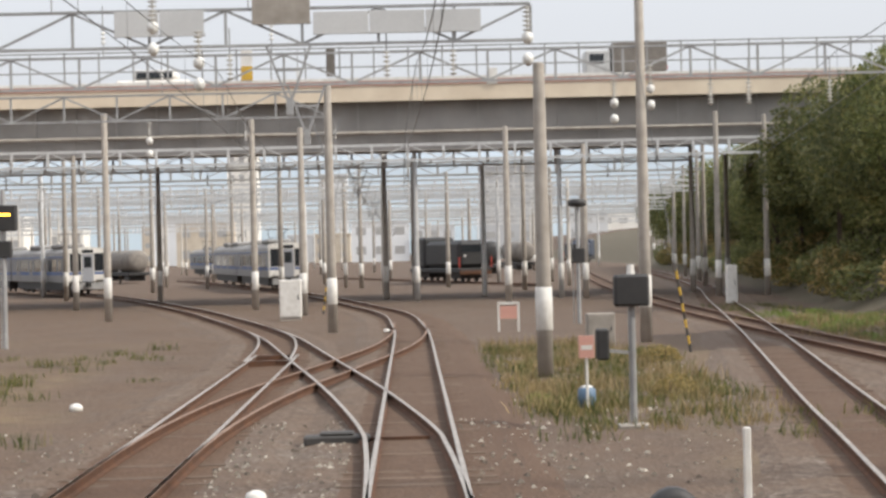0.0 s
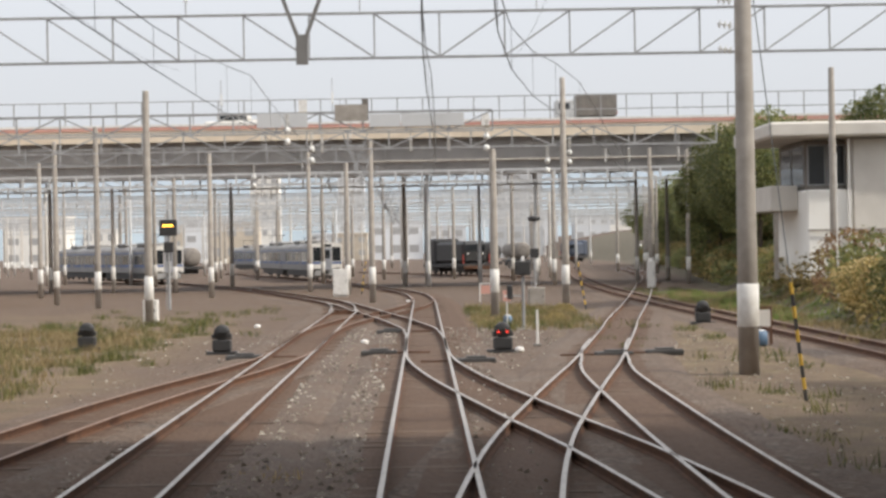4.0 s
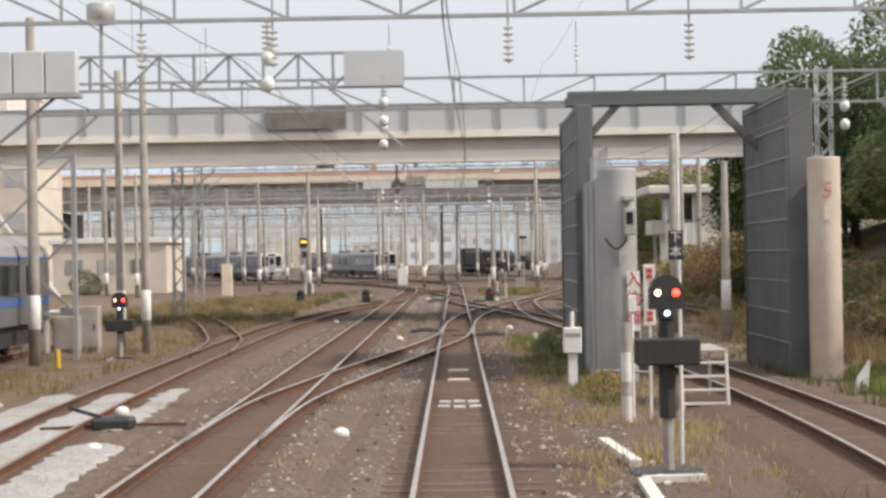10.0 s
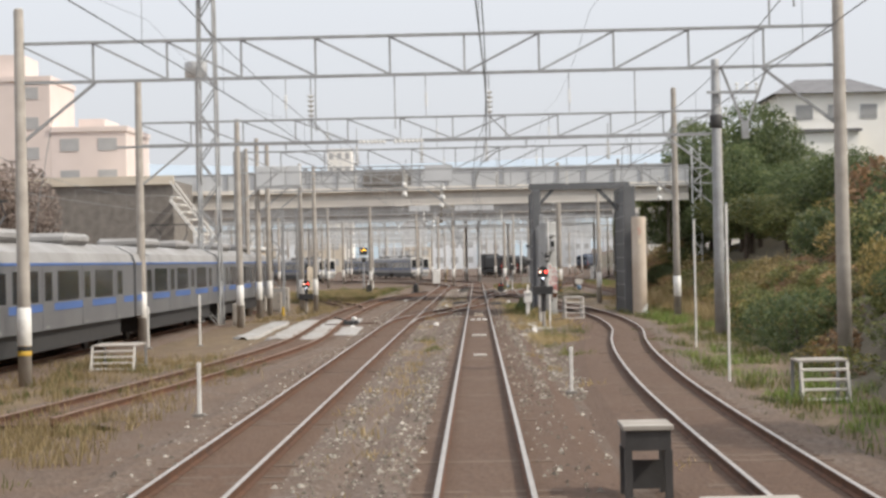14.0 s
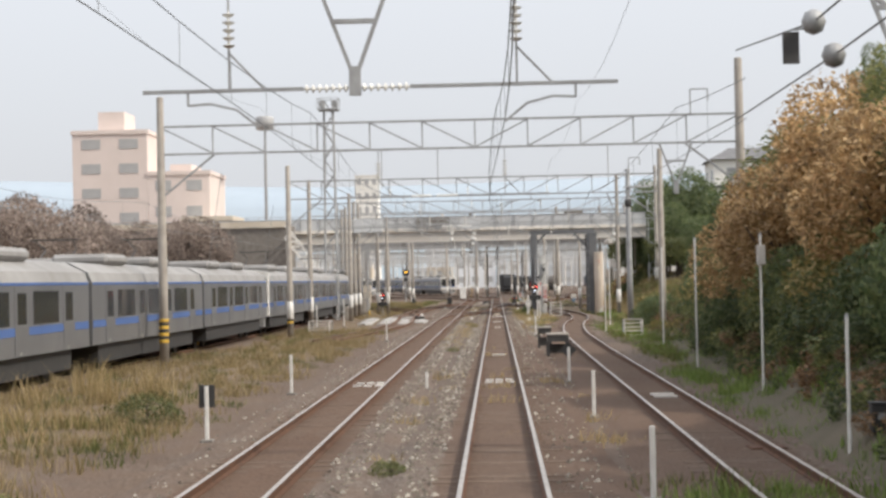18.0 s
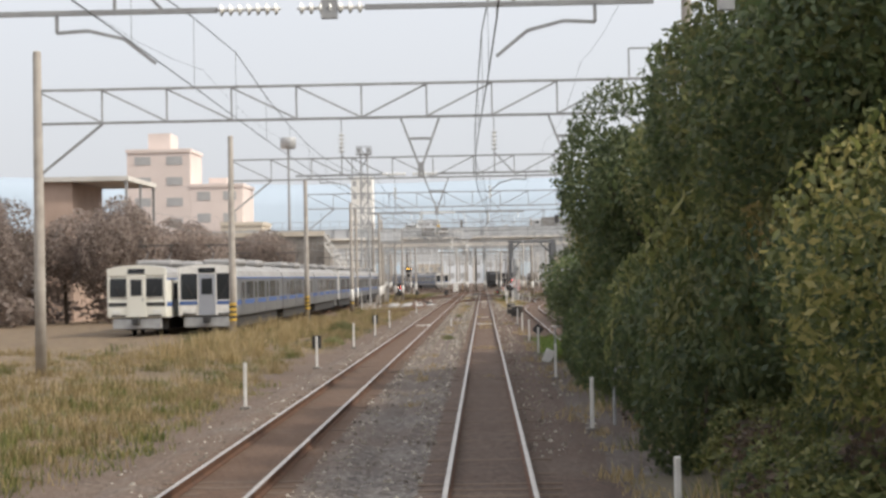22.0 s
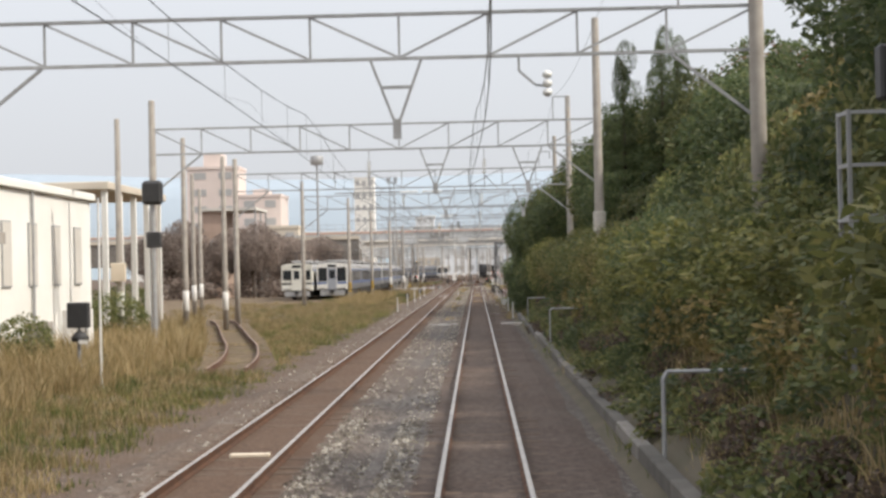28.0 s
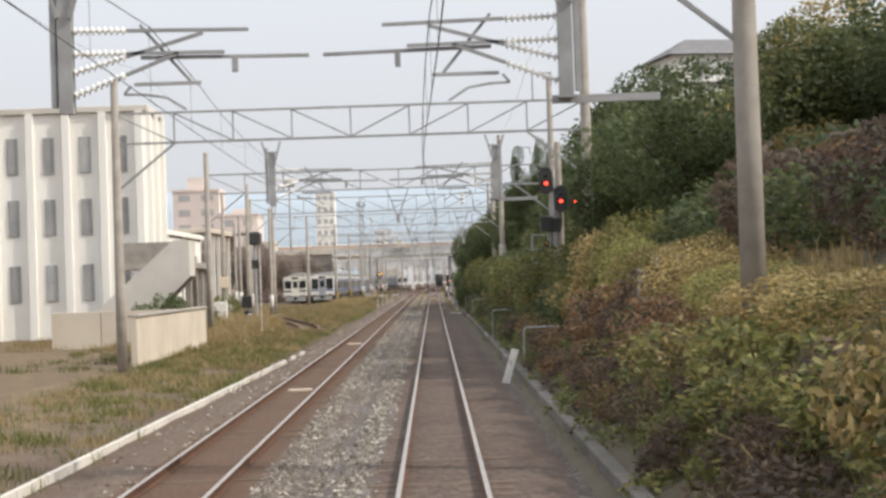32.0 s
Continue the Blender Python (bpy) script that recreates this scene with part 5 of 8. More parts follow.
def wash_plant():
    root = thing("carriage_wash", "carriage washing plant with dark brush walls and grey splash panels", "washing plant", (0, 0, -0.25))
    tankgrey = material("grey_panel_paint", (0.4, 0.395, 0.38), (0.29, 0.285, 0.27), 0.6, 0, 0.8, 30, 0.05)
    cream = material("cream_tank_paint", (0.6, 0.52, 0.43), (0.42, 0.33, 0.25), 0.65, 0, 0.9, 25, 0.05)
    dark = material("wet_brush_wall", (0.15, 0.15, 0.152), (0.1, 0.1, 0.1), 0.7, 0, 1.0, 30, 0.1)
    for x0, x1, y0, y1, lab in ((3.06, 3.44, -20.9, -15.0, "dark ribbed brush wall"), (7.7, 8.28, -24.2, -18.4, "dark ribbed brush wall")):
        w = part("brush_wall", abox(x0, x1, y0, y1, 0, 6.7, 0.02), dark, root, lab)
        for z in np.arange(0.8, 6.8, 0.72):
            side = x0 - 0.01
            stick("rail", (side, y0, z), (side, y1, z), 0.03, tankgrey, w)
        for k in range(2):
            yy = y0 + 0.04 + (y1 - y0 - 0.08) * k
            stick("post", (x0 - 0.02, yy, 0), (x0 - 0.02, yy, 6.7), 0.06, dark, w)
    part("splash_panel", abox(3.2, 3.5, -25.2, -20.95, 0, 4.7, 0.03), tankgrey, root, "grey splash panel")
    part("splash_panel", abox(3.504, 4.0, -25.2, -20.95, 0, 4.86, 0.03), tankgrey, root, "grey splash panel")
    for yy in (-24.2, -22.7, -21.2):
        stick("panel_rib", (3.18, yy, 0.2), (3.18, yy, 4.6), 0.05, STEEL, root)
    t = part("end_column", smooth(moved(lathe([(0.42, 0), (0.43, 0.05), (0.43, 4.8), (0.42, 4.86)], 24), Matrix.Translation((3.63, -25.25, 0)))), tankgrey, root, "rounded grey end column")
    for k in range(12):
        yy = -25.4 + k * 0.5
        stick("rod", (3.4, yy, 4.7), (3.4, yy, 5.35), 0.03, STEEL, root)
    part("control_box", abox(3.72, 3.98, -25.9, -25.68, 3.35, 3.95, 0.02), tankgrey, root, "grey control box on the column")
    part("control_window", abox(3.77, 3.92, -25.915, -25.904, 3.6, 3.86), GLASS, root)
    part("lamp_hood", abox(3.7, 3.98, -25.86, -25.62, 4.1, 4.25, 0.03), tankgrey, root)
    part("bracket", moved(lathe([(0.02, 0), (0.16, 0.3), (0.16, 0.32)], 4), Matrix.Translation((3.6, -25.7, 2.65))), tankgrey, root)
    bm = bmesh.new()
    for k in range(8):
        a, b = (3.3 + 0.5 * q / 8 for q in (k, k + 1))
        tube(bm, (a, -25.75, 3.3 - 0.25 * math.sin(math.pi * k / 8)), (b, -25.75, 3.3 - 0.25 * math.sin(math.pi * (k + 1) / 8)), 0.02, n=6)
    part("cable", bm, BLACK, root)
    s = part("sign_strip", abox(3.78, 4.06, -25.72, -25.7, 0.95, 2.55), WHITE, root, "white sign strip with red characters")
    for k, ch in enumerate("入信確"):
        text("character", ch, 0.36, REDP, s, Matrix.Translation((3.92, -25.725, 2.34 - k * 0.42)) @ FACE, "red character")
    part("faded_character", abox(3.8, 4.04, -25.724, -25.721, 0.98, 1.22), RUST, s, "worn red character")
    part("end_column", smooth(moved(lathe([(0.36, 0), (0.37, 0.05), (0.37, 5.0), (0.36, 5.05)], 24), Matrix.Translation((8.36, -24.9, 0)))), cream, root, "cream end column with rust runs")
    text("character", "5", 0.5, PINK, root, Matrix.Translation((8.36, -25.28, 4.3)) @ FACE, "red figure")
    part("faded_character", abox(8.28, 8.44, -25.285, -25.28, 3.62, 3.92), CREAM, root, "worn character faded almost away")
    part("splash_panel", abox(8.304, 8.5, -24.5, -19, 0, 4.7, 0.03), tankgrey, root)
    for k in range(10):
        stick("rod", (8.4, -24.6 + k * 0.5, 4.7), (8.4, -24.6 + k * 0.5, 5.3), 0.03, STEEL, root)
    # portal frame
    for x in (3.33, 8.1):
        stick("column", (x, -20.2, 0), (x, -20.2, 6.75), 0.36, dark, root)
    stick("column", (3.33, -15.05, 0), (3.33, -15.05, 6.7), 0.24, dark, root)
    stick("portal_beam", (2.9, -20.2, 6.9), (8.35, -20.2, 6.9), 0.36, dark, root)
    stick("portal_beam", (2.9, -19.2, 6.9), (8.35, -19.2, 6.9), 0.24, dark, root)
    for x, s, l in ((3.33, 1, 0.85), (8.1, -1, 1.5)):
        stick("knee", (x, -20.2, 6.7 - l), (x + s * l, -20.2, 6.75), 0.18, dark, root)
        stick("tie_beam", (x, -20.2, 6.62), (x, -15.1 if x < 5 else -18.5, 6.62), 0.16, dark, root)
    for k in range(9):
        stick("nozzle_rod", (3.34, -20.0 + k * 0.55, 6.7), (3.34, -20.0 + k * 0.55, 7.1), 0.03, STEEL, root)
    part("hose_pipe", atube((3.1, -25.6, 0.35), (4.3, -25.9, 0.3), 0.03), STEEL, root)
    return root


wash_plant()

# ---- signals, posts and boxes ----
RED_ON = glow("red_signal_light", (1.0, 0.05, 0.03), 6)
RED_DIM = glow("dim_red_signal_light", (0.9, 0.06, 0.04), 1.6)
WHITE_ON = glow("white_signal_light", (1.0, 0.62, 0.45), 3)
COOL_ON = glow("cool_signal_light", (0.8, 0.88, 1.0), 3)
AMBER_ON = glow("amber_signal_bar", (1.0, 0.5, 0.05), 6)


def lens(x, z, r, mat, parent, y=-0.2, label="lit lens"):
    part("lens", moved(smooth(lathe([(r, 0), (r * 0.8, 0.02), (0.01, 0.03)], 14)), Matrix.Translation((x, y, z)) @ Matrix.Rotation(math.pi / 2, 4, 'X')), mat, parent, label)


def shunt_signal(x, y, zc, lab, tall=True):
    """A black shunting signal with three lamps, on a post with an equipment box."""
    zb = float(height(x, y))
    root = thing("shunting_signal", lab, "signal", (x, y, zb))
    zc -= zb
    part("post", atube((0, 0, -0.05), (0, 0, 0.75), 0.075), CONC, root)
    part("post", atube((0, 0, 0.75), (0, 0, zc - 0.5), 0.11), BLACK, root, "black painted upper post")
    head = bmesh.new()
    pr = [(-0.22, -0.22), (0.22, -0.22), (0.22, 0.05), (0.15, 0.19), (0, 0.25), (-0.15, 0.19), (-0.22, 0.05)]
    f = [head.verts.new((u, -0.12, zc + v)) for u, v in pr]
    b = [head.verts.new((u, 0.12, zc + v)) for u, v in pr]
    head.faces.new(f[::-1])
    head.faces.new(b)
    for i in range(len(pr)):
        head.faces.new((f[i], f[(i + 1) % 7], b[(i + 1) % 7], b[i]))
    bmesh.ops.recalc_face_normals(head, faces=head.faces)
    h = part("signal_head", head, BLACK, root, "black rounded signal head")
    lens(-0.12, zc, 0.045, WHITE_ON, h, -0.125, "lit white lamp")
    lens(0.12, zc, 0.05, RED_ON, h, -0.125, "lit red lamp")
    part("lower_lamp", abox(-0.1, 0.1, -0.12, 0.1, zc - 0.36, zc - 0.221, 0.02), BLACK, h, "black lamp case")
    lens(0.0, zc - 0.27, 0.038, COOL_ON, h, -0.125, "lit cool white lamp")
    part("neck", atube((0, 0, zc - 0.55), (0, 0, zc - 0.27), 0.1), BLACK, root)
    part("equipment_box", abox(-0.42, 0.42, -0.22, 0.22, zc - 0.95, zc - 0.6, 0.02), BLACK, root, "black equipment box")
    part("base_plate", abox(-0.5, 0.5, -0.35, 0.35, -0.08, 0.06, 0.02), BLACK, root)
    part("conduit", abox(-0.2, -0.12, -1.2, 0.3, -0.02, 0.05), CONCLIGHT, root)
    return root


shunt_signal(2.745, -40.95, 2.17, "black shunting signal with red and white lamps lit")
shunt_signal(-10.2, -12.2, 1.55, "small black shunting signal with a red lamp lit")


def dwarf_signal(x, y, lab="low black dwarf signal with two red lamps on ballast", lit=True):
    zb = float(height(x, y)) + 0.03
    root = thing("dwarf_signal", lab, "signal", (x, y, zb), group="dwarf signals")
    part("base", abox(-0.45, 0.45, -0.16, 0.16, -0.1, 0.06, 0.02), BLACK, root)
    part("pedestal", abox(-0.27, 0.27, -0.18, 0.18, 0.06, 0.4, 0.04), BLACK, root)
    part("signal_head", smooth(moved(lathe([(0.16, -0.12), (0.23, -0.08), (0.23, 0.08), (0.16, 0.12)], 18), Matrix.Translation((0, 0, 0.6)) @ Matrix.Rotation(math.pi / 2, 4, 'X'))), BLACK, root)
    for s in (-1, 1):
        lens(s * 0.12, 0.55, 0.035, RED_DIM if lit else BLACK, root, -0.13)
        part("hood", abox(s * 0.12 - 0.08, s * 0.12 + 0.08, -0.26, -0.1, 0.6, 0.63), BLACK, root)
        part("lug", abox(s * 0.22 - 0.07, s * 0.22 + 0.07, -0.1, 0.1, 0.42, 0.56, 0.02), BLACK, root)
    return root


for x, y, lit in ((2.15, 45.7, True), (-5.86, 47.0, False), (10.1, 59.8, False), (-10.5, 50.9, False)):
    dwarf_signal(x, y, lit=lit)


def colour_light(x, y, z, heads, base, lab):
    root = thing("signal_post", lab, "signal", (x, y, base))
    part("post", atube((0, 0, -0.2), (0, 0, z - base + 0.9), 0.08), STEEL, root)
    part("ladder", abox(-0.2, -0.16, 0.2, 0.24, 0, z - base), STEEL, root)
    for dx, zz, mat in heads:
        hz = zz - base
        bm = bmesh.new()
        ring = []
        for q in range(24):
            a = 2 * math.pi * q / 24
            ring.append((dx + 0.28 * math.cos(a), hz + 0.05 + 0.28 * math.sin(a) + (0.26 if math.sin(a) > 0 else -0.26)))
        rows = [[bm.verts.new((u, y, v)) for u, v in ring] for y in (-0.14, 0.1)]
        bm.faces.new(rows[0])
        bm.faces.new(rows[1][::-1])
        for q in range(24):
            bm.faces.new((rows[0][q], rows[1][q], rows[1][(q + 1) % 24], rows[0][(q + 1) % 24]))
        bmesh.ops.recalc_face_normals(bm, faces=bm.faces)
        h = part("signal_head", bm, BLACK, root, "black oval signal head")
        lens(dx, hz - 0.05, 0.065, mat, h, -0.15)
        part("dark_lens", moved(smooth(lathe([(0.075, 0), (0.06, 0.02), (0.01, 0.03)], 14)), Matrix.Translation((dx, -0.142, hz + 0.26)) @ Matrix.Rotation(math.pi / 2, 4, 'X')), GLASS, h, "unlit lens")
        part("hood", abox(dx - 0.13, dx + 0.13, -0.34, -0.145, hz + 0.07, hz + 0.085), BLACK, h)
        stick("arm", (0, 0, hz), (dx, 0, hz), 0.07, STEEL, root)
    part("relay_box", abox(-0.25, 0.25, -0.1, 0.2, z - base - 1.3, z - base - 0.75, 0.02), BLACK, root)
    return root


colour_light(4.95, -275.6, 5.7, ((-0.3, 6.42, RED_ON), (0.28, 5.68, RED_ON), (0.85, 5.68, RED_ON)), float(height(4.95, -275.6)), "steel signal post with three black heads showing red")
root = colour_light(-13.4, 87.5, 4.1, (), float(height(-13.4, 87.5)), "black route indicator with a lit amber bar on a post")
part("indicator_case", abox(-0.45, 0.45, -0.2, 0.15, 3.9, 4.75, 0.03), BLACK, root)
part("amber_bar", abox(-0.28, 0.28, -0.215, -0.204, 4.4, 4.47), AMBER_ON, root, "lit amber bar")
root = colour_light(-11.45, -234.6, 5.0, (), float(height(-11.45, -234.6)), "black signal head high on a grey post")
part("indicator_case", abox(-0.36, 0.36, -0.25, 0.15, 5.2, 6.05, 0.1), BLACK, root)
root = thing("track_telephone", "black box and bell on a short post in tall grass", "box", (-10.26, -251.2, float(height(-10.26, -251.2))))
part("post", atube((0, 0, -0.1), (0, 0, 1.5), 0.05), STEEL, root)
part("case", abox(-0.28, 0.28, -0.14, 0.14, 1.45, 2.1, 0.03), BLACK, root)
part("bell", smooth(moved(lathe([(0.2, -0.1), (0.24, 0.0), (0.12, 0.14), (0.01, 0.17)], 14), Matrix.Translation((0.05, -0.1, 1.2)))), BLACK, root)
part("plate", abox(0.08, 0.3, -0.4, -0.385, 1.05, 1.15), WHITE, root, "small white plate")
pole(5.2, -275.15, 6.1, 0.17, band=False)
# steel cage and number board below the three-headed signal
root = thing("signal_cage", "grey steel service cage with a black number board", "cage", (4.3, -275.9, float(height(4.3, -275.9))))
zf = 3.17 - float(height(4.3, -275.9))
for x, y in ((-0.3, -0.25), (0.35, -0.25), (-0.3, 0.25), (0.35, 0.25)):
    stick("upright", (x, y, -0.2), (x, y, zf + 1.15), 0.045, STEEL, root)
for z in (0.0, 0.55, 1.12):
    stick("rail", (-0.3, -0.25, zf + z), (0.35, -0.25, zf + z), 0.04, STEEL, root)
    stick("rail", (-0.3, -0.25, zf + z), (-0.3, 0.25, zf + z), 0.04, STEEL, root)
    stick("rail", (0.35, -0.25, zf + z), (0.35, 0.25, zf + z), 0.04, STEEL, root)
part("floor_plate", abox(-0.33, 0.38, -0.28, 0.28, zf - 0.06, zf - 0.021), STEEL, root)
board = part("number_board", abox(0.14, 0.35, -0.4, -0.37, zf + 0.05, zf + 0.85, 0.01), BLACK, root, "black board with yellow digits")
for k, ch in enumerate("1245"):
    text("digit", ch, 0.2, YELLOW, board, Matrix.Translation((0.19, -0.406, zf + 0.56 - k * 0.165)) @ Matrix.Rotation(math.pi / 2, 4, 'X'))
part("bar", abox(0.18, 0.31, -0.408, -0.402, zf + 0.73, zf + 0.8), YELLOW, board, "yellow mark")
part("relay_case", abox(0.05, 0.55, -0.3, 0.0, zf + 1.25, zf + 1.85, 0.03), BLACK, root, "black relay case")

root = colour_light(6.4, 96, 3.4, (), float(height(6.4, 96)), "far signal post with a round black head")
part("signal_head", smooth(moved(lathe([(0.2, -0.15), (0.35, -0.1), (0.35, 0.1), (0.2, 0.15)], 16), Matrix.Translation((0, 0, 4.6)))), BLACK, root)


def marker_post(x, y, h=0.95, lab="short white marker post on a concrete foot", board=None, foot=True):
    zb = float(height(x, y))
    root = thing("marker_post", lab, "post", (x, y, zb), group="marker posts")
    part("post", abox(-0.036, 0.036, -0.03, 0.03, -0.1, h, 0.01), WHITE, root)
    if foot:
        part("foot", abox(-0.12, 0.12, -0.12, 0.12, -0.05, 0.06, 0.02), CONCDARK, root)
    if board == "diamond":
        part("board", moved(abox(-0.16, 0.16, -0.01, 0.01, -0.16, 0.16), Matrix.Translation((0, 0.045, h - 0.08)) @ Matrix.Rotation(math.pi / 4, 4, 'Y')), BLACK, root, "dark diamond board")
    elif board:
        part("board", abox(-0.15, 0.15, 0.034, 0.05, h - 0.4, h + 0.02, 0.005), BLACK, root, "dark square board")
    return root


for y in (-76.1, -116, -128, -141.4, -154, -169, -185, -199):
    marker_post(1.95, y, 1.0, board="diamond" if y in (-116, -154) else None)
for y, b in ((-79.8, None), (-118.9, None), (-132, "square"), (-146, None), (-161.7, "square"), (-178.3, None)):
    marker_post(-5.5, y, 1.05, board=b)
marker_post(-1.96, -117.9, 0.5)
marker_post(-10.2, -51, 1.9)
marker_post(3.3, 48.3, 1.05)
marker_post(-11.9, -52, 1.5)
marker_post(-12.5, -31.5, 1.5)


def thin_post(x, y, h, lab="tall thin white steel post in the grass"):
    zb = float(height(x, y))
    root = thing("thin_post", lab, "post", (x, y, zb), group="thin posts")
    part("tube", atube((0, 0, -0.1), (0, 0, h), 0.03), WHITE, root)
    part("cap", atube((0, 0, h), (0, 0, h + 0.05), 0.035, 0.02), STEEL, root)


for x, y, h in ((5.72, -73.6, 4.1), (7.0, -57.8, 4.1), (6.2, -110.3, 4.1), (6.05, -124.4, 3.6), (5.24, -137.8, 2.1), (6.9, -92.5, 4.1), (-9.3, -253, 4.7), (15.6, 62, 6.0)):
    thin_post(x, y, h)
for x, y in ((-1.92, 51.4), (-2.0, -4.7), (2.06, 3.3), (-5.4, 12.4), (-11.75, 33.7), (-1.94, -35.8), (-5.6, -37.6), (2.6, 45.4), (-0.9, 92), (-6.5, 64)):
    root = thing("white_marker", "small domed white marker stone lying on ballast", "marker", (x, y, float(height(x, y)) + 0.05), group="marker stones")
    part("stone", smooth(lathe([(0.12, -0.05), (0.13, 0.03), (0.11, 0.08), (0.05, 0.11), (0.01, 0.115)], 10)), WHITE, root)

root = thing("meter_box", "white metal box on a white post beside the wash plant", "box", (2.54, -25.7, -0.25))
part("post", abox(-0.1, 0.1, -0.08, 0.08, 0, 0.75, 0.01), WHITE, root)
part("case", abox(-0.2, 0.2, -0.14, 0.14, 0.75, 1.32, 0.02), WHITE, root)
part("label_strip", abox(-0.17, 0.17, -0.15, -0.143, 1.12, 1.2), STEEL, root, "grey plate with small writing")
part("pipe", atube((0, 0, 1.32), (0, 0, 1.68), 0.05), WHITE, root)
root = thing("banded_post", "short steel post with pale painted bands", "post", (2.87, -34.3, -0.25))
part("post", atube((0, 0, 0), (0, 0, 1.75), 0.085, n=12), CONC, root)
for z0, z1, m in ((0.05, 0.5, CONCLIGHT), (0.75, 1.25, WHITE)):
    part("band", atube((0, 0, z0), (0, 0, z1), 0.09, n=12), m, root)
root = thing("switch_sign", "tall narrow white sign with red characters on a striped post", "sign", (3.32, -34.0, -0.25))
part("post", atube((0, 0, 0), (0, 0, 2.6), 0.025), WHITE, root)
b = part("board", abox(-0.1, 0.1, -0.04, -0.028, 1.7, 2.75, 0.004), WHITE, root, "white board")
for k, ch in enumerate("スイッチ"):
    text("character", ch, 0.13, REDP, b, Matrix.Translation((0, -0.045, 2.42 - k * 0.125)) @ FACE, "red character")
for z in (2.64, 2.54, 1.9, 1.8):
    part("worn_character", abox(-0.055, 0.055, -0.046, -0.042, z - 0.04, z + 0.04), REDP, b, "red character too worn to read")
root = thing("push_button_post", "white post with a small switch box", "post", (3.1, -33.2, -0.25))
part("post", atube((0, 0, 0), (0, 0, 1.9), 0.03), WHITE, root)
part("switch_box", abox(-0.07, 0.07, -0.05, 0.05, 1.9, 2.2, 0.01), WHITE, root)
root = thing("route_sign", "white post with a black plate bearing white characters", "sign", (2.98, -40.2, -0.25))
part("post", atube((0.06, 0.1, 0), (0.06, 0.1, 4.6), 0.026), WHITE, root)
b = part("plate", abox(-0.1, 0.1, -0.03, -0.02, 2.85, 3.25), BLACK, root, "black plate")
for k, ch in enumerate("下本"):
    text("character", ch, 0.17, WHITE, b, Matrix.Translation((0, -0.034, 3.15 - k * 0.2)) @ FACE, "white character")


root = thing("number_marker", "white pointed marker post leaning in the grass", "marker", (8.14, -29.0, float(height(8.14, -29.0))))
bm = bmesh.new()
pr = [(-0.13, -0.1), (0.13, -0.1), (0.17, 0.35), (0.2, 0.66), (0.16, 0.66), (-0.08, 0.3)]
f = [bm.verts.new((u, -0.03, v)) for u, v in pr]
g = [bm.verts.new((u, 0.03, v)) for u, v in pr]
bm.faces.new(f)
bm.faces.new(g[::-1])
for i in range(6):
    bm.faces.new((f[i], g[i], g[(i + 1) % 6], f[(i + 1) % 6]))
bmesh.ops.recalc_face_normals(bm, faces=bm.faces)
b = part("board", bm, WHITE, root)
text("figure", "6", 0.2, BLACK, b, Matrix.Translation((0.03, -0.036, 0.18)) @ FACE, "black figure")


def step_platform(x, y, lab, w=1.0, d=0.9, h=1.05, turn=0):
    zb = float(height(x, y))
    root = thing("step_platform", lab, "platform", (x, y, zb), turn, group="step platforms")
    for sx in (-1, 1):
        for sy in (-1, 1):
            stick("leg", (sx * w / 2, sy * d / 2, -0.05), (sx * w / 2, sy * d / 2, h), 0.06, STEEL, root)
    for k in range(4):
        part("plank", abox(-w / 2 - 0.04, w / 2 + 0.04, -d / 2 + k * d / 4, -d / 2 + (k + 1) * d / 4 - 0.015, h, h + 0.04, 0.005), CONC, root)
    for k in range(4):
        z = h * (k + 0.3) / 4.2
        part("tread", abox(-w / 2, w / 2, -d / 2 - 0.24 + 0.05 * k, -d / 2 - 0.05 + 0.05 * k, z, z + 0.045, 0.008), CONCLIGHT, root)
    for s in (-1, 1):
        stick("stringer", (s * w / 2, -d / 2 - 0.26, 0), (s * w / 2, -d / 2, h), 0.05, CONCLIGHT, root)
    return root


step_platform(4.58, -30.6, "low steel step platform with a pale plank deck", 0.85, 2.1)
def work_table(x, y, w, d, h, lab):
    zb = float(height(x, y))
    root = thing("work_table", lab, "platform", (x, y, zb), group="work tables")
    for k in range(4):
        part("plank", abox(-w / 2, w / 2, -d / 2 + k * d / 4, -d / 2 + (k + 1) * d / 4 - 0.012, h - 0.06, h, 0.006), CONC, root)
    part("apron", abox(-w / 2 + 0.03, w / 2 - 0.03, -d / 2 + 0.03, d / 2 - 0.03, h - 0.3, h - 0.064), DARKSTEEL, root)
    for sx in (-1, 1):
        for sy in (-1, 1):
            stick("leg", (sx * (w / 2 - 0.06), sy * (d / 2 - 0.08), -0.05), (sx * (w / 2 - 0.06), sy * (d / 2 - 0.08), h - 0.3), 0.09, DARKSTEEL, root)
    part("cross_board", abox(-w / 2 + 0.11, w / 2 - 0.11, -0.02, 0.02, 0.1, 0.45), DARKSTEEL, root)


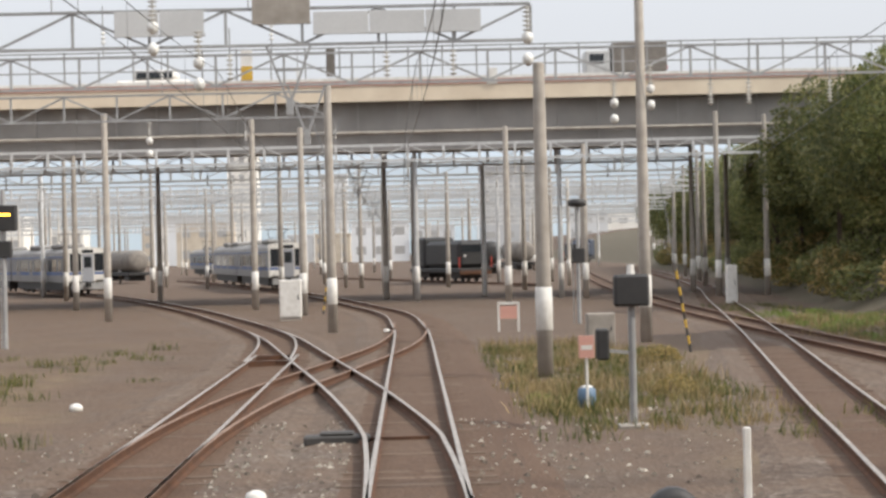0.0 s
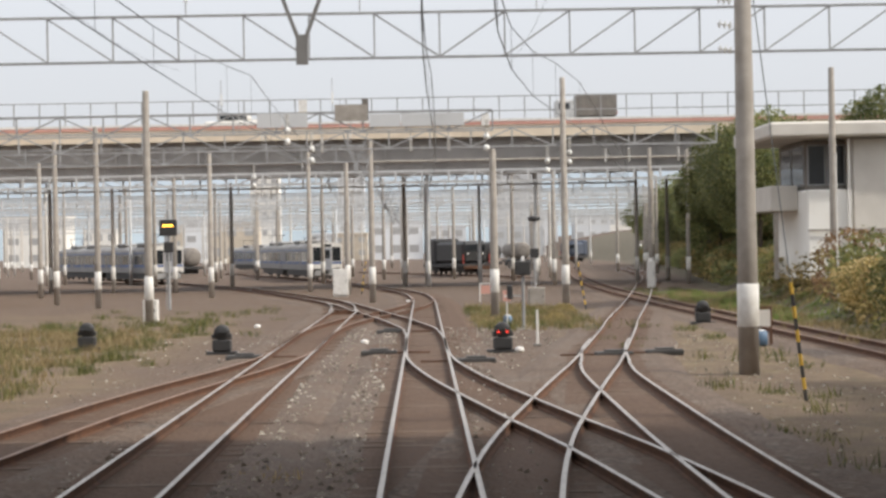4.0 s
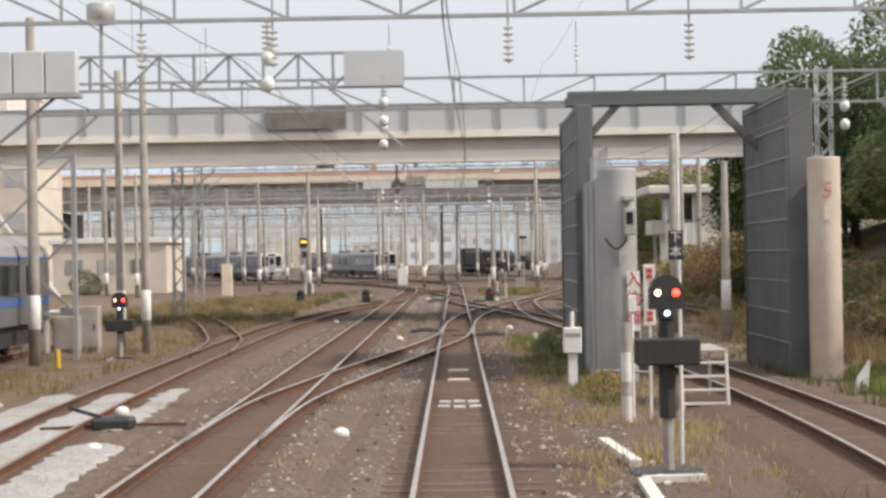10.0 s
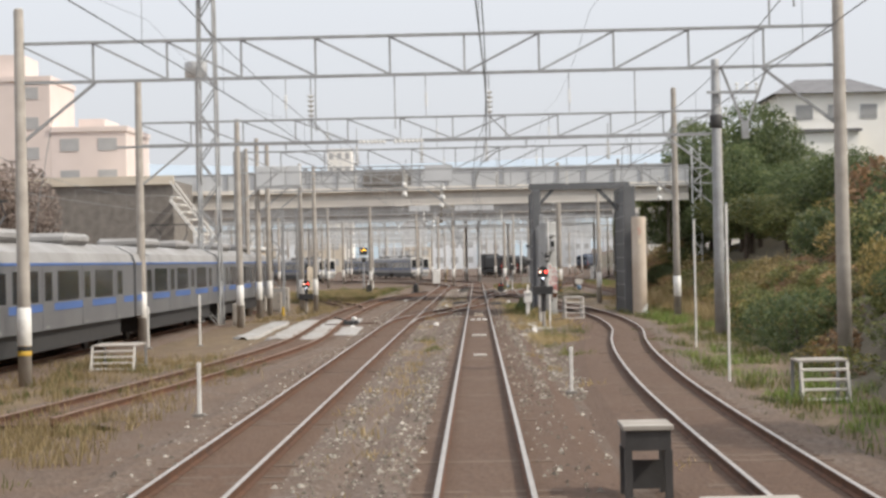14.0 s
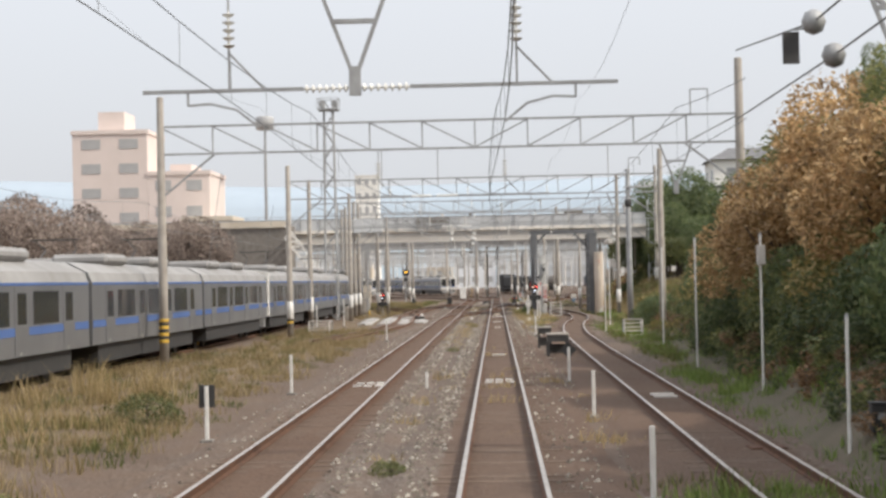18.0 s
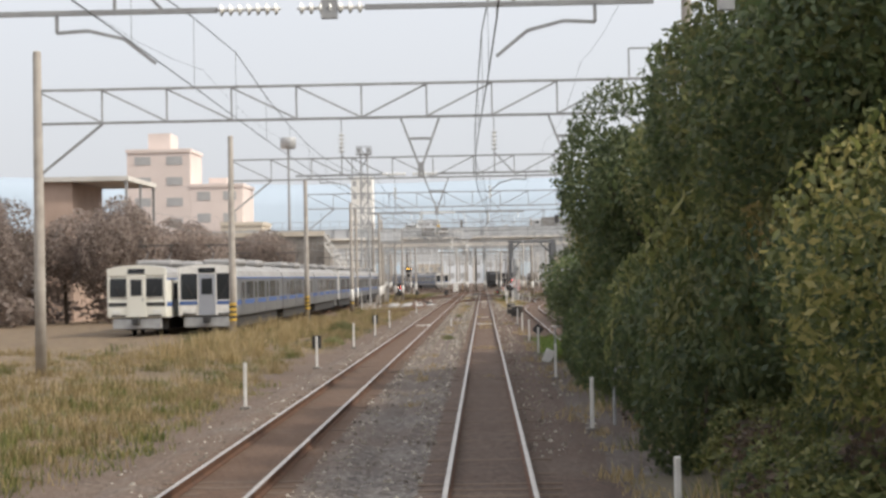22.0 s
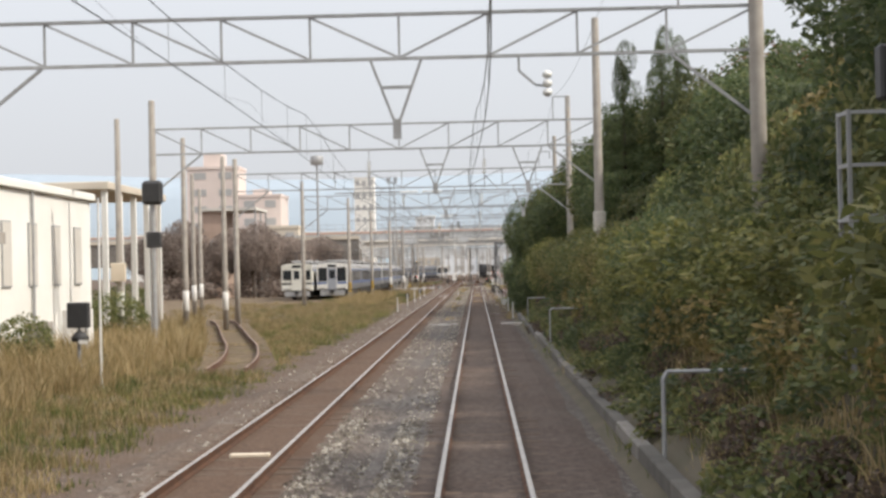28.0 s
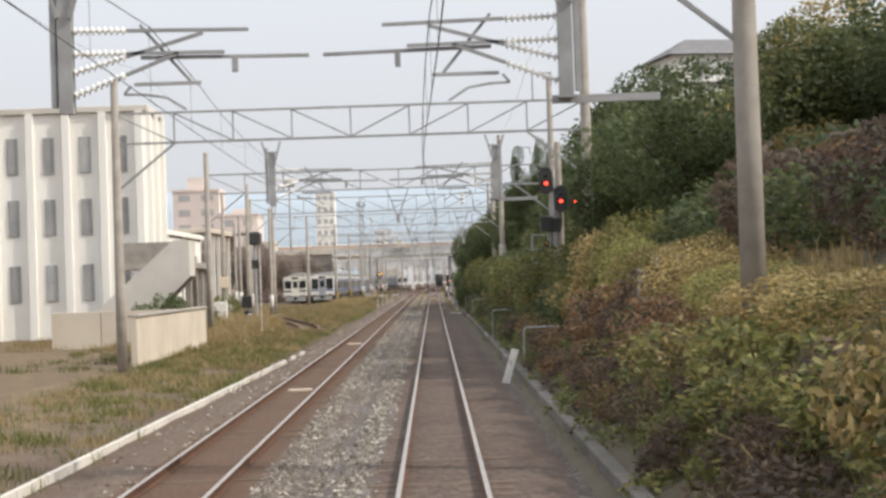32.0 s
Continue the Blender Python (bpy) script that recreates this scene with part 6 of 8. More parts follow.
work_table(2.25, -98.8, 0.85, 1.4, 0.86, "low dark table-like work platform beside the running track")
work_table(1.95, -92.2, 0.6, 0.8, 0.9, "small dark work platform beside the running track")
step_platform(6.7, -79, "low steel step platform in the grass with a handrail", 0.9, 0.9, 0.8)
step_platform(-10.4, -64, "low timber platform at the foot of a catenary pole", 1.2, 1.6, 0.7)
root = thing("equipment_box", "small white equipment box clamped to a thin post", "box", (6.05, -124.4, float(height(6.05, -124.4)) + 2.9))
part("case", abox(-0.1, 0.1, -0.15, -0.035, 0, 0.46, 0.02), CONCLIGHT, root)
part("clamp", abox(-0.05, 0.05, -0.05, 0.05, 0.2, 0.28), STEEL, root)


root = thing("cable_box", "low black cable box in the grass beside a thin post", "box", (5.66, -138, float(height(5.66, -138)) - 0.03))
part("case", abox(-0.14, 0.14, -0.12, 0.12, 0, 0.42, 0.015), BLACK, root)
part("lid", abox(-0.16, 0.16, -0.14, 0.14, 0.421, 0.46, 0.01), BLACK, root)
part("plate", abox(-0.06, 0.06, -0.126, -0.122, 0.2, 0.3), STEEL, root, "grey plate")


def cabinet(x, y, w, d, h, mat, lab):
    zb = float(height(x, y))
    root = thing("trackside_cabinet", lab, "cabinet", (x, y, zb), group="trackside cabinets")
    part("body", abox(-w / 2, w / 2, -d / 2, d / 2, 0.1, h, 0.02), mat, root)
    part("plinth", abox(-w / 2 + 0.03, w / 2 - 0.03, -d / 2 + 0.03, d / 2 - 0.03, -0.05, 0.1), CONC, root)
    part("door", abox(-w / 2 + 0.05, w / 2 - 0.05, -d / 2 - 0.012, -d / 2 - 0.002, 0.16, h - 0.06, 0.004), mat, root)
    part("handle", abox(w / 2 - 0.14, w / 2 - 0.1, -d / 2 - 0.03, -d / 2 - 0.013, h * 0.5, h * 0.62), DARKSTEEL, root)


cabinet(-5.3, 106, 0.95, 0.6, 1.75, WHITE, "white metal trackside cabinet beside the junction")
cabinet(5.4, 80, 0.8, 0.5, 1.0, CONC, "low grey trackside cabinet in the grass")
cabinet(-13.4, -238, 0.9, 0.6, 1.6, WHITE, "white metal trackside cabinet in dry grass")
cabinet(-14.2, -240, 0.8, 0.6, 1.3, CONC, "grey metal trackside cabinet in dry grass")
cabinet(-11.6, -31, 0.55, 0.45, 1.1, CONC, "grey trackside cabinet beside a pole")
cabinet(-12.3, -8, 1.2, 0.6, 1.5, CONC, "grey trackside cabinet beside poles")
cabinet(-17.9, 68, 0.5, 0.4, 2.6, CREAM, "tall cream trackside cabinet")
cabinet(-17.2, 65, 0.5, 0.4, 2.6, CREAM, "tall cream trackside cabinet")
cabinet(-11.5, 69.5, 0.6, 0.5, 1.0, WHITE, "white metal trackside cabinet beside the track")
cabinet(15.2, 111.5, 0.5, 0.4, 1.9, WHITE, "white trackside cabinet on the bank")


def guy_guard(x, y, lean, h=2.2):
    """A slanting stay wire with a yellow and black guard."""
    zb = float(height(x, y))
    root = thing("stay_wire", "slanting stay wire in a yellow and black striped guard", "stay wire", (x, y, zb), group="stay wires")
    n = 10
    for i in range(n):
        a, b = i / n, (i + 1) / n
        part("stripe", atube((lean * a, 0, h * a), (lean * b, 0, h * b), 0.035), YELLOW if i % 2 else BLACK, root)
    part("wire", atube((lean, 0, h), (lean * 3.6, 0, h * 3.6), 0.012, n=5), WIRE, root)


for x, y, l in ((7.5, 77, -0.35), (7.0, 29.5, -0.25), (-15.4, -57, 0.4), (-13.6, -25, 0.4), (-4.2, 112, 0.3), (-13.5, -88, 0.35)):
    guy_guard(x, y, l)


def pipe_rail(y, w=1.2):
    x = 2.45
    zb = float(height(x + 0.4, y))
    root = thing("pipe_railing", "bent grey steel pipe railing at the foot of the bank", "railing", (x, y, zb), group="pipe railings")
    for k, dy in enumerate((0, 0.16)):
        bm = bmesh.new()
        pts = [(0, dy, -0.2), (0, dy, 1.02), (0.06, dy, 1.12), (w, dy, 1.12), (w + 0.06, dy, 1.02), (w + 0.06, dy, 0.3)]
        for a, b in zip(pts, pts[1:]):
            tube(bm, a, b, 0.023, n=8)
        part("pipe", bm, STEEL, root)


for y in (-157, -184, -210.6, -236, -271.5, -296.6):
    pipe_rail(y)
# the back of a shunting signal, a small notice and a bucket in the grass
root = thing("shunting_signal", "black box-shaped signal on a grey post, seen from behind", "signal", (3.5, 58.5, -0.22))
part("post", atube((0, 0, -0.05), (0, 0, 1.95), 0.06, n=10), STEEL, root)
part("signal_head", abox(-0.28, 0.28, -0.16, 0.14, 1.95, 2.46, 0.04), BLACK, root, "black signal case")
part("cap", atube((0, 0, 2.46), (0, 0, 2.62), 0.07, 0.05, 10), WHITE, root, "white cap")
stick("arm", (-0.45, 0, 1.25), (0, 0, 1.2), 0.05, STEEL, root)
part("lamp_box", abox(-0.58, -0.38, -0.14, 0.14, 1.1, 1.6, 0.03), BLACK, root, "black lamp box")
part("base_plate", abox(-0.25, 0.25, -0.2, 0.2, -0.05, 0.06, 0.02), CONC, root)
root = thing("warning_board", "small red and white board on a thin post", "sign", (3.05, 61.3, -0.22))
part("post", atube((0, 0, -0.05), (0, 0, 1.0), 0.025), WHITE, root)
b = part("board", abox(-0.14, 0.14, -0.045, -0.028, 0.95, 1.35, 0.005), PINK, root, "red board")
part("writing", abox(-0.1, 0.1, -0.049, -0.046, 1.1, 1.18), WHITE, b, "white bar of writing")
root = thing("blue_drum", "small faded blue plastic drum in the grass", "drum", (3.1, 61.9, -0.2))
part("body", smooth(lathe([(0.12, 0), (0.16, 0.03), (0.17, 0.18), (0.16, 0.33), (0.12, 0.36)], 14)), material("faded_blue_plastic", (0.11, 0.18, 0.27), (0.08, 0.13, 0.2), 0.5, 0, 3, 20, 0.03), root)
part("lid", smooth(lathe([(0.11, 0.361), (0.11, 0.385), (0.05, 0.4)], 14)), WHITE, root)
root = thing("board_rack", "low rust-brown frame holding a pale board beside a pole", "frame", (9.45, 46.6, -0.22))
for x in (-0.38, 0.05, 0.42):
    stick("upright", (x, 0, -0.05), (x, 0, 1.1), 0.07, RUST, root)
stick("top_bar", (-0.4, 0, 1.08), (0.45, 0, 1.08), 0.06, RUST, root)
part("board", abox(-0.3, 0.4, -0.07, -0.04, 0.55, 1.02, 0.005), CONCLIGHT, root, "pale weathered board")
root = thing("blue_drum", "small faded blue plastic drum beside the board rack", "drum", (9.5, 46.2, -0.2))
part("body", smooth(lathe([(0.14, 0), (0.19, 0.03), (0.2, 0.2), (0.19, 0.38), (0.14, 0.42)], 14)), MATS["faded_blue_plastic"], root)
part("lid", smooth(lathe([(0.13, 0.421), (0.13, 0.445), (0.06, 0.46)], 14)), WHITE, root)
for cx, cy in ((0, -31), (0, -116), (-3.62, -116.5)):
    for dx, dy in ((-0.3, -0.5), (0, -0.62), (0.3, -0.5), (-0.28, 0.5), (0, 0.55), (0.27, 0.5)):
        root = thing("marker_bar", "short white painted bar between the rails", "marker", (cx + dx, cy + dy, -0.15), 12 * (dx > 0) - 8 * (dx < 0), group="marker bars")
        part("bar", abox(-0.11, 0.11, -0.025, 0.025, 0, 0.05, 0.008), WHITE, root)
root = thing("kerb_line", "weedy pale concrete kerb beside the wash plant", "kerb", (0, 0, 0), kind="structure")
for k in range(6):
    a, b = k / 6, (k + 1) / 6 - 0.01
    part("kerb_stone", abeam((2.8 - 0.4 * a, -2.0 - 11.5 * a, -0.17), (2.8 - 0.4 * b, -2.0 - 11.5 * b, -0.17), 0.14, 0.12), CONC, root)
root = thing("white_gate", "low white pipe frame beside the junction", "frame", (3.4, 91, -0.22))
for s in (-0.35, 0.35):
    stick("upright", (s, 0, -0.05), (s, 0, 1.0), 0.07, WHITE, root)
stick("top_bar", (-0.38, 0, 1.0), (0.38, 0, 1.0), 0.08, WHITE, root)
part("plate", abox(-0.3, 0.3, -0.03, -0.01, 0.45, 0.9), PINK, root, "faded pink plate")
# steel frame, switchgear and small posts among the poles left of the siding
root = thing("braced_frame", "grey steel frame with crossed braces among the poles", "frame", (0, -12.4, -0.22))
for x in (-14.0, -11.5):
    stick("upright", (x, 0, -0.05), (x, 0, 6.2), 0.14, STEEL, root)
for z in (1.4, 3.8, 6.1):
    stick("crossbar", (-14.0, 0, z), (-11.5, 0, z), 0.09, STEEL, root)
for a, b in (((-13.95, 1.45), (-11.55, 3.75)), ((-13.95, 3.75), (-11.55, 1.45)), ((-13.95, 3.85), (-11.55, 6.05)), ((-13.95, 6.05), (-11.55, 3.85))):
    stick("brace", (a[0], -0.06, a[1]), (b[0], -0.06, b[1]), 0.07, STEEL, root)
root = thing("switchgear_box", "long grey switchgear box carried on a gantry beam", "box", (0, -20.3, 6.9))
for k in range(3):
    part("case", abox(-12.0 + k * 0.82, -12.0 + k * 0.82 + 0.78, -0.2, 0.2, 0.12, 1.2, 0.02), PANEL, root)
part("tray", abox(-12.05, -9.5, -0.24, 0.24, 0, 0.116), STEEL, root)
root = thing("yellow_post", "short yellow marker post beside the siding", "post", (-11.1, -16.5, -0.25))
part("post", atube((0, 0, -0.05), (0, 0, 0.5), 0.09, 0.08, 12), YELLOW, root)
part("cap", smooth(lathe([(0.08, 0.5), (0.06, 0.54), (0.01, 0.56)], 12)), YELLOW, root)
for x, y, h in ((-13.2, -10.5, 1.5), (-12.4, -9.6, 1.2), (-15.2, -3.5, 1.6)):
    cabinet(x, y, 0.8, 0.5, h, CONC, "grey switch cabinet standing among the poles")
root = thing("derailer", "dark iron point lever and rods lying in gravel", "point machine", (-5.9, -34.6, -0.16))
part("case", abox(-0.35, 0.35, -0.25, 0.25, 0, 0.22, 0.05), BLACK, root)
part("lever", abeam((-0.2, 0, 0.22), (-0.75, -0.1, 0.4), 0.06), BLACK, root)
part("weight", smooth(moved(lathe([(0.05, -0.1), (0.12, -0.05), (0.12, 0.05), (0.05, 0.1)], 12), Matrix.Translation((0.15, 0, 0.3)))), WHITE, root, "white counterweight")
for s in (-1, 1):
    part("rod", abeam((s * 0.3, s * 0.1, 0.08), (s * 1.2, s * 0.25, 0.06), 0.05), RUST, root)
# retaining kerb and slab at the foot of the bank
DRAIN = material("stained_drain_concrete", (0.15, 0.135, 0.115), (0.09, 0.08, 0.068), 0.95, 0, 1.5, 30, 0.25, 0.2)
root = thing("drain_wall", "low weathered concrete drain wall along the track", "wall", (0, 0, 0), kind="structure")
for k in range(58):
    y0 = -430 + k * 4
    part("wall_section", abox(2.22, 2.44, y0, y0 + 3.98, -0.35, 0.1 + random.uniform(-0.02, 0.02), 0.02), DRAIN if k % 5 else CONCDARK, root)
root = thing("white_slab", "white board with worn markings leaning at the drain wall", "board", (2.0, -160, -0.2))
part("board", moved(abox(-0.16, 0.16, -0.03, 0.03, 0, 0.45, 0.01), Matrix.Rotation(radians(24), 4, 'Y')), WHITE, root)
for k in range(2):
    root = thing("track_plate", "pale plate lying between the siding rails", "plate", (3.9, -123.4 + k * 0.8, -0.16), group="track plates")
    part("plate", abox(-0.28, 0.28, -0.1, 0.1, 0, 0.06, 0.01), CONCLIGHT, root)
root = thing("rusty_plate", "rusty orange steel plate between the siding rails", "plate", (4.35, -135.5, -0.16))
part("plate", abox(-0.3, 0.3, -0.3, 0.3, 0, 0.04, 0.01), RUST, root)
root = thing("white_slab", "white board leaning at the foot of the bank", "board", (1.83, -298.4, -0.2))
part("board", moved(abox(-0.1, 0.1, -0.03, 0.03, 0, 0.95, 0.01), Matrix.Rotation(radians(17), 4, 'Y')), WHITE, root)
part("mark", abox(0.13, 0.15, -0.036, -0.031, 0.5, 0.62), BLACK, root, "short black mark")
for x in (4.6, 5.0, 5.5):
    root = thing("fence_post", "short weathered concrete fence post among the bushes", "post", (x, -306, float(height(x, -306))), group="bank fence posts")
    part("post", abox(-0.06, 0.06, -0.06, 0.06, -0.3, 1.0, 0.02), CONC, root)
root = thing("edge_kerb", "pale concrete kerb line beside the second track", "kerb", (0, 0, 0), kind="structure")
for k in range(26):
    if k not in (22, 24):
        y0 = -322 + k * 1.8
        part("kerb_stone", abeam((-5.4 + (y0 + 276) * 0.014, y0, -0.16), (-5.4 + (y0 + 277.75) * 0.014, y0 + 1.75, -0.16), 0.09, 0.16), CONCLIGHT, root)
# small planks and plates between rails
for x, y, w, m in ((-3.62, -268.2, 0.62, CREAM), (-3.62, -299.5, 0.62, CREAM), (0, -24.8, 0.5, CREAM), (0, -21.6, 0.5, CREAM), (0, -48.5, 0.55, CONCLIGHT), (0, -99.5, 0.5, CONCLIGHT), (0, -62, 0.4, CONCLIGHT)):
    root = thing("track_plate", "pale plate fixed between the rails", "plate", (x, y, -0.15), group="track plates")
    part("plate", abox(-w / 2, w / 2, -0.09, 0.09, 0, 0.06, 0.01), m, root)
PALEGRAVEL = stones("pale_gravel", [(0.16, 0.15, 0.14), (0.27, 0.26, 0.245), (0.37, 0.36, 0.345), (0.52, 0.51, 0.49)], 18, dirt=(0.33, 0.32, 0.3))


def gravel_patch(left, right, y0, y1, seed, z=-0.125):
    """A thin spread of pale gravel with a ragged edge, laid along the slanting siding."""
    r = random.Random(seed)
    n = 34
    bm = bmesh.new()
    rows = []
    for i in range(n + 1):
        y = y0 + (y1 - y0) * i / n
        mid = -7.1 + (y + 30) / -21 * 0.7
        c, w = mid + (left + right) / 2, (right - left) / 2 * (0.4 if i in (0, n) else 1.0)
        a, b = c - w + r.uniform(-0.1, 0.1), c + w + r.uniform(-0.1, 0.1)
        rows.append([bm.verts.new((x, y, z + dz)) for x, dz in ((a, -0.1), (a + 0.1, 0), (c, r.uniform(0, 0.02)), (b - 0.1, 0), (b, -0.1))])
    for p, q in zip(rows, rows[1:]):
        for k in range(4):
            bm.faces.new((p[k], p[k + 1], q[k + 1], q[k]))
    tagged(part("gravel_patch", bm, PALEGRAVEL), "pale grey gravel spread over the siding", "gravel", kind="stuff")


for k, (x0, x1, y0, y1) in enumerate(((-0.46, 0.46, -49, -27), (-1.75, -0.72, -48, -27), (0.72, 1.7, -46, -37), (0.72, 1.4, -35, -26), (-3.2, -2.2, -46, -28))):
    gravel_patch(x0, x1, y0, y1, k)
root = thing("cable_trough", "white concrete cable trough laid round the signal foot", "trough", (0, 0, -0.21))
for a, b in (((2.2, -37.3), (2.4, -40.2)), ((2.3, -41.9), (3.1, -41.8)), ((2.3, -42.0), (2.16, -47.6)), ((2.1, -47.8), (1.55, -48.2))):
    part("trough_section", abeam((*a, 0.03), (*b, 0.03), 0.16, 0.1), CONCLIGHT, root)
for k in range(2):
    root = thing("concrete_cover", "flat pale concrete cable cover beside the track", "cover", ((-1.8, 1.9)[k], -207.5, -0.2))
    part("slab", abox(-0.75, 0.75, -0.35, 0.35, -0.05, 0.08, 0.01), CONCLIGHT, root)
# point machines beside the turnouts
for x, y in ((1.25, 41), (-1.3, 45), (4.9, 42.5), (-4.9, 44), (1.2, -3), (-1.25, 1), (6.3, 43), (-1.2, 57)):
    root = thing("point_machine", "dark iron point machine with rods beside the turnout", "point machine", (x, y, -0.2), group="point machines")
    part("case", abox(-0.5, 0.5, -0.18, 0.18, 0, 0.15, 0.03), DARKSTEEL, root)
    part("lid", abox(-0.26, 0.26, -0.15, 0.15, 0.154, 0.2, 0.02), DARKSTEEL, root)
    part("rod", abox(-1.4 if x > 0 else 0.5, -0.5 if x > 0 else 1.4, -0.03, 0.03, 0.05, 0.1), RUST, root)

# ---- masts and lights ----
tw = lattice_mast(-12.9, -31, 17.4, 1.0, "lighting_tower", "tall grey lattice lighting tower with a railed top", 0.7, 0.065)
part("platform", abox(-0.8, 0.8, -0.8, 0.8, 16.6, 16.7), STEEL, tw)
for s in (-1, 1):
    stick("guard_rail", (-0.8, s * 0.8, 17.5), (0.8, s * 0.8, 17.5), 0.05, STEEL, tw)
    stick("guard_rail", (s * 0.8, -0.8, 17.5), (s * 0.8, 0.8, 17.5), 0.05, STEEL, tw)
    for q in (-1, 1):
        stick("guard_post", (s * 0.8, q * 0.8, 16.7), (s * 0.8, q * 0.8, 17.5), 0.05, STEEL, tw)
        part("flood_lamp", abox(s * 0.5 - 0.2, s * 0.5 + 0.2, q * 0.6 - 0.15, q * 0.6 + 0.15, 16.9, 17.3, 0.03), STEEL, tw)
lattice_mast(15.8, 9, 10.6 - float(height(15.8, 9)), 0.6, label="slender pale blue-grey steel lattice mast", mat=PALESTEEL)
lattice_mast(-13.4, -17, 9.5, 0.5)
root = thing("pole_box", "pale metal box strapped to a grey pole", "box", (-14.6, -225.5, 2.5))
part("case", abox(-0.3, 0.3, -0.4, -0.18, 0, 0.75, 0.02), CREAM, root)
part("strap", abox(-0.19, 0.19, -0.19, -0.16, 0.3, 0.36), STEEL, root)
root = thing("high_mast", "very tall steel mast with a drum of lamps", "mast", (-39, 125, -0.3))
part("shaft", atube((0, 0, 0), (0, 0, 30), 0.35, 0.2, 12), STEEL, root)
part("lamp_drum", smooth(lathe([(1.2, 29.5), (1.6, 29.7), (1.6, 31.6), (1.4, 31.8)], 16)), STEEL, root, "grey drum of lamps")
for x, y, h in ((7.95, -1.5, 7.3), (8.8, -8, 6.0), (-10.8, -9, 9.2), (-9.9, -9.5, 9.0), (-12.9, -17.7, 9.6), (-13.6, -14, 9.6), (15.0, 20, 6), (-14.6, -225.5, 9.2), (-13.9, -214, 9.4), (-13.2, -206, 9.2), (-17.5, -190, 9.0), (-20, -172, 9.0)):
    pole(x, y, h, 0.15)

# ---- overhead wires ----


def wires(label, line, zc=5.1, zm=6.15, reach=32):
    """A contact wire under a sagging messenger wire with droppers."""
    root = thing("overhead_wire", label, "overhead wire", (0, 0, 0), group="overhead wires")
    pts = spline(line, 4.0)
    c, m, d = bmesh.new(), bmesh.new(), bmesh.new()

    def at(i):
        p = pts[i]
        s = ((p.y + 289) / reach) % 1.0
        zig = 0.18 * math.sin(math.pi * (p.y + 289) / reach)
        return (p.x + zig, p.y, zc), (p.x + zig, p.y, zm - 0.55 * 4 * s * (1 - s))
    for i in range(len(pts) - 1):
        a, b = at(i), at(i + 1)
        tube(c, a[0], b[0], 0.008, n=4, caps=False)
        tube(m, a[1], b[1], 0.008, n=4, caps=False)
        tube(d, a[0], a[1], 0.004, n=3, caps=False)
    part("contact_wire", c, WIRE, root)
    part("messenger_wire", m, WIRE, root)
    tagged(part("dropper_wire", d, WIRE, root, "thin dropper wires"), kind="stuff")


wires("thin overhead contact and messenger wires above the running track", [(0, -380), (0, -100), (0, 84), (-2.5, 118), (-13, 172)])
wires("thin overhead contact and messenger wires above the second track", [(-3.62, -380), (-3.62, -100), (-3.62, 70), (-7.75, 103), (-20, 148)])
wires("thin overhead wires above the slanting track", [(0.2, 0), (1.35, 21), (4.2, 39), (10.8, 84), (20, 150)])
wires("thin overhead wires above the stabling track", [(-13.9, -150), (-13.9, -50), (-12.5, 20), (-12, 100)])


wires("thin overhead wires above the wash siding", [(4.3, 2), (5.5, -18), (6.0, -33), (5.75, -46), (4.9, -57), (4.05, -67), (3.72, -80), (3.72, -137.5)])
root = thing("wire_anchor", "anchored siding wire ends with round grey weights and dark plate", "anchor", (0, 0, 0))
for a, b, c in (((3.72, -137.5, 6.15), (3.3, -146, 5.3), (6.0, -167.4, 7.6)), ((3.72, -137.5, 5.1), (3.5, -146, 4.95), (6.0, -167.4, 6.9))):
    part("strand", atube(a, b, 0.012, n=5), WIRE, root)
    part("stay", atube(b, c, 0.012, n=5), WIRE, root)
    part("ball", smooth(moved(lathe([(0.02, -0.13), (0.09, -0.1), (0.13, 0), (0.09, 0.1), (0.02, 0.13)], 14), Matrix.Translation(b))), STEEL, root, "round grey weight")
part("plate", moved(abox(-0.085, 0.085, -0.01, 0.01, -0.33, 0), Matrix.Translation((3.06, -146, 5.2))), DARKSTEEL, root, "dark rectangular plate")
part("plate_hanger", abeam((3.06, -146, 5.22), (3.3, -146, 5.24), 0.02), STEEL, root)


def feeder(x, z, y0, y1, sag, lab):
    root = thing("feeder_wire", lab, "wire", (0, 0, 0), group="feeder wires")
    bm = bmesh.new()
    span = 32.0
    y = y0
    while y < y1:
        for k in range(6):
            a, b = k / 6, (k + 1) / 6
            tube(bm, (x, y + span * a, z - sag * 4 * a * (1 - a)), (x, y + span * b, z - sag * 4 * b * (1 - b)), 0.006, n=4, caps=False)
        y += span
    part("strand", bm, WIRE, root)


for x, z in ((-9.2, 9.7), (3.3, 9.7)):
    feeder(x, z, -385, 60, 0.6, "thin sagging feeder wire on the gantries")


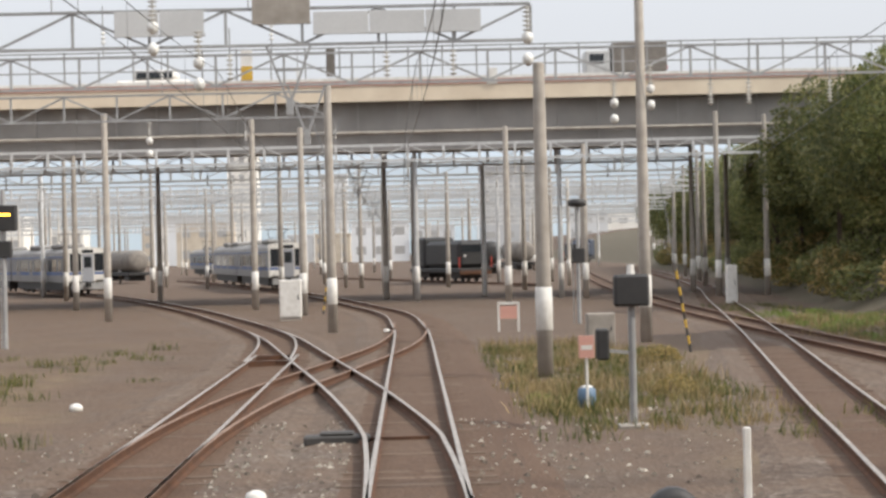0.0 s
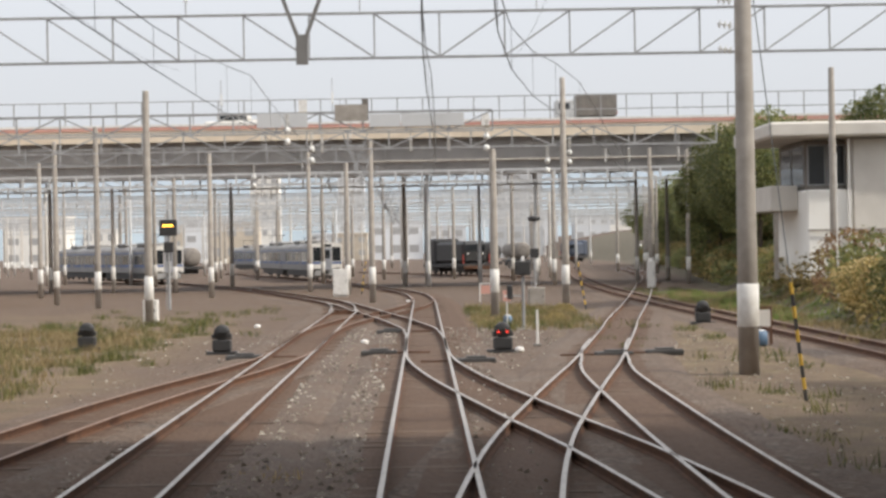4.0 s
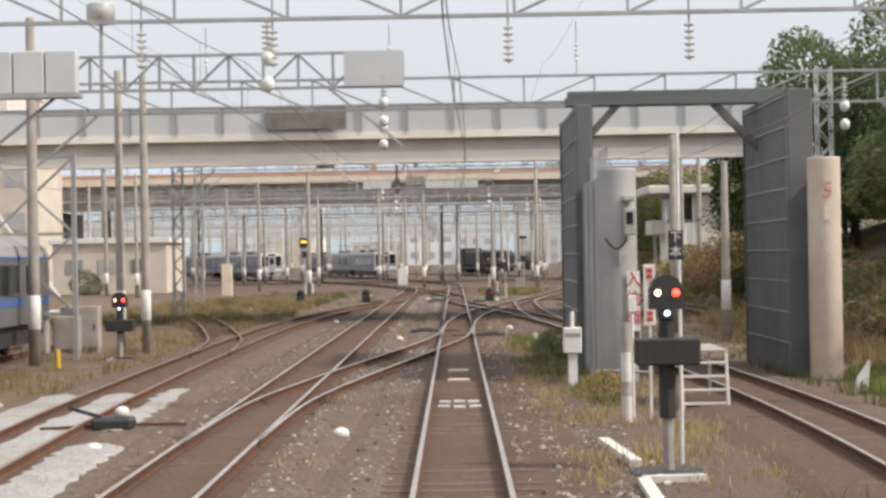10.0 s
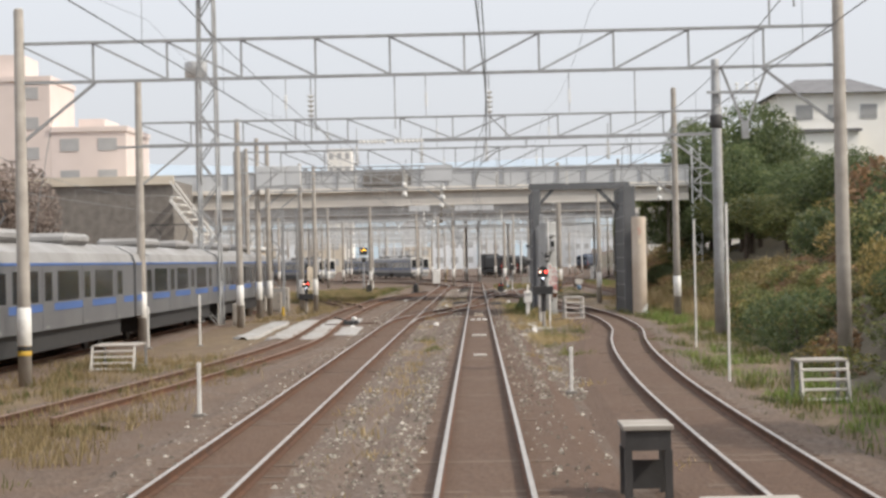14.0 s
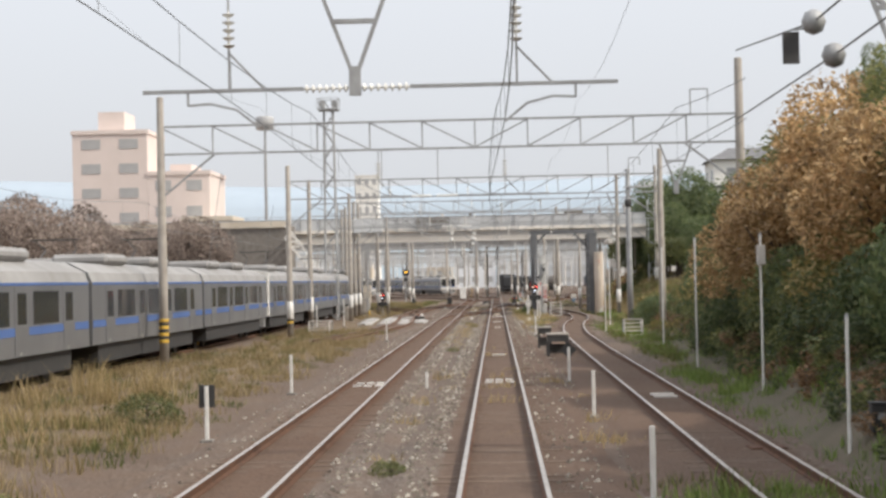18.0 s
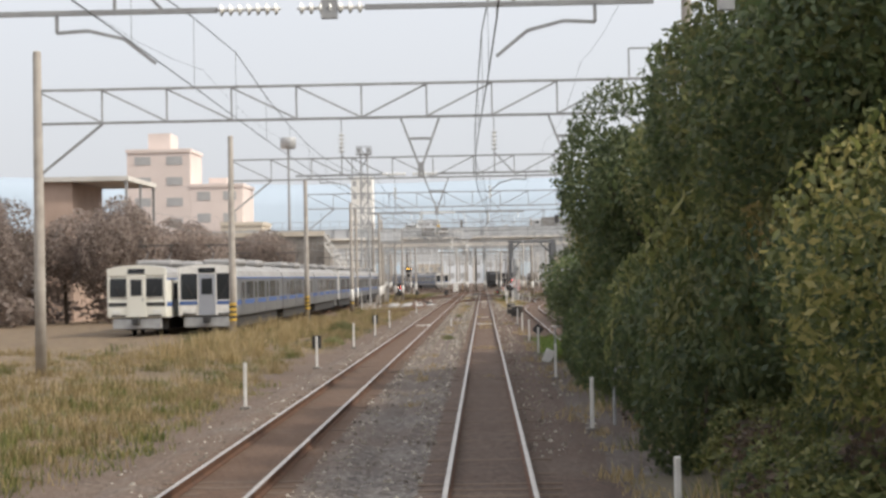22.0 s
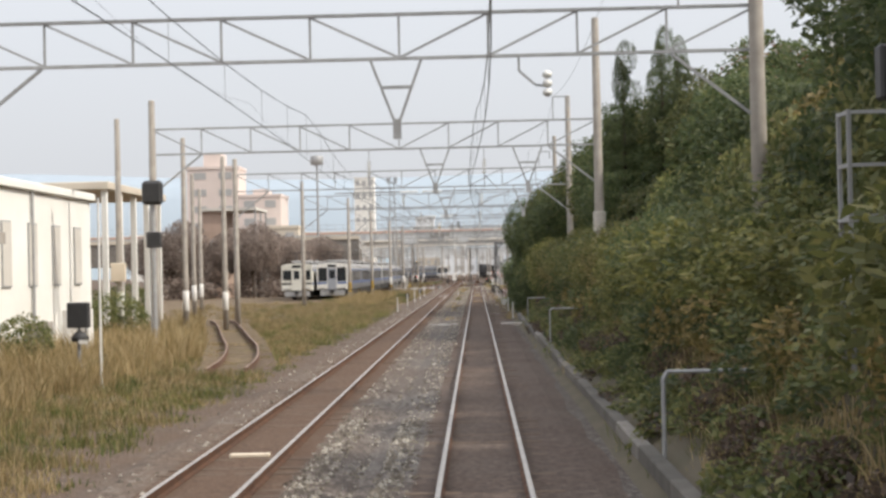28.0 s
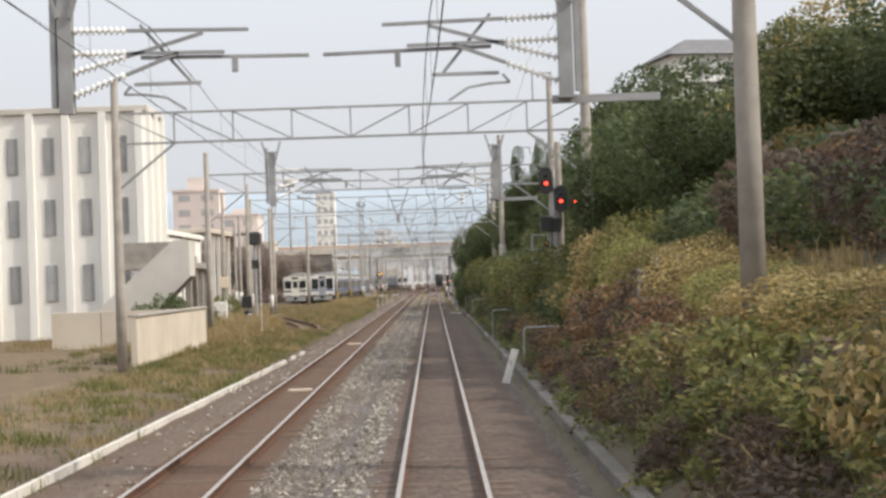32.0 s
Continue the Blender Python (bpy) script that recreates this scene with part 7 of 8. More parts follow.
def cantilever(x, y, s, zt=7.3):
    """A drop post with insulated bracket arms reaching over the track."""
    root = thing("cantilever_bracket", "hanging steel post with insulated bracket arms", "bracket", (x, y, 0), group="cantilever brackets")
    part("drop_post", abox(-0.1, 0.1, -0.1, 0.1, 5.2, zt - 0.35), STEEL, root)
    a, b = sorted((-s * 0.13, -s * 0.21))
    part("side_plate", abox(a, b, -0.08, 0.08, 5.3, zt - 0.2), STEEL, root)
    bm = bmesh.new()
    for k in (-1, 1):
        beam(bm, (k * 0.3, -0.12, zt), (k * 0.09, -0.12, zt - 0.75), 0.06)
    beam(bm, (-0.17, -0.12, zt - 0.35), (0.17, -0.12, zt - 0.35), 0.05)
    part("yoke", bm, STEEL, root)
    for z0, z1, l in ((6.38, 6.33, 2.6), (6.05, 6.02, 2.25), (5.78, 6.3, 1.95), (5.45, 6.02, 1.6)):
        a, b = Vector((s * 0.1, 0, z0)), Vector((s * l, 0, z1))
        i = a.lerp(b, 0.8 / l)
        part("insulator", insulator(bmesh.new(), a, i, 0.065, 9), PORC, root, "ribbed white insulator")
        part("arm", abeam(i, b, 0.05), STEEL, root)
    part("registration_pipe", abeam((s * 1.05, 0.06, 5.98), (s * 3.45, 0.06, 5.94), 0.05), STEEL, root)
    part("diagonal", abeam((s * 1.05, 0.06, 6.45), (s * 1.75, 0.06, 5.62), 0.045), STEEL, root)
    part("clamp", abox(min(s * 2.35, s * 2.43), max(s * 2.35, s * 2.43), 0, 0.12, 5.74, 5.94), STEEL, root)
    part("lower_pipe", abeam((s * 0.95, 0.06, 5.6), (s * 1.9, 0.06, 5.6), 0.05), STEEL, root)
    bm = bmesh.new()
    pts = [(s * 0.9, 0.06, 5.58), (s * 0.8, 0.06, 5.46), (s * 1.1, 0.06, 5.45), (s * 1.4, 0.06, 5.4), (s * 1.68, 0.06, 5.22)]
    for a, b in zip(pts, pts[1:]):
        beam(bm, a, b, 0.035)
    part("steady_arm", bm, STEEL, root, "curved steady arm")
    return root


for y, xr in ((-289, 2.1), (-320, 1.95)):
    c = cantilever(xr, y, -1)
    stick("foot_beam", (-0.2, 0.15, 5.2), (1.35, 0.15, 5.2), 0.11, STEEL, c, "level steel beam to the pole")
    cantilever(-5.15, y, 1)
root = thing("feeder_bracket", "small curved bracket with a ball insulator under a gantry", "bracket", (1.0, -257, 7.35))
bm = bmesh.new()
for a, b in (((0, 0, 0), (0, 0, -0.3)), ((0, 0, -0.3), (0.35, 0, -0.62)), ((0.35, 0, -0.62), (0.62, 0, -0.66))):
    beam(bm, a, b, 0.05)
part("arm", bm, STEEL, root)
for k in range(3):
    part("ball", smooth(moved(lathe([(0.03, -0.09), (0.1, -0.05), (0.11, 0), (0.1, 0.05), (0.03, 0.09)], 12), Matrix.Translation((0.62, 0, -0.4 - 0.2 * k)))), PORC, root)


def wire_support(y, a=-5.45, b=1.9):
    """A level pipe under the gantry, hung on insulator strings, with curved steady arms to the wires."""
    root = thing("wire_support", "level pipe with insulators and steady arms under a gantry", "bracket", (0, y, 0), group="wire supports")
    z = 5.72
    part("pipe", abeam((a, 0, z), (-2.95, 0, z), 0.055), STEEL, root)
    part("pipe", abeam((-1.3, 0, z), (b, 0, z), 0.055), STEEL, root)
    for u, v in ((-2.95, -2.24), (-2.06, -1.3)):
        part("insulator", insulator(bmesh.new(), (u, 0, z), (v, 0, z), 0.07, 7), PORC, root, "ribbed white insulator")
    for x, s in ((-4.1, 1), (0.35, 1)):
        part("suspension_rod", abeam((x, 0, 7.4), (x, 0, 6.95), 0.03), STEEL, root)
        part("insulator_string", insulator(bmesh.new(), (x, 0, 6.95), (x, 0, 6.35), 0.1, 5), PORC, root, "white porcelain insulator string")
        part("link", abeam((x, 0, 6.35), (x, 0, z), 0.035), STEEL, root)
        part("strut", abeam((x, 0, 6.3), (x + s * 0.55 - 0.02, 0, z + 0.02), 0.035), STEEL, root)
    for x, s in ((-4.75, 1), (1.25, -1)):
        bm = bmesh.new()
        pts = [(x, 0, z), (x, 0, z - 0.22), (x + s * 0.35, 0, z - 0.2), (x + s * 0.75, 0, z - 0.3), (x + s * 1.1, 0, 5.14)]
        for u, v in zip(pts, pts[1:]):
            beam(bm, u, v, 0.035)
        part("steady_arm", bm, STEEL, root, "curved steady arm")


for y in (-229, -198, -167.5, -137.5, -104):
    wire_support(y)
wire_support(-70.5, -9.0, 5.8)
# ball insulators hanging under the yard gantries
for x, y, z in ((-5.6, 69, 8.4), (-4.6, 69, 7.6), (2.7, 69, 8.0), (7.3, 82, 8.0), (6.2, 82, 7.6), (-2.65, 14.7, 6.85), (-2.0, -15.4, 7.0), (-1.8, -20, 7.3), (-3.4, -32.5, 7.0), (10.0, -20, 7.0), (-9.5, 94, 7.6)):
    root = thing("string_insulator", "hanging white porcelain insulator string", "insulator", (x, y, z), group="string insulators")
    part("disc_string", insulator(bmesh.new(), (0, 0, 0.1), (0, 0, -0.5), 0.11, 6), PORC, root)
    for k in range(2):
        part("ball", smooth(moved(lathe([(0.03, -0.15), (0.11, -0.09), (0.13, 0), (0.11, 0.09), (0.03, 0.15)], 12), Matrix.Translation((0, 0, -0.62 - 0.48 * k)))), PORC, root)

# ---- buildings ----
PLASTER = material("white_plaster", (0.83, 0.81, 0.76), (0.74, 0.71, 0.65), 0.85, 0, 0.4, 25, 0.06)
BEIGE = material("beige_plaster", (0.62, 0.55, 0.45), (0.5, 0.43, 0.34), 0.85, 0, 0.4, 25, 0.06)
# Salmon is desaturated so that distance haze sits in the paint colour.
SALMON = material("salmon_render", (0.7, 0.6, 0.55), (0.62, 0.53, 0.48), 0.85, 0, 0.2, 15, 0.05)
TILE = material("grey_roof_tile", (0.17, 0.165, 0.165), (0.11, 0.105, 0.105), 0.7, 0, 1.5, 20, 0.2)
# Cladding brown is lightened, with the haze before it in the colour.
BROWN = material("brown_cladding", (0.46, 0.33, 0.26), (0.36, 0.26, 0.2), 0.8, 0, 0.6, 20, 0.1)
# Far panes lose contrast by haze mixed into their grey.
FARGLASS = material("haze_grey_window", (0.42, 0.41, 0.4), (0.34, 0.335, 0.33), 0.4, 0, 1, 10, 0)
CURTAINED = material("curtained_glass", (0.34, 0.335, 0.325), (0.24, 0.24, 0.235), 0.2, 0, 0.8, 6, 0, 0.4)
# City walls are greyed by haze painted into the base colour.
CITY = material("haze_grey_building", (0.66, 0.67, 0.68), (0.56, 0.57, 0.58), 0.85, 0, 0.1, 5, 0, 0.25)


def window(root, x, y, z, w, h, axis="y", sign=-1, frame_mat=STEEL, glass=None):
    """A framed pane set into a face that looks along axis."""
    def b(u0, u1, d0, d1, z0, z1):
        d0, d1 = sorted((sign * d0, sign * d1))
        return abox(x + u0, x + u1, y + d0, y + d1, z + z0, z + z1) if axis == "y" else abox(x + d0, x + d1, y + u0, y + u1, z + z0, z + z1)
    fr = part("window", b(-w / 2, w / 2, 0.004, 0.06, -h / 2, h / 2), frame_mat, root)
    part("pane", b(-w / 2 + 0.06, w / 2 - 0.06, 0.062, 0.07, -h / 2 + 0.06, h / 2 - 0.06), glass or CURTAINED, fr)


# white office block, its outside stair and yard wall
root = thing("office_building", "tall white plastered office building with pilasters and narrow windows", "building", (0, 0, -0.3))
part("wall", abox(-34, -15.6, -251, -245.7, 0, 12.7, 0.05), PLASTER, root)
part("roof", abox(-34.2, -15.4, -251.2, -245.5, 12.704, 13.05, 0.03), CONCLIGHT, root)
for k in range(7):
    stick("pilaster", (-15.9 - k * 2.0, -251.1, 0), (-15.9 - k * 2.0, -251.1, 12.7), 0.4, PLASTER, root)
    for z in (3.4, 7.0, 10.4):
        window(root, -16.9 - k * 2.0, -251, z, 0.6, 2.0)
for k in range(3):
    stick("pilaster", (-15.5, -250.7 + k * 2.35, 0), (-15.5, -250.7 + k * 2.35, 12.7), 0.4, PLASTER, root)
for k in range(2):
    for z in (3.4, 6.8, 10.4):
        window(root, -15.6, -249.55 + k * 2.35, z, 0.55, 2.0, "x", 1)
root = thing("annex_building", "low white flat-roofed annex with recessed windows", "building", (0, 0, -0.3))
part("wall", abox(-27, -16.8, -243.5, -221, 0, 6.3, 0.05), PLASTER, root)
part("roof", abox(-27.2, -16.6, -243.7, -220.8, 6.304, 6.62, 0.03), PLASTER, root)
for k in range(3):
    window(root, -18.0 - k * 2.2, -243.5, 3.6, 1.2, 2.4)
for k in range(6):
    window(root, -16.8, -241.6 + k * 3.6, 3.9, 1.2, 2.4, "x", 1, glass=CONCLIGHT)
part("downpipe", atube((-16.7, -231.0, 0), (-16.7, -231.0, 6.3), 0.06), STEEL, root)
root = thing("shed_canopy", "cream flat-roofed shed with columns and pipes", "shed", (0, 0, -0.3))
part("roof", abox(-27, -16.3, -219.5, -205.5, 6.9, 7.25, 0.03), BEIGE, root)
part("back_wall", abox(-27, -26.7, -219.5, -205.5, 0, 6.89), BEIGE, root)
for k in range(5):
    stick("column", (-16.6, -219 + k * 3.2, 0), (-16.6, -219 + k * 3.2, 6.9), 0.25, PLASTER, root)
    stick("column", (-20.5, -219 + k * 3.2, 0), (-20.5, -219 + k * 3.2, 6.9), 0.25, PLASTER, root)
root = thing("outside_stair", "grey concrete outside stair with a slanting parapet", "stair", (0, 0, -0.3))


def stair_side(y0, y1, pr, mat, name):
    bm = bmesh.new()
    f = [bm.verts.new((x, y0, z)) for x, z in pr]
    g = [bm.verts.new((x, y1, z)) for x, z in pr]
    bm.faces.new(f)
    bm.faces.new(g[::-1])
    for i in range(len(pr)):
        j = (i + 1) % len(pr)
        bm.faces.new((f[i], g[i], g[j], f[j]))
    bmesh.ops.recalc_face_normals(bm, faces=bm.faces)
    part(name, bm, mat, root)


SIDE = [(-18.0, 0.1), (-15.6, 0.1), (-15.3, 0.2), (-11.85, 3.45), (-11.85, 5.25), (-12.65, 5.25), (-18.0, 0.55)]
stair_side(-261.6, -261.4, SIDE, CONCLIGHT, "parapet")
stair_side(-259.8, -259.6, SIDE, CONC, "parapet")
part("end_wall", abox(-12.05, -11.85, -261.39, -259.81, 3.5, 5.25), CONCLIGHT, root)
part("landing", abox(-15.5, -12.06, -259.59, -251.35, 3.9, 4.2), CONC, root)
part("landing_wall", abox(-15.5, -12.06, -259.55, -259.4, 4.2, 5.25), CONC, root)
for k in range(4):
    part("landing_post", abox(-12.5, -12.2, -258.8 + k * 2.2, -258.5 + k * 2.2, 0, 3.9), CONC, root)
for k in range(18):
    part("step", abox(-17.2 + k * 0.28, -16.92 + k * 0.28, -261.39, -259.81, 0.18 + k * 0.19, 0.38 + k * 0.19), CONC, root)
root = thing("yard_wall", "low stained concrete yard wall", "wall", (0, 0, -0.3))
for k in range(8):
    part("panel", abox(-10.62, -10.4, -267 - (k + 1) * 2.25 + 0.03, -267 - k * 2.25, 0, 1.98, 0.01), BEIGE, root)
    part("coping", abox(-10.7, -10.34, -267 - (k + 1) * 2.25 + 0.02, -266.98 - k * 2.25, 1.984, 2.07, 0.01), CONC, root)
for k in range(3):
    part("panel", abox(-10.66 - (k + 1) * 2.25, -10.7 - k * 2.25, -267, -266.78, 0, 1.98, 0.01), BEIGE, root)

# signal building beside the first bridge
root = thing("signal_building", "pale concrete railway building with a broad flat roof", "building", (2.6, 0, 0))
part("lower_block", abox(15.1, 17.2, 76, 83, 1.0, 5.12, 0.05), PLASTER, root, "pale plastered lower block")
part("wing", abox(17.204, 31, 75.9, 83, 1.0, 7.45, 0.05), CONCLIGHT, root, "pale full-height wing")
part("upper_storey", abox(15.3, 17.2, 77.2, 83, 5.124, 7.45), CONCDARK, root, "dark glazed upper storey")
for k in range(2):
    window(root, 15.8 + k * 0.92, 77.2, 6.3, 0.85, 1.9, glass=GLASS)
for k in range(2):
    window(root, 15.3, 78.6 + k * 2.6, 6.3, 2.3, 1.9, "x", -1, glass=GLASS)
part("balcony", abox(13.8, 15.096, 78, 82.5, 4.2, 5.4, 0.05), CONCLIGHT, root, "pale balcony block")
part("balcony_post", abox(14.0, 14.2, 78.2, 78.4, 1.0, 4.196), CONC, root)
part("roof", abox(13.2, 33, 75, 84, 7.5, 8.2, 0.1), CONCLIGHT, root)
part("band", abox(15.08, 31.02, 75.86, 75.896, 3.2, 3.3), CONC, root)
stick("downpipe", (17.0, 75.9, 1.0), (17.0, 75.9, 7.45), 0.12, WHITE, root)

# small buildings beyond the box bridge
root = thing("yard_office", "beige flat-roofed yard office with a white eave", "building", (0, 0, -0.3))
part("wall", abox(-37, -26.5, 92, 103, 0, 4.7, 0.03), BEIGE, root)
part("eave", abox(-37.3, -26.2, 91.7, 103.3, 4.704, 5.2, 0.03), WHITE, root)
for k in range(3):
    window(root, -35 + k * 3, 92, 2.6, 1.6, 1.3)
root = thing("ramp_viaduct", "dark approach ramp of the road bridge with white stairs", "ramp", (0, 0, -0.3))
part("ramp_wall", abox(-75, -20.5, 1.5, 9.5, 4.6, 8.9), CONCDARK, root)
part("coping", abox(-75, -20.4, 1.3, 1.496, 8.6, 9.2), BEIGE, root)
for x in (-70, -58, -46, -34, -22):
    part("column", abox(x - 0.6, x + 0.6, 3, 8, 0, 4.596), CONCDARK, root)
for k in range(14):
    part("stair_tread", abox(-20.3 + k * 0.36, -19.9 + k * 0.36, -0.6, 1.4, 7.6 - k * 0.5, 7.7 - k * 0.5), WHITE, root)
stick("stair_rail", (-20.3, -0.6, 8.7), (-15.2, -0.6, 1.7), 0.09, WHITE, root)
stick("stair_rail", (-20.3, 1.4, 8.7), (-15.2, 1.4, 1.7), 0.09, WHITE, root)
stick("stair_stringer", (-20.3, -0.6, 7.5), (-15.2, -0.6, 0.6), 0.2, WHITE, root)
root = thing("roadside_sign", "dark rectangular sign panel on the bridge parapet", "sign", (-6.4, 9.86, 8.3))
part("panel", abox(-1.75, 1.75, -0.06, 0, 0, 0.95, 0.01), CONCDARK, root)
for s in (-1, 1):
    stick("bracket", (s * 1.2, 0.02, 0.2), (s * 1.2, 0.1, 0.2), 0.06, STEEL, root)


def house(x, y, z, w, d, h, lab, turn=0):
    root = thing("house", lab, "house", (x, y, z), turn, group="hillside houses")
    part("wall", abox(-w / 2, w / 2, -d / 2, d / 2, -4.0, h), PLASTER, root)
    bm = bmesh.new()
    o, r = 0.5, 1.5
    vs = [bm.verts.new(p) for p in ((-w / 2 - o, -d / 2 - o, h + 0.004), (w / 2 + o, -d / 2 - o, h + 0.004), (w / 2 + o, d / 2 + o, h + 0.004), (-w / 2 - o, d / 2 + o, h + 0.004), (-w / 4, 0, h + r), (w / 4, 0, h + r))]
    for q in ((0, 1, 5, 4), (1, 2, 5), (2, 3, 4, 5), (3, 0, 4), (3, 2, 1, 0)):
        bm.faces.new([vs[i] for i in q])
    part("roof", bm, TILE, root, "grey tiled hipped roof")
    part("lean_to", abox(-w / 2 - 0.2, w * 0.2, -d / 2 - 1.2, -d / 2 - 0.004, -4.0, h * 0.45), PLASTER, root)
    part("lean_to_roof", abox(-w / 2 - 0.4, w * 0.22, -d / 2 - 1.5, -d / 2 - 0.004, h * 0.45 + 0.004, h * 0.45 + 0.2), TILE, root)
    for k in range(3):
        window(root, -w / 2 + (k + 0.8) * w / 3.4, -d / 2, h * 0.74, 1.3, 1.1)
    for k in range(2):
        window(root, -w / 2, -d / 4 + k * d / 2, h * 0.72, 1.2, 1.1, "x", -1)


house(28, 24, 9.6, 8.5, 8, 5.6, "white two-storey house with a grey tiled roof on the hill")
house(36, 30, 9.6, 8, 8, 5.2, "white two-storey house with a grey tiled roof on the hill")
house(20.0, -226, 13.2, 8, 7, 4.0, "white house with a dark tiled roof above the trees", 10)
house(30, -140, 11.5, 8, 7, 4.6, "white two-storey house with a grey tiled roof on the hill")
house(24, -200, 11.5, 8, 7, 4.4, "white house with a dark tiled roof above the trees", -12)


def block(x, y, w, d, h, mat, lab, floors=None, cols=None, extra=None):
    root = thing("apartment_building", lab, "building", (x, y, -0.3), group="distant buildings")
    part("wall", abox(-w / 2, w / 2, -d / 2, d / 2, 0, h), mat, root)
    part("parapet", abox(-w / 2 - 0.2, w / 2 + 0.2, -d / 2 - 0.2, d / 2 + 0.2, h + 0.004, h + 0.7), mat, root)
    fl, cl = floors or max(2, int(h / 3.6)), cols or max(2, int(w / 4.5))
    for i in range(fl):
        for j in range(cl):
            ob = stick("window", (-w / 2 + (j + 0.5) * w / cl, -d / 2 - 0.02, (i + 0.4) * h / fl), (-w / 2 + (j + 0.5) * w / cl, -d / 2 - 0.02, (i + 0.8) * h / fl), 1.0, FARGLASS, root)
            ob.matrix_basis = ob.matrix_basis @ Matrix.Diagonal((w / cl * 0.5, 0.1, 1, 1))
    if extra:
        part("penthouse", abox(-w * 0.2, w * 0.15, -d * 0.3, d * 0.3, h + 0.71, h + extra), mat, root)


block(-52.1, 123, 10.2, 16, 21.5, SALMON, "salmon-coloured apartment building with small windows", extra=2)
block(-63.5, 122, 12.5, 14, 28.5, SALMON, "tall salmon-coloured apartment building", extra=4)
block(-46, 112, 8, 12, 13.5, BEIGE, "beige building behind the bridge ramp")
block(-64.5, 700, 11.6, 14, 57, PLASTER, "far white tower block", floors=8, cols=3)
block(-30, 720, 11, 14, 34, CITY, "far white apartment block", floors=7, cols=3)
rng = random.Random(21)
for k in range(46):
    x = -420 + k * 16 + rng.uniform(-6, 6)
    y = rng.uniform(420, 640)
    h = rng.choice([8, 10, 12, 14, 18, 24]) * rng.uniform(0.8, 1.2)
    if -20 < x < 20:
        h = min(h, 12)
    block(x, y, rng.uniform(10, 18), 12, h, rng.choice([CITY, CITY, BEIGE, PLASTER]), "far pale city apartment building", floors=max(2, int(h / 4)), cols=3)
root = thing("low_building", "orange-brown clad building with a flat white canopy", "building", (-31.5, -86, -0.3))
part("wall", abox(-1.4, 0.9, -5, 5, 0, 10.6), BROWN, root)
part("canopy", abox(-1.6, 5.2, -5.5, 5.5, 10.604, 10.95), CONCLIGHT, root, "white flat canopy")
for y in (-5.2, 0, 5.2):
    stick("canopy_post", (5.0, y, 0), (5.0, y, 10.6), 0.18, STEEL, root)
window(root, -0.1, -5, 6.5, 0.8, 1.3)
# goods wagons standing far in the yard


def wagon(x, y, turn, mat, lab):
    root = thing("goods_wagon", lab, "wagon", (x, y, 0), turn, group="goods wagons")
    part("underframe", abox(-1.2, 1.2, 0, 12, 0.7, 1.05, 0.03), BLACK, root)
    part("tank", smooth(moved(lathe([(0.6, 0), (1.1, 0.15), (1.25, 0.5), (1.25, 11.1), (1.1, 11.5), (0.6, 11.7)], 18), Matrix.Translation((0, 0.15, 2.3)) @ Matrix.Rotation(-math.pi / 2, 4, 'X'))), mat, root)
    for c in (2, 10):
        part("bogie", abox(-0.95, 0.95, c - 1.1, c + 1.1, 0.1, 0.69, 0.1), BLACK, root)


rng = random.Random(77)
for k, (x, y) in enumerate(((8.6, 209), (-30, 220), (14, 236))):
    wagon(x, y, 24 if x < 0 else 6, CONCDARK if k % 3 else BLACK, "dark tank wagon standing in the far yard")

# ---- hills far off ----


def ridge(name, y, x0, x1, base, amp, seed, mat, lab):
    n = 160
    r = np.random.default_rng(seed)
    ph = r.uniform(0, 6.28, 7)
    xs = np.linspace(x0, x1, n)
    t = (xs - x0) / (x1 - x0) * 6.28
    z = base + amp * sum(np.sin(t * (k + 1) * 0.8 + ph[k]) / (k + 1.2) for k in range(7))
    co = [(x, y, -5) for x in xs] + [(x, y + 60, 0.75 * h) for x, h in zip(xs, z)] + [(x, y + 200, h) for x, h in zip(xs, z)] + [(x, y + 700, -5) for x in xs]
    f = [(j * n + i, j * n + i + 1, (j + 1) * n + i + 1, (j + 1) * n + i) for j in range(3) for i in range(n - 1)]
    me = bpy.data.meshes.new(name)
    me.from_pydata(co, [], f)
    me.shade_smooth()
    return tagged(part(name, me, mat), lab, "hill", kind="structure")


# Haze of distance is mixed into both wood colours, pale blue-grey.
HAZE1 = material("haze_blue_woods", (0.35, 0.4, 0.45), (0.32, 0.37, 0.415), 1.0, 0, 0.004, 0.02, 0)
HAZE2 = material("haze_grey_woods", (0.3, 0.35, 0.385), (0.26, 0.305, 0.335), 1.0, 0, 0.006, 0.03, 0)
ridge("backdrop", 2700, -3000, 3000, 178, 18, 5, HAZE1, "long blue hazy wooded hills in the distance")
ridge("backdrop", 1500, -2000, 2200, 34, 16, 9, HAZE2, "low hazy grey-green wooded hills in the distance")

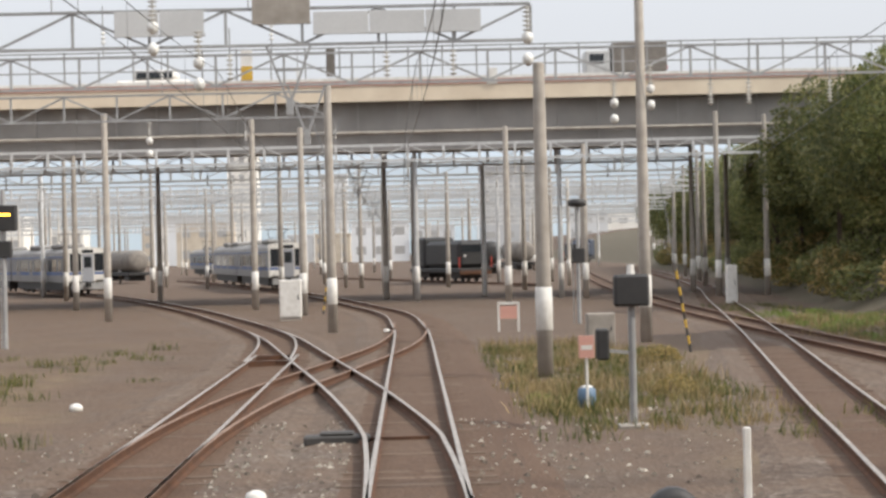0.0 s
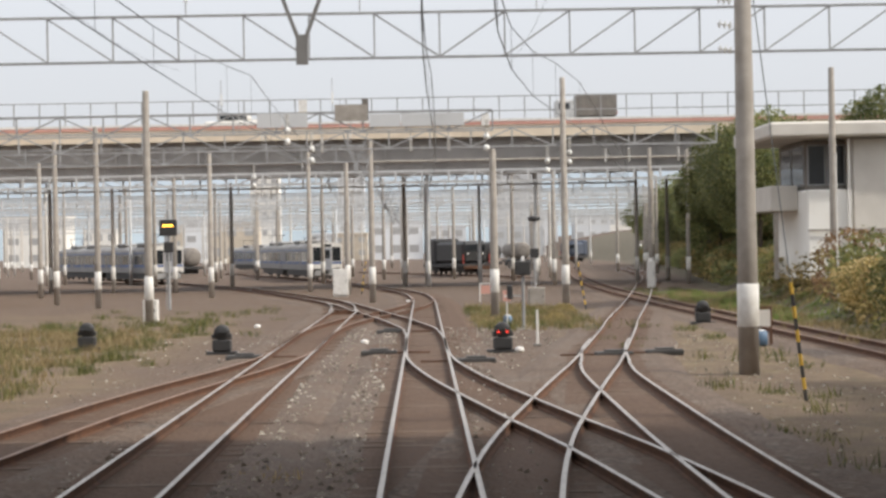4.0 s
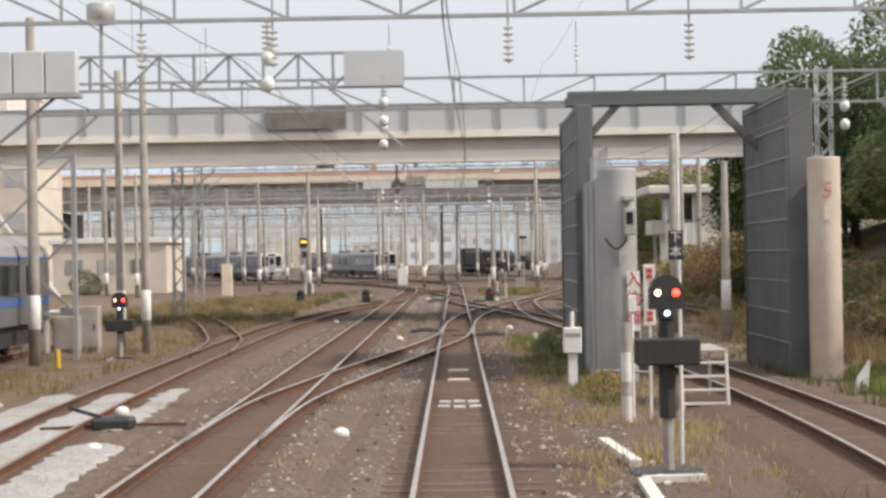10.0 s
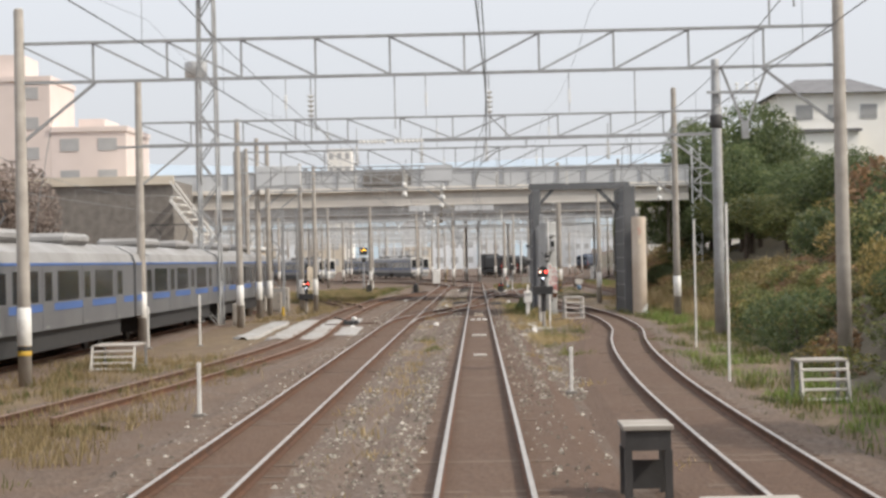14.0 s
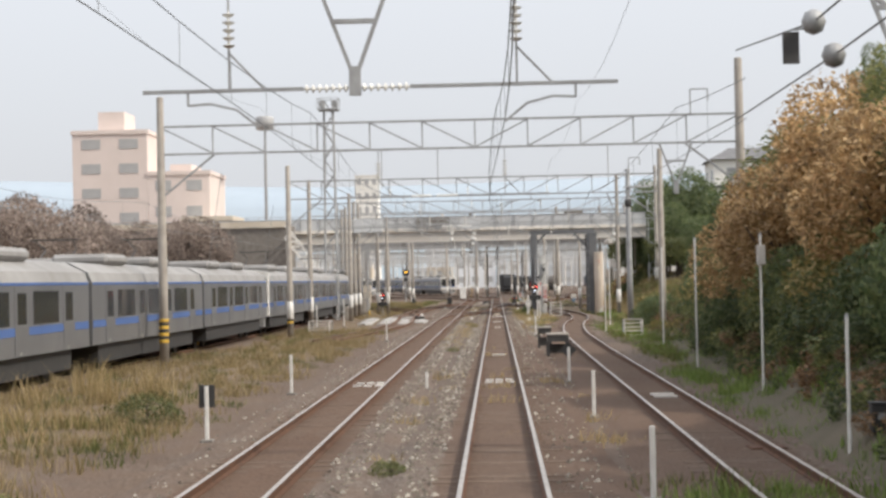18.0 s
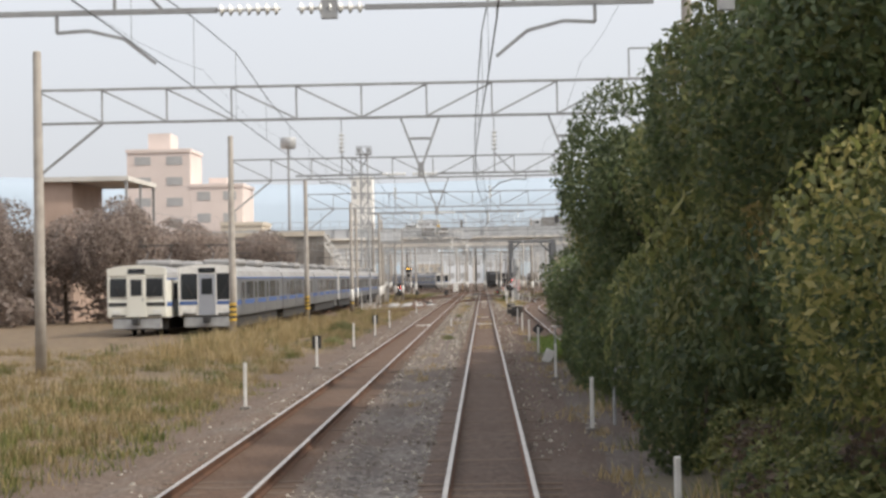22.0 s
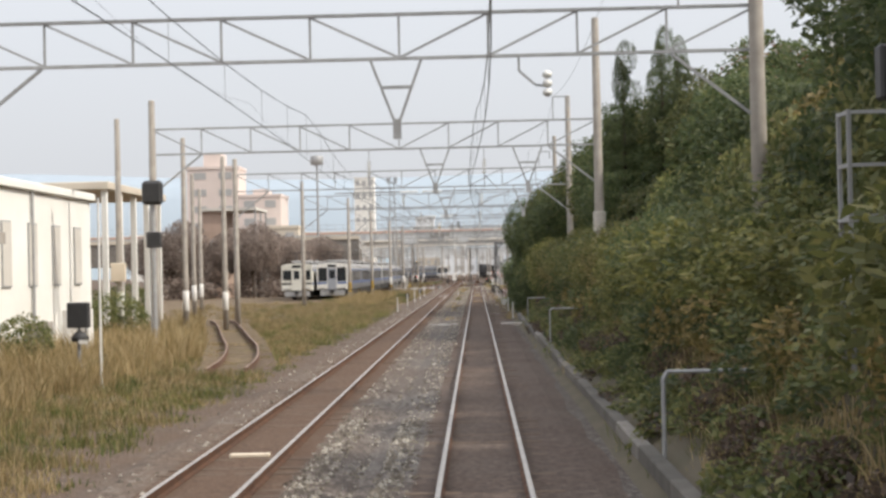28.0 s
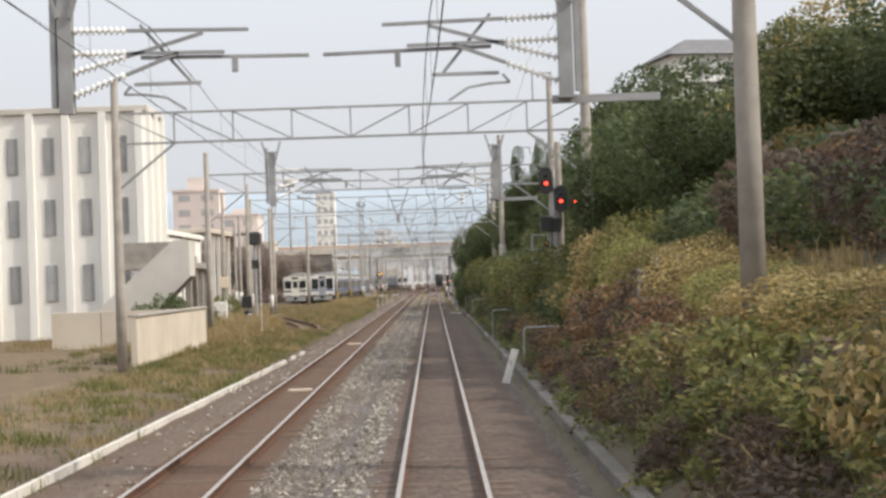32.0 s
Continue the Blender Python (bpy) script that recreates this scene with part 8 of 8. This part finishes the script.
# ---- plants along the left side ----
rng = random.Random(31)
for k in range(44):
    x, y = rng.uniform(-35, -22.4), rng.uniform(-112, -14)
    if -37 < x < -25 and -93 < y < -79:
        continue
    tree(x, y, rng.uniform(6.2, 8.6), rng.uniform(2.2, 3.0), LEAF_BARE, 400 + k)
    scrub(x + 2, y + rng.uniform(-3, 3), rng.uniform(2.0, 2.8), rng.uniform(2.0, 3.4), LEAF_BARE, 6000 + k, True)
for x, y, r, h, m in ((-33, 88, 1.5, 2.6, LEAF_DARK), (-12.4, -264, 1.1, 3.1, LEAF_DARK), (-13.6, -265, 0.9, 2.4, LEAF_DARK), (-14, -253, 1.1, 2.6, LEAF_MID), (-13.6, -244, 1.0, 2.0, LEAF_MID), (-14.5, -226, 1.2, 2.4, LEAF_MID), (5.0, 64, 0.5, 0.8, LEAF_GOLD), (6.3, 74, 0.7, 0.9, LEAF_GOLD), (2.3, 63, 0.35, 0.6, LEAF_YELLOW), (2.7, -15.5, 0.55, 1.2, LEAF_DARK), (2.6, -12.5, 0.5, 1.0, LEAF_DARK), (-1.6, -125, 0.25, 0.35, LEAF_GOLD), (-1.7, -138, 0.4, 0.7, LEAF_MID), (-1.9, -94, 0.35, 0.55, LEAF_MID), (-1.5, -58, 0.3, 0.6, LEAF_MID), (-7.4, -128, 0.8, 1.0, LEAF_MID), (-6.8, -142, 0.7, 0.8, LEAF_MID), (3.0, -29, 0.5, 1.0, LEAF_GOLD), (9.6, -62, 1.5, 2.4, LEAF_DARK), (9.4, -58, 1.3, 2.0, LEAF_DARK), (-20, -205, 1.8, 2.2, LEAF_MID), (-24, -180, 2.2, 2.6, LEAF_MID)):
    bush(x, y, r, h, m, int(abs(x * 7 + y)))


link_scrub()


def grass(name, label, boxes, n, h0, h1, mat, seed, clump=True):
    """Blades of grass scattered in patches, as one mesh."""
    r = np.random.default_rng(seed)
    area = np.array([(b[1] - b[0]) * (b[3] - b[2]) * (b[4] if len(b) > 4 else 1) for b in boxes])
    pick = r.choice(len(boxes), n, p=area / area.sum())
    B = np.array([b[:4] for b in boxes])[pick]
    x = B[:, 0] + (B[:, 1] - B[:, 0]) * r.uniform(0, 1, n)
    y = B[:, 2] + (B[:, 3] - B[:, 2]) * r.uniform(0, 1, n)
    if clump:
        k = max(4, n // 45)
        cx, cy = x[:k], y[:k]
        j = r.integers(0, k, n)
        x, y = cx[j] + r.normal(0, 0.22, n), cy[j] + r.normal(0, 0.3, n)
        scale = r.uniform(0.5, 1.25, k)[j]
    else:
        scale = np.ones(n)
    z = height(x, y) - 0.02
    h = r.uniform(h0, h1, n) * scale
    old = np.abs(x - lerp_at(y, OLD_SIDING)) < np.where((y < -196) & (y > -246), 1.25, 0)
    h = np.where(old, h * 0.12, h)
    a = r.uniform(0, 6.28, n)
    lean = r.normal(0, 0.32, (n, 2)) * h[:, None]
    w = 0.005 + 0.008 * r.uniform(0, 1, n) + 0.008 * h
    co = np.empty((n, 5, 3))
    ux, uy = np.cos(a) * w, np.sin(a) * w
    co[:, 0] = np.stack([x - ux, y - uy, z], 1)
    co[:, 1] = np.stack([x + ux, y + uy, z], 1)
    co[:, 2] = np.stack([x + ux * 0.7 + lean[:, 0] * 0.4, y + uy * 0.7 + lean[:, 1] * 0.4, z + h * 0.6], 1)
    co[:, 3] = np.stack([x - ux * 0.7 + lean[:, 0] * 0.4, y - uy * 0.7 + lean[:, 1] * 0.4, z + h * 0.6], 1)
    co[:, 4] = np.stack([x + lean[:, 0], y + lean[:, 1], z + h * 0.95], 1)
    i = np.arange(n)[:, None] * 5
    quads = (i + np.array([[0, 1, 2, 3]])).tolist()
    tris = (i + np.array([[3, 2, 4]])).tolist()
    me = bpy.data.meshes.new(name)
    me.from_pydata(co.reshape(-1, 3).tolist(), [], quads + tris)
    me.materials.append(mat)
    return tagged(new(name, me), label, "grass", kind="stuff")


grass("dry_grass", "low dry golden grass beside the tracks", [(-12.5, -6.2, -130, -60), (-13, -6.5, -175, -128, 1.3), (-15, -6.6, -275, -175, 1.3), (-22, -12.5, -270, -150, 0.5), (-20, -8.8, 15, 62, 1.3), (-12.5, -8.6, -28, 15, 0.6), (8.6, 14, -50, 10, 0.9), (12, 19, 10, 95, 1.0), (2.2, 6.2, 58, 82, 1.8)], 150000, 0.12, 0.4, GRASS_DRY, 3)
grass("green_grass", "rough green grass and weeds", [(-12.5, -6.2, -135, -60, 0.6), (-15, -6.4, -290, -130), (-18, -8.5, 15, 70, 1.5), (5.4, 9.5, -110, -45, 1.6), (2.0, 5.6, -160, -138, 1), (7.5, 13, -60, -12, 1.6), (2.0, 6.4, 57, 80, 3.0), (-16, -6, 40, 85, 0.4), (5.2, 9.5, 14, 60, 0.5), (3.2, 4.1, -47.5, -44, 4), (-2.3, -1.7, -52.5, -50, 4), (12.8, 17, 30, 110, 1.0)], 76000, 0.1, 0.35, GRASS_GREEN, 4)
LUSH = leafy("lush_grass", (0.08, 0.13, 0.025), (0.15, 0.21, 0.045), (0.24, 0.29, 0.08))
grass("lush_grass", "bright green grass growing over the end of the siding", [(2.3, 5.2, -156, -141, 2), (4.8, 7.0, -142, -112, 0.8), (6.0, 8.2, -110, -60, 0.35), (8.2, 11.5, -46, -24, 1.2), (13.2, 18, 58, 100, 0.5)], 36000, 0.12, 0.34, LUSH, 5)
grass("tall_grass", "tall dry golden grass in front of the buildings", [(-13.5, -9.2, -266, -222, 1), (-16, -12, -262, -200, 0.6), (-11.5, -8.5, -160, -120, 0.3), (10.2, 14.5, -40, 8, 1.1)], 34000, 0.4, 1.0, GRASS_DRY, 15)
grass("verge_grass", "matted green and brown grass at the edge of the second track", [(-10, -5.9, -300, -250, 1.2), (-10, -5.9, -250, -170, 1), (-10.3, -6.1, -340, -300, 0.8)], 42000, 0.08, 0.3, GRASS_GREEN, 35)
grass("verge_straw", "matted straw at the edge of the second track", [(-10, -6.1, -300, -170, 1), (-10.3, -6.3, -340, -300, 0.6)], 26000, 0.1, 0.32, GRASS_DRY, 36)
grass("rank_weeds", "green weeds at the foot of the wash plant", [(1.7, 3.0, -23, -4, 1), (2.4, 3.4, -31, -25, 0.6), (1.9, 3.2, -62, -44, 0.3)], 4000, 0.1, 0.34, GRASS_GREEN, 25)
grass("track_weeds", "sparse weeds and straw between the tracks", [(-2.4, -1.2, -200, 20), (1.3, 2.6, -200, 20), (1.9, 3.4, -53.5, -48, 14), (1.4, 4.2, -42, -20, 5), (2.0, 3.2, 55, 75, 3), (-0.4, 0.4, -200, -90, 0.6)], 12000, 0.08, 0.3, GRASS_DRY, 6)
grass("bank_grass", "dark straw and creepers at the foot of the bank", [(2.5, 6.5, -345, -150), (2.5, 4.5, -345, -200, 1.5)], 36000, 0.15, 0.4, GRASS_GREEN, 7)
grass("bank_straw", "long pale straw on the bank", [(3.0, 7.5, -345, -265, 1.5), (2.6, 5.0, -265, -160, 0.5)], 22000, 0.2, 0.7, GRASS_DRY, 8)


def loose_stones(n, boxes, seed):
    r = np.random.default_rng(seed)
    base = np.array([(1, 0, 0), (-0.5, 0.87, 0), (-0.5, -0.87, 0), (0, 0, 0.8)])
    area = np.array([(b[1] - b[0]) * (b[3] - b[2]) * b[4] for b in boxes])
    pick = r.choice(len(boxes), n, p=area / area.sum())
    B = np.array([b[:4] for b in boxes])[pick]
    x = B[:, 0] + (B[:, 1] - B[:, 0]) * r.uniform(0, 1, n)
    y = B[:, 2] + (B[:, 3] - B[:, 2]) * r.uniform(0, 1, n)
    s = 0.02 + 0.05 * r.uniform(0, 1, n) ** 3
    a = r.uniform(0, 6.28, n)
    ca, sa = np.cos(a), np.sin(a)
    co = np.empty((n, 4, 3))
    for k in range(4):
        px, py, pz = base[k]
        co[:, k, 0] = x + s * (px * ca - py * sa) * r.uniform(0.7, 1.3, n)
        co[:, k, 1] = y + s * (px * sa + py * ca) * r.uniform(0.7, 1.3, n)
        co[:, k, 2] = pz * s
    inbed = (np.abs(x) < 1.5) | (np.abs(x + 3.62) < 1.5)
    co[:, :, 2] += np.where(inbed, -0.155, height(x, y))[:, None]
    i = np.arange(n)[:, None] * 4
    f = np.concatenate([i + np.array([[0, 1, 3]]), i + np.array([[1, 2, 3]]), i + np.array([[2, 0, 3]])]).tolist()
    me = bpy.data.meshes.new("loose_stones")
    me.from_pydata(co.reshape(-1, 3).tolist(), [], f)
    me.materials.append(STONE)
    tagged(new("loose_stones", me), "pale loose ballast stones scattered over the yard", "stones", kind="stuff")


loose_stones(50000, [(1.2, 2.7, -78, -30, 5), (-2.4, -1.0, -150, -70, 3), (-2.6, -1.1, -340, -262, 12), (-2.7, -0.9, -335, 60, 2.2), (0.7, 2.1, -190, 60, 1.2), (-5.6, -4.4, -335, 60, 0.8), (1.5, 9, -5, 75, 0.7), (-9, -5, -60, 60, 0.3)], 12)
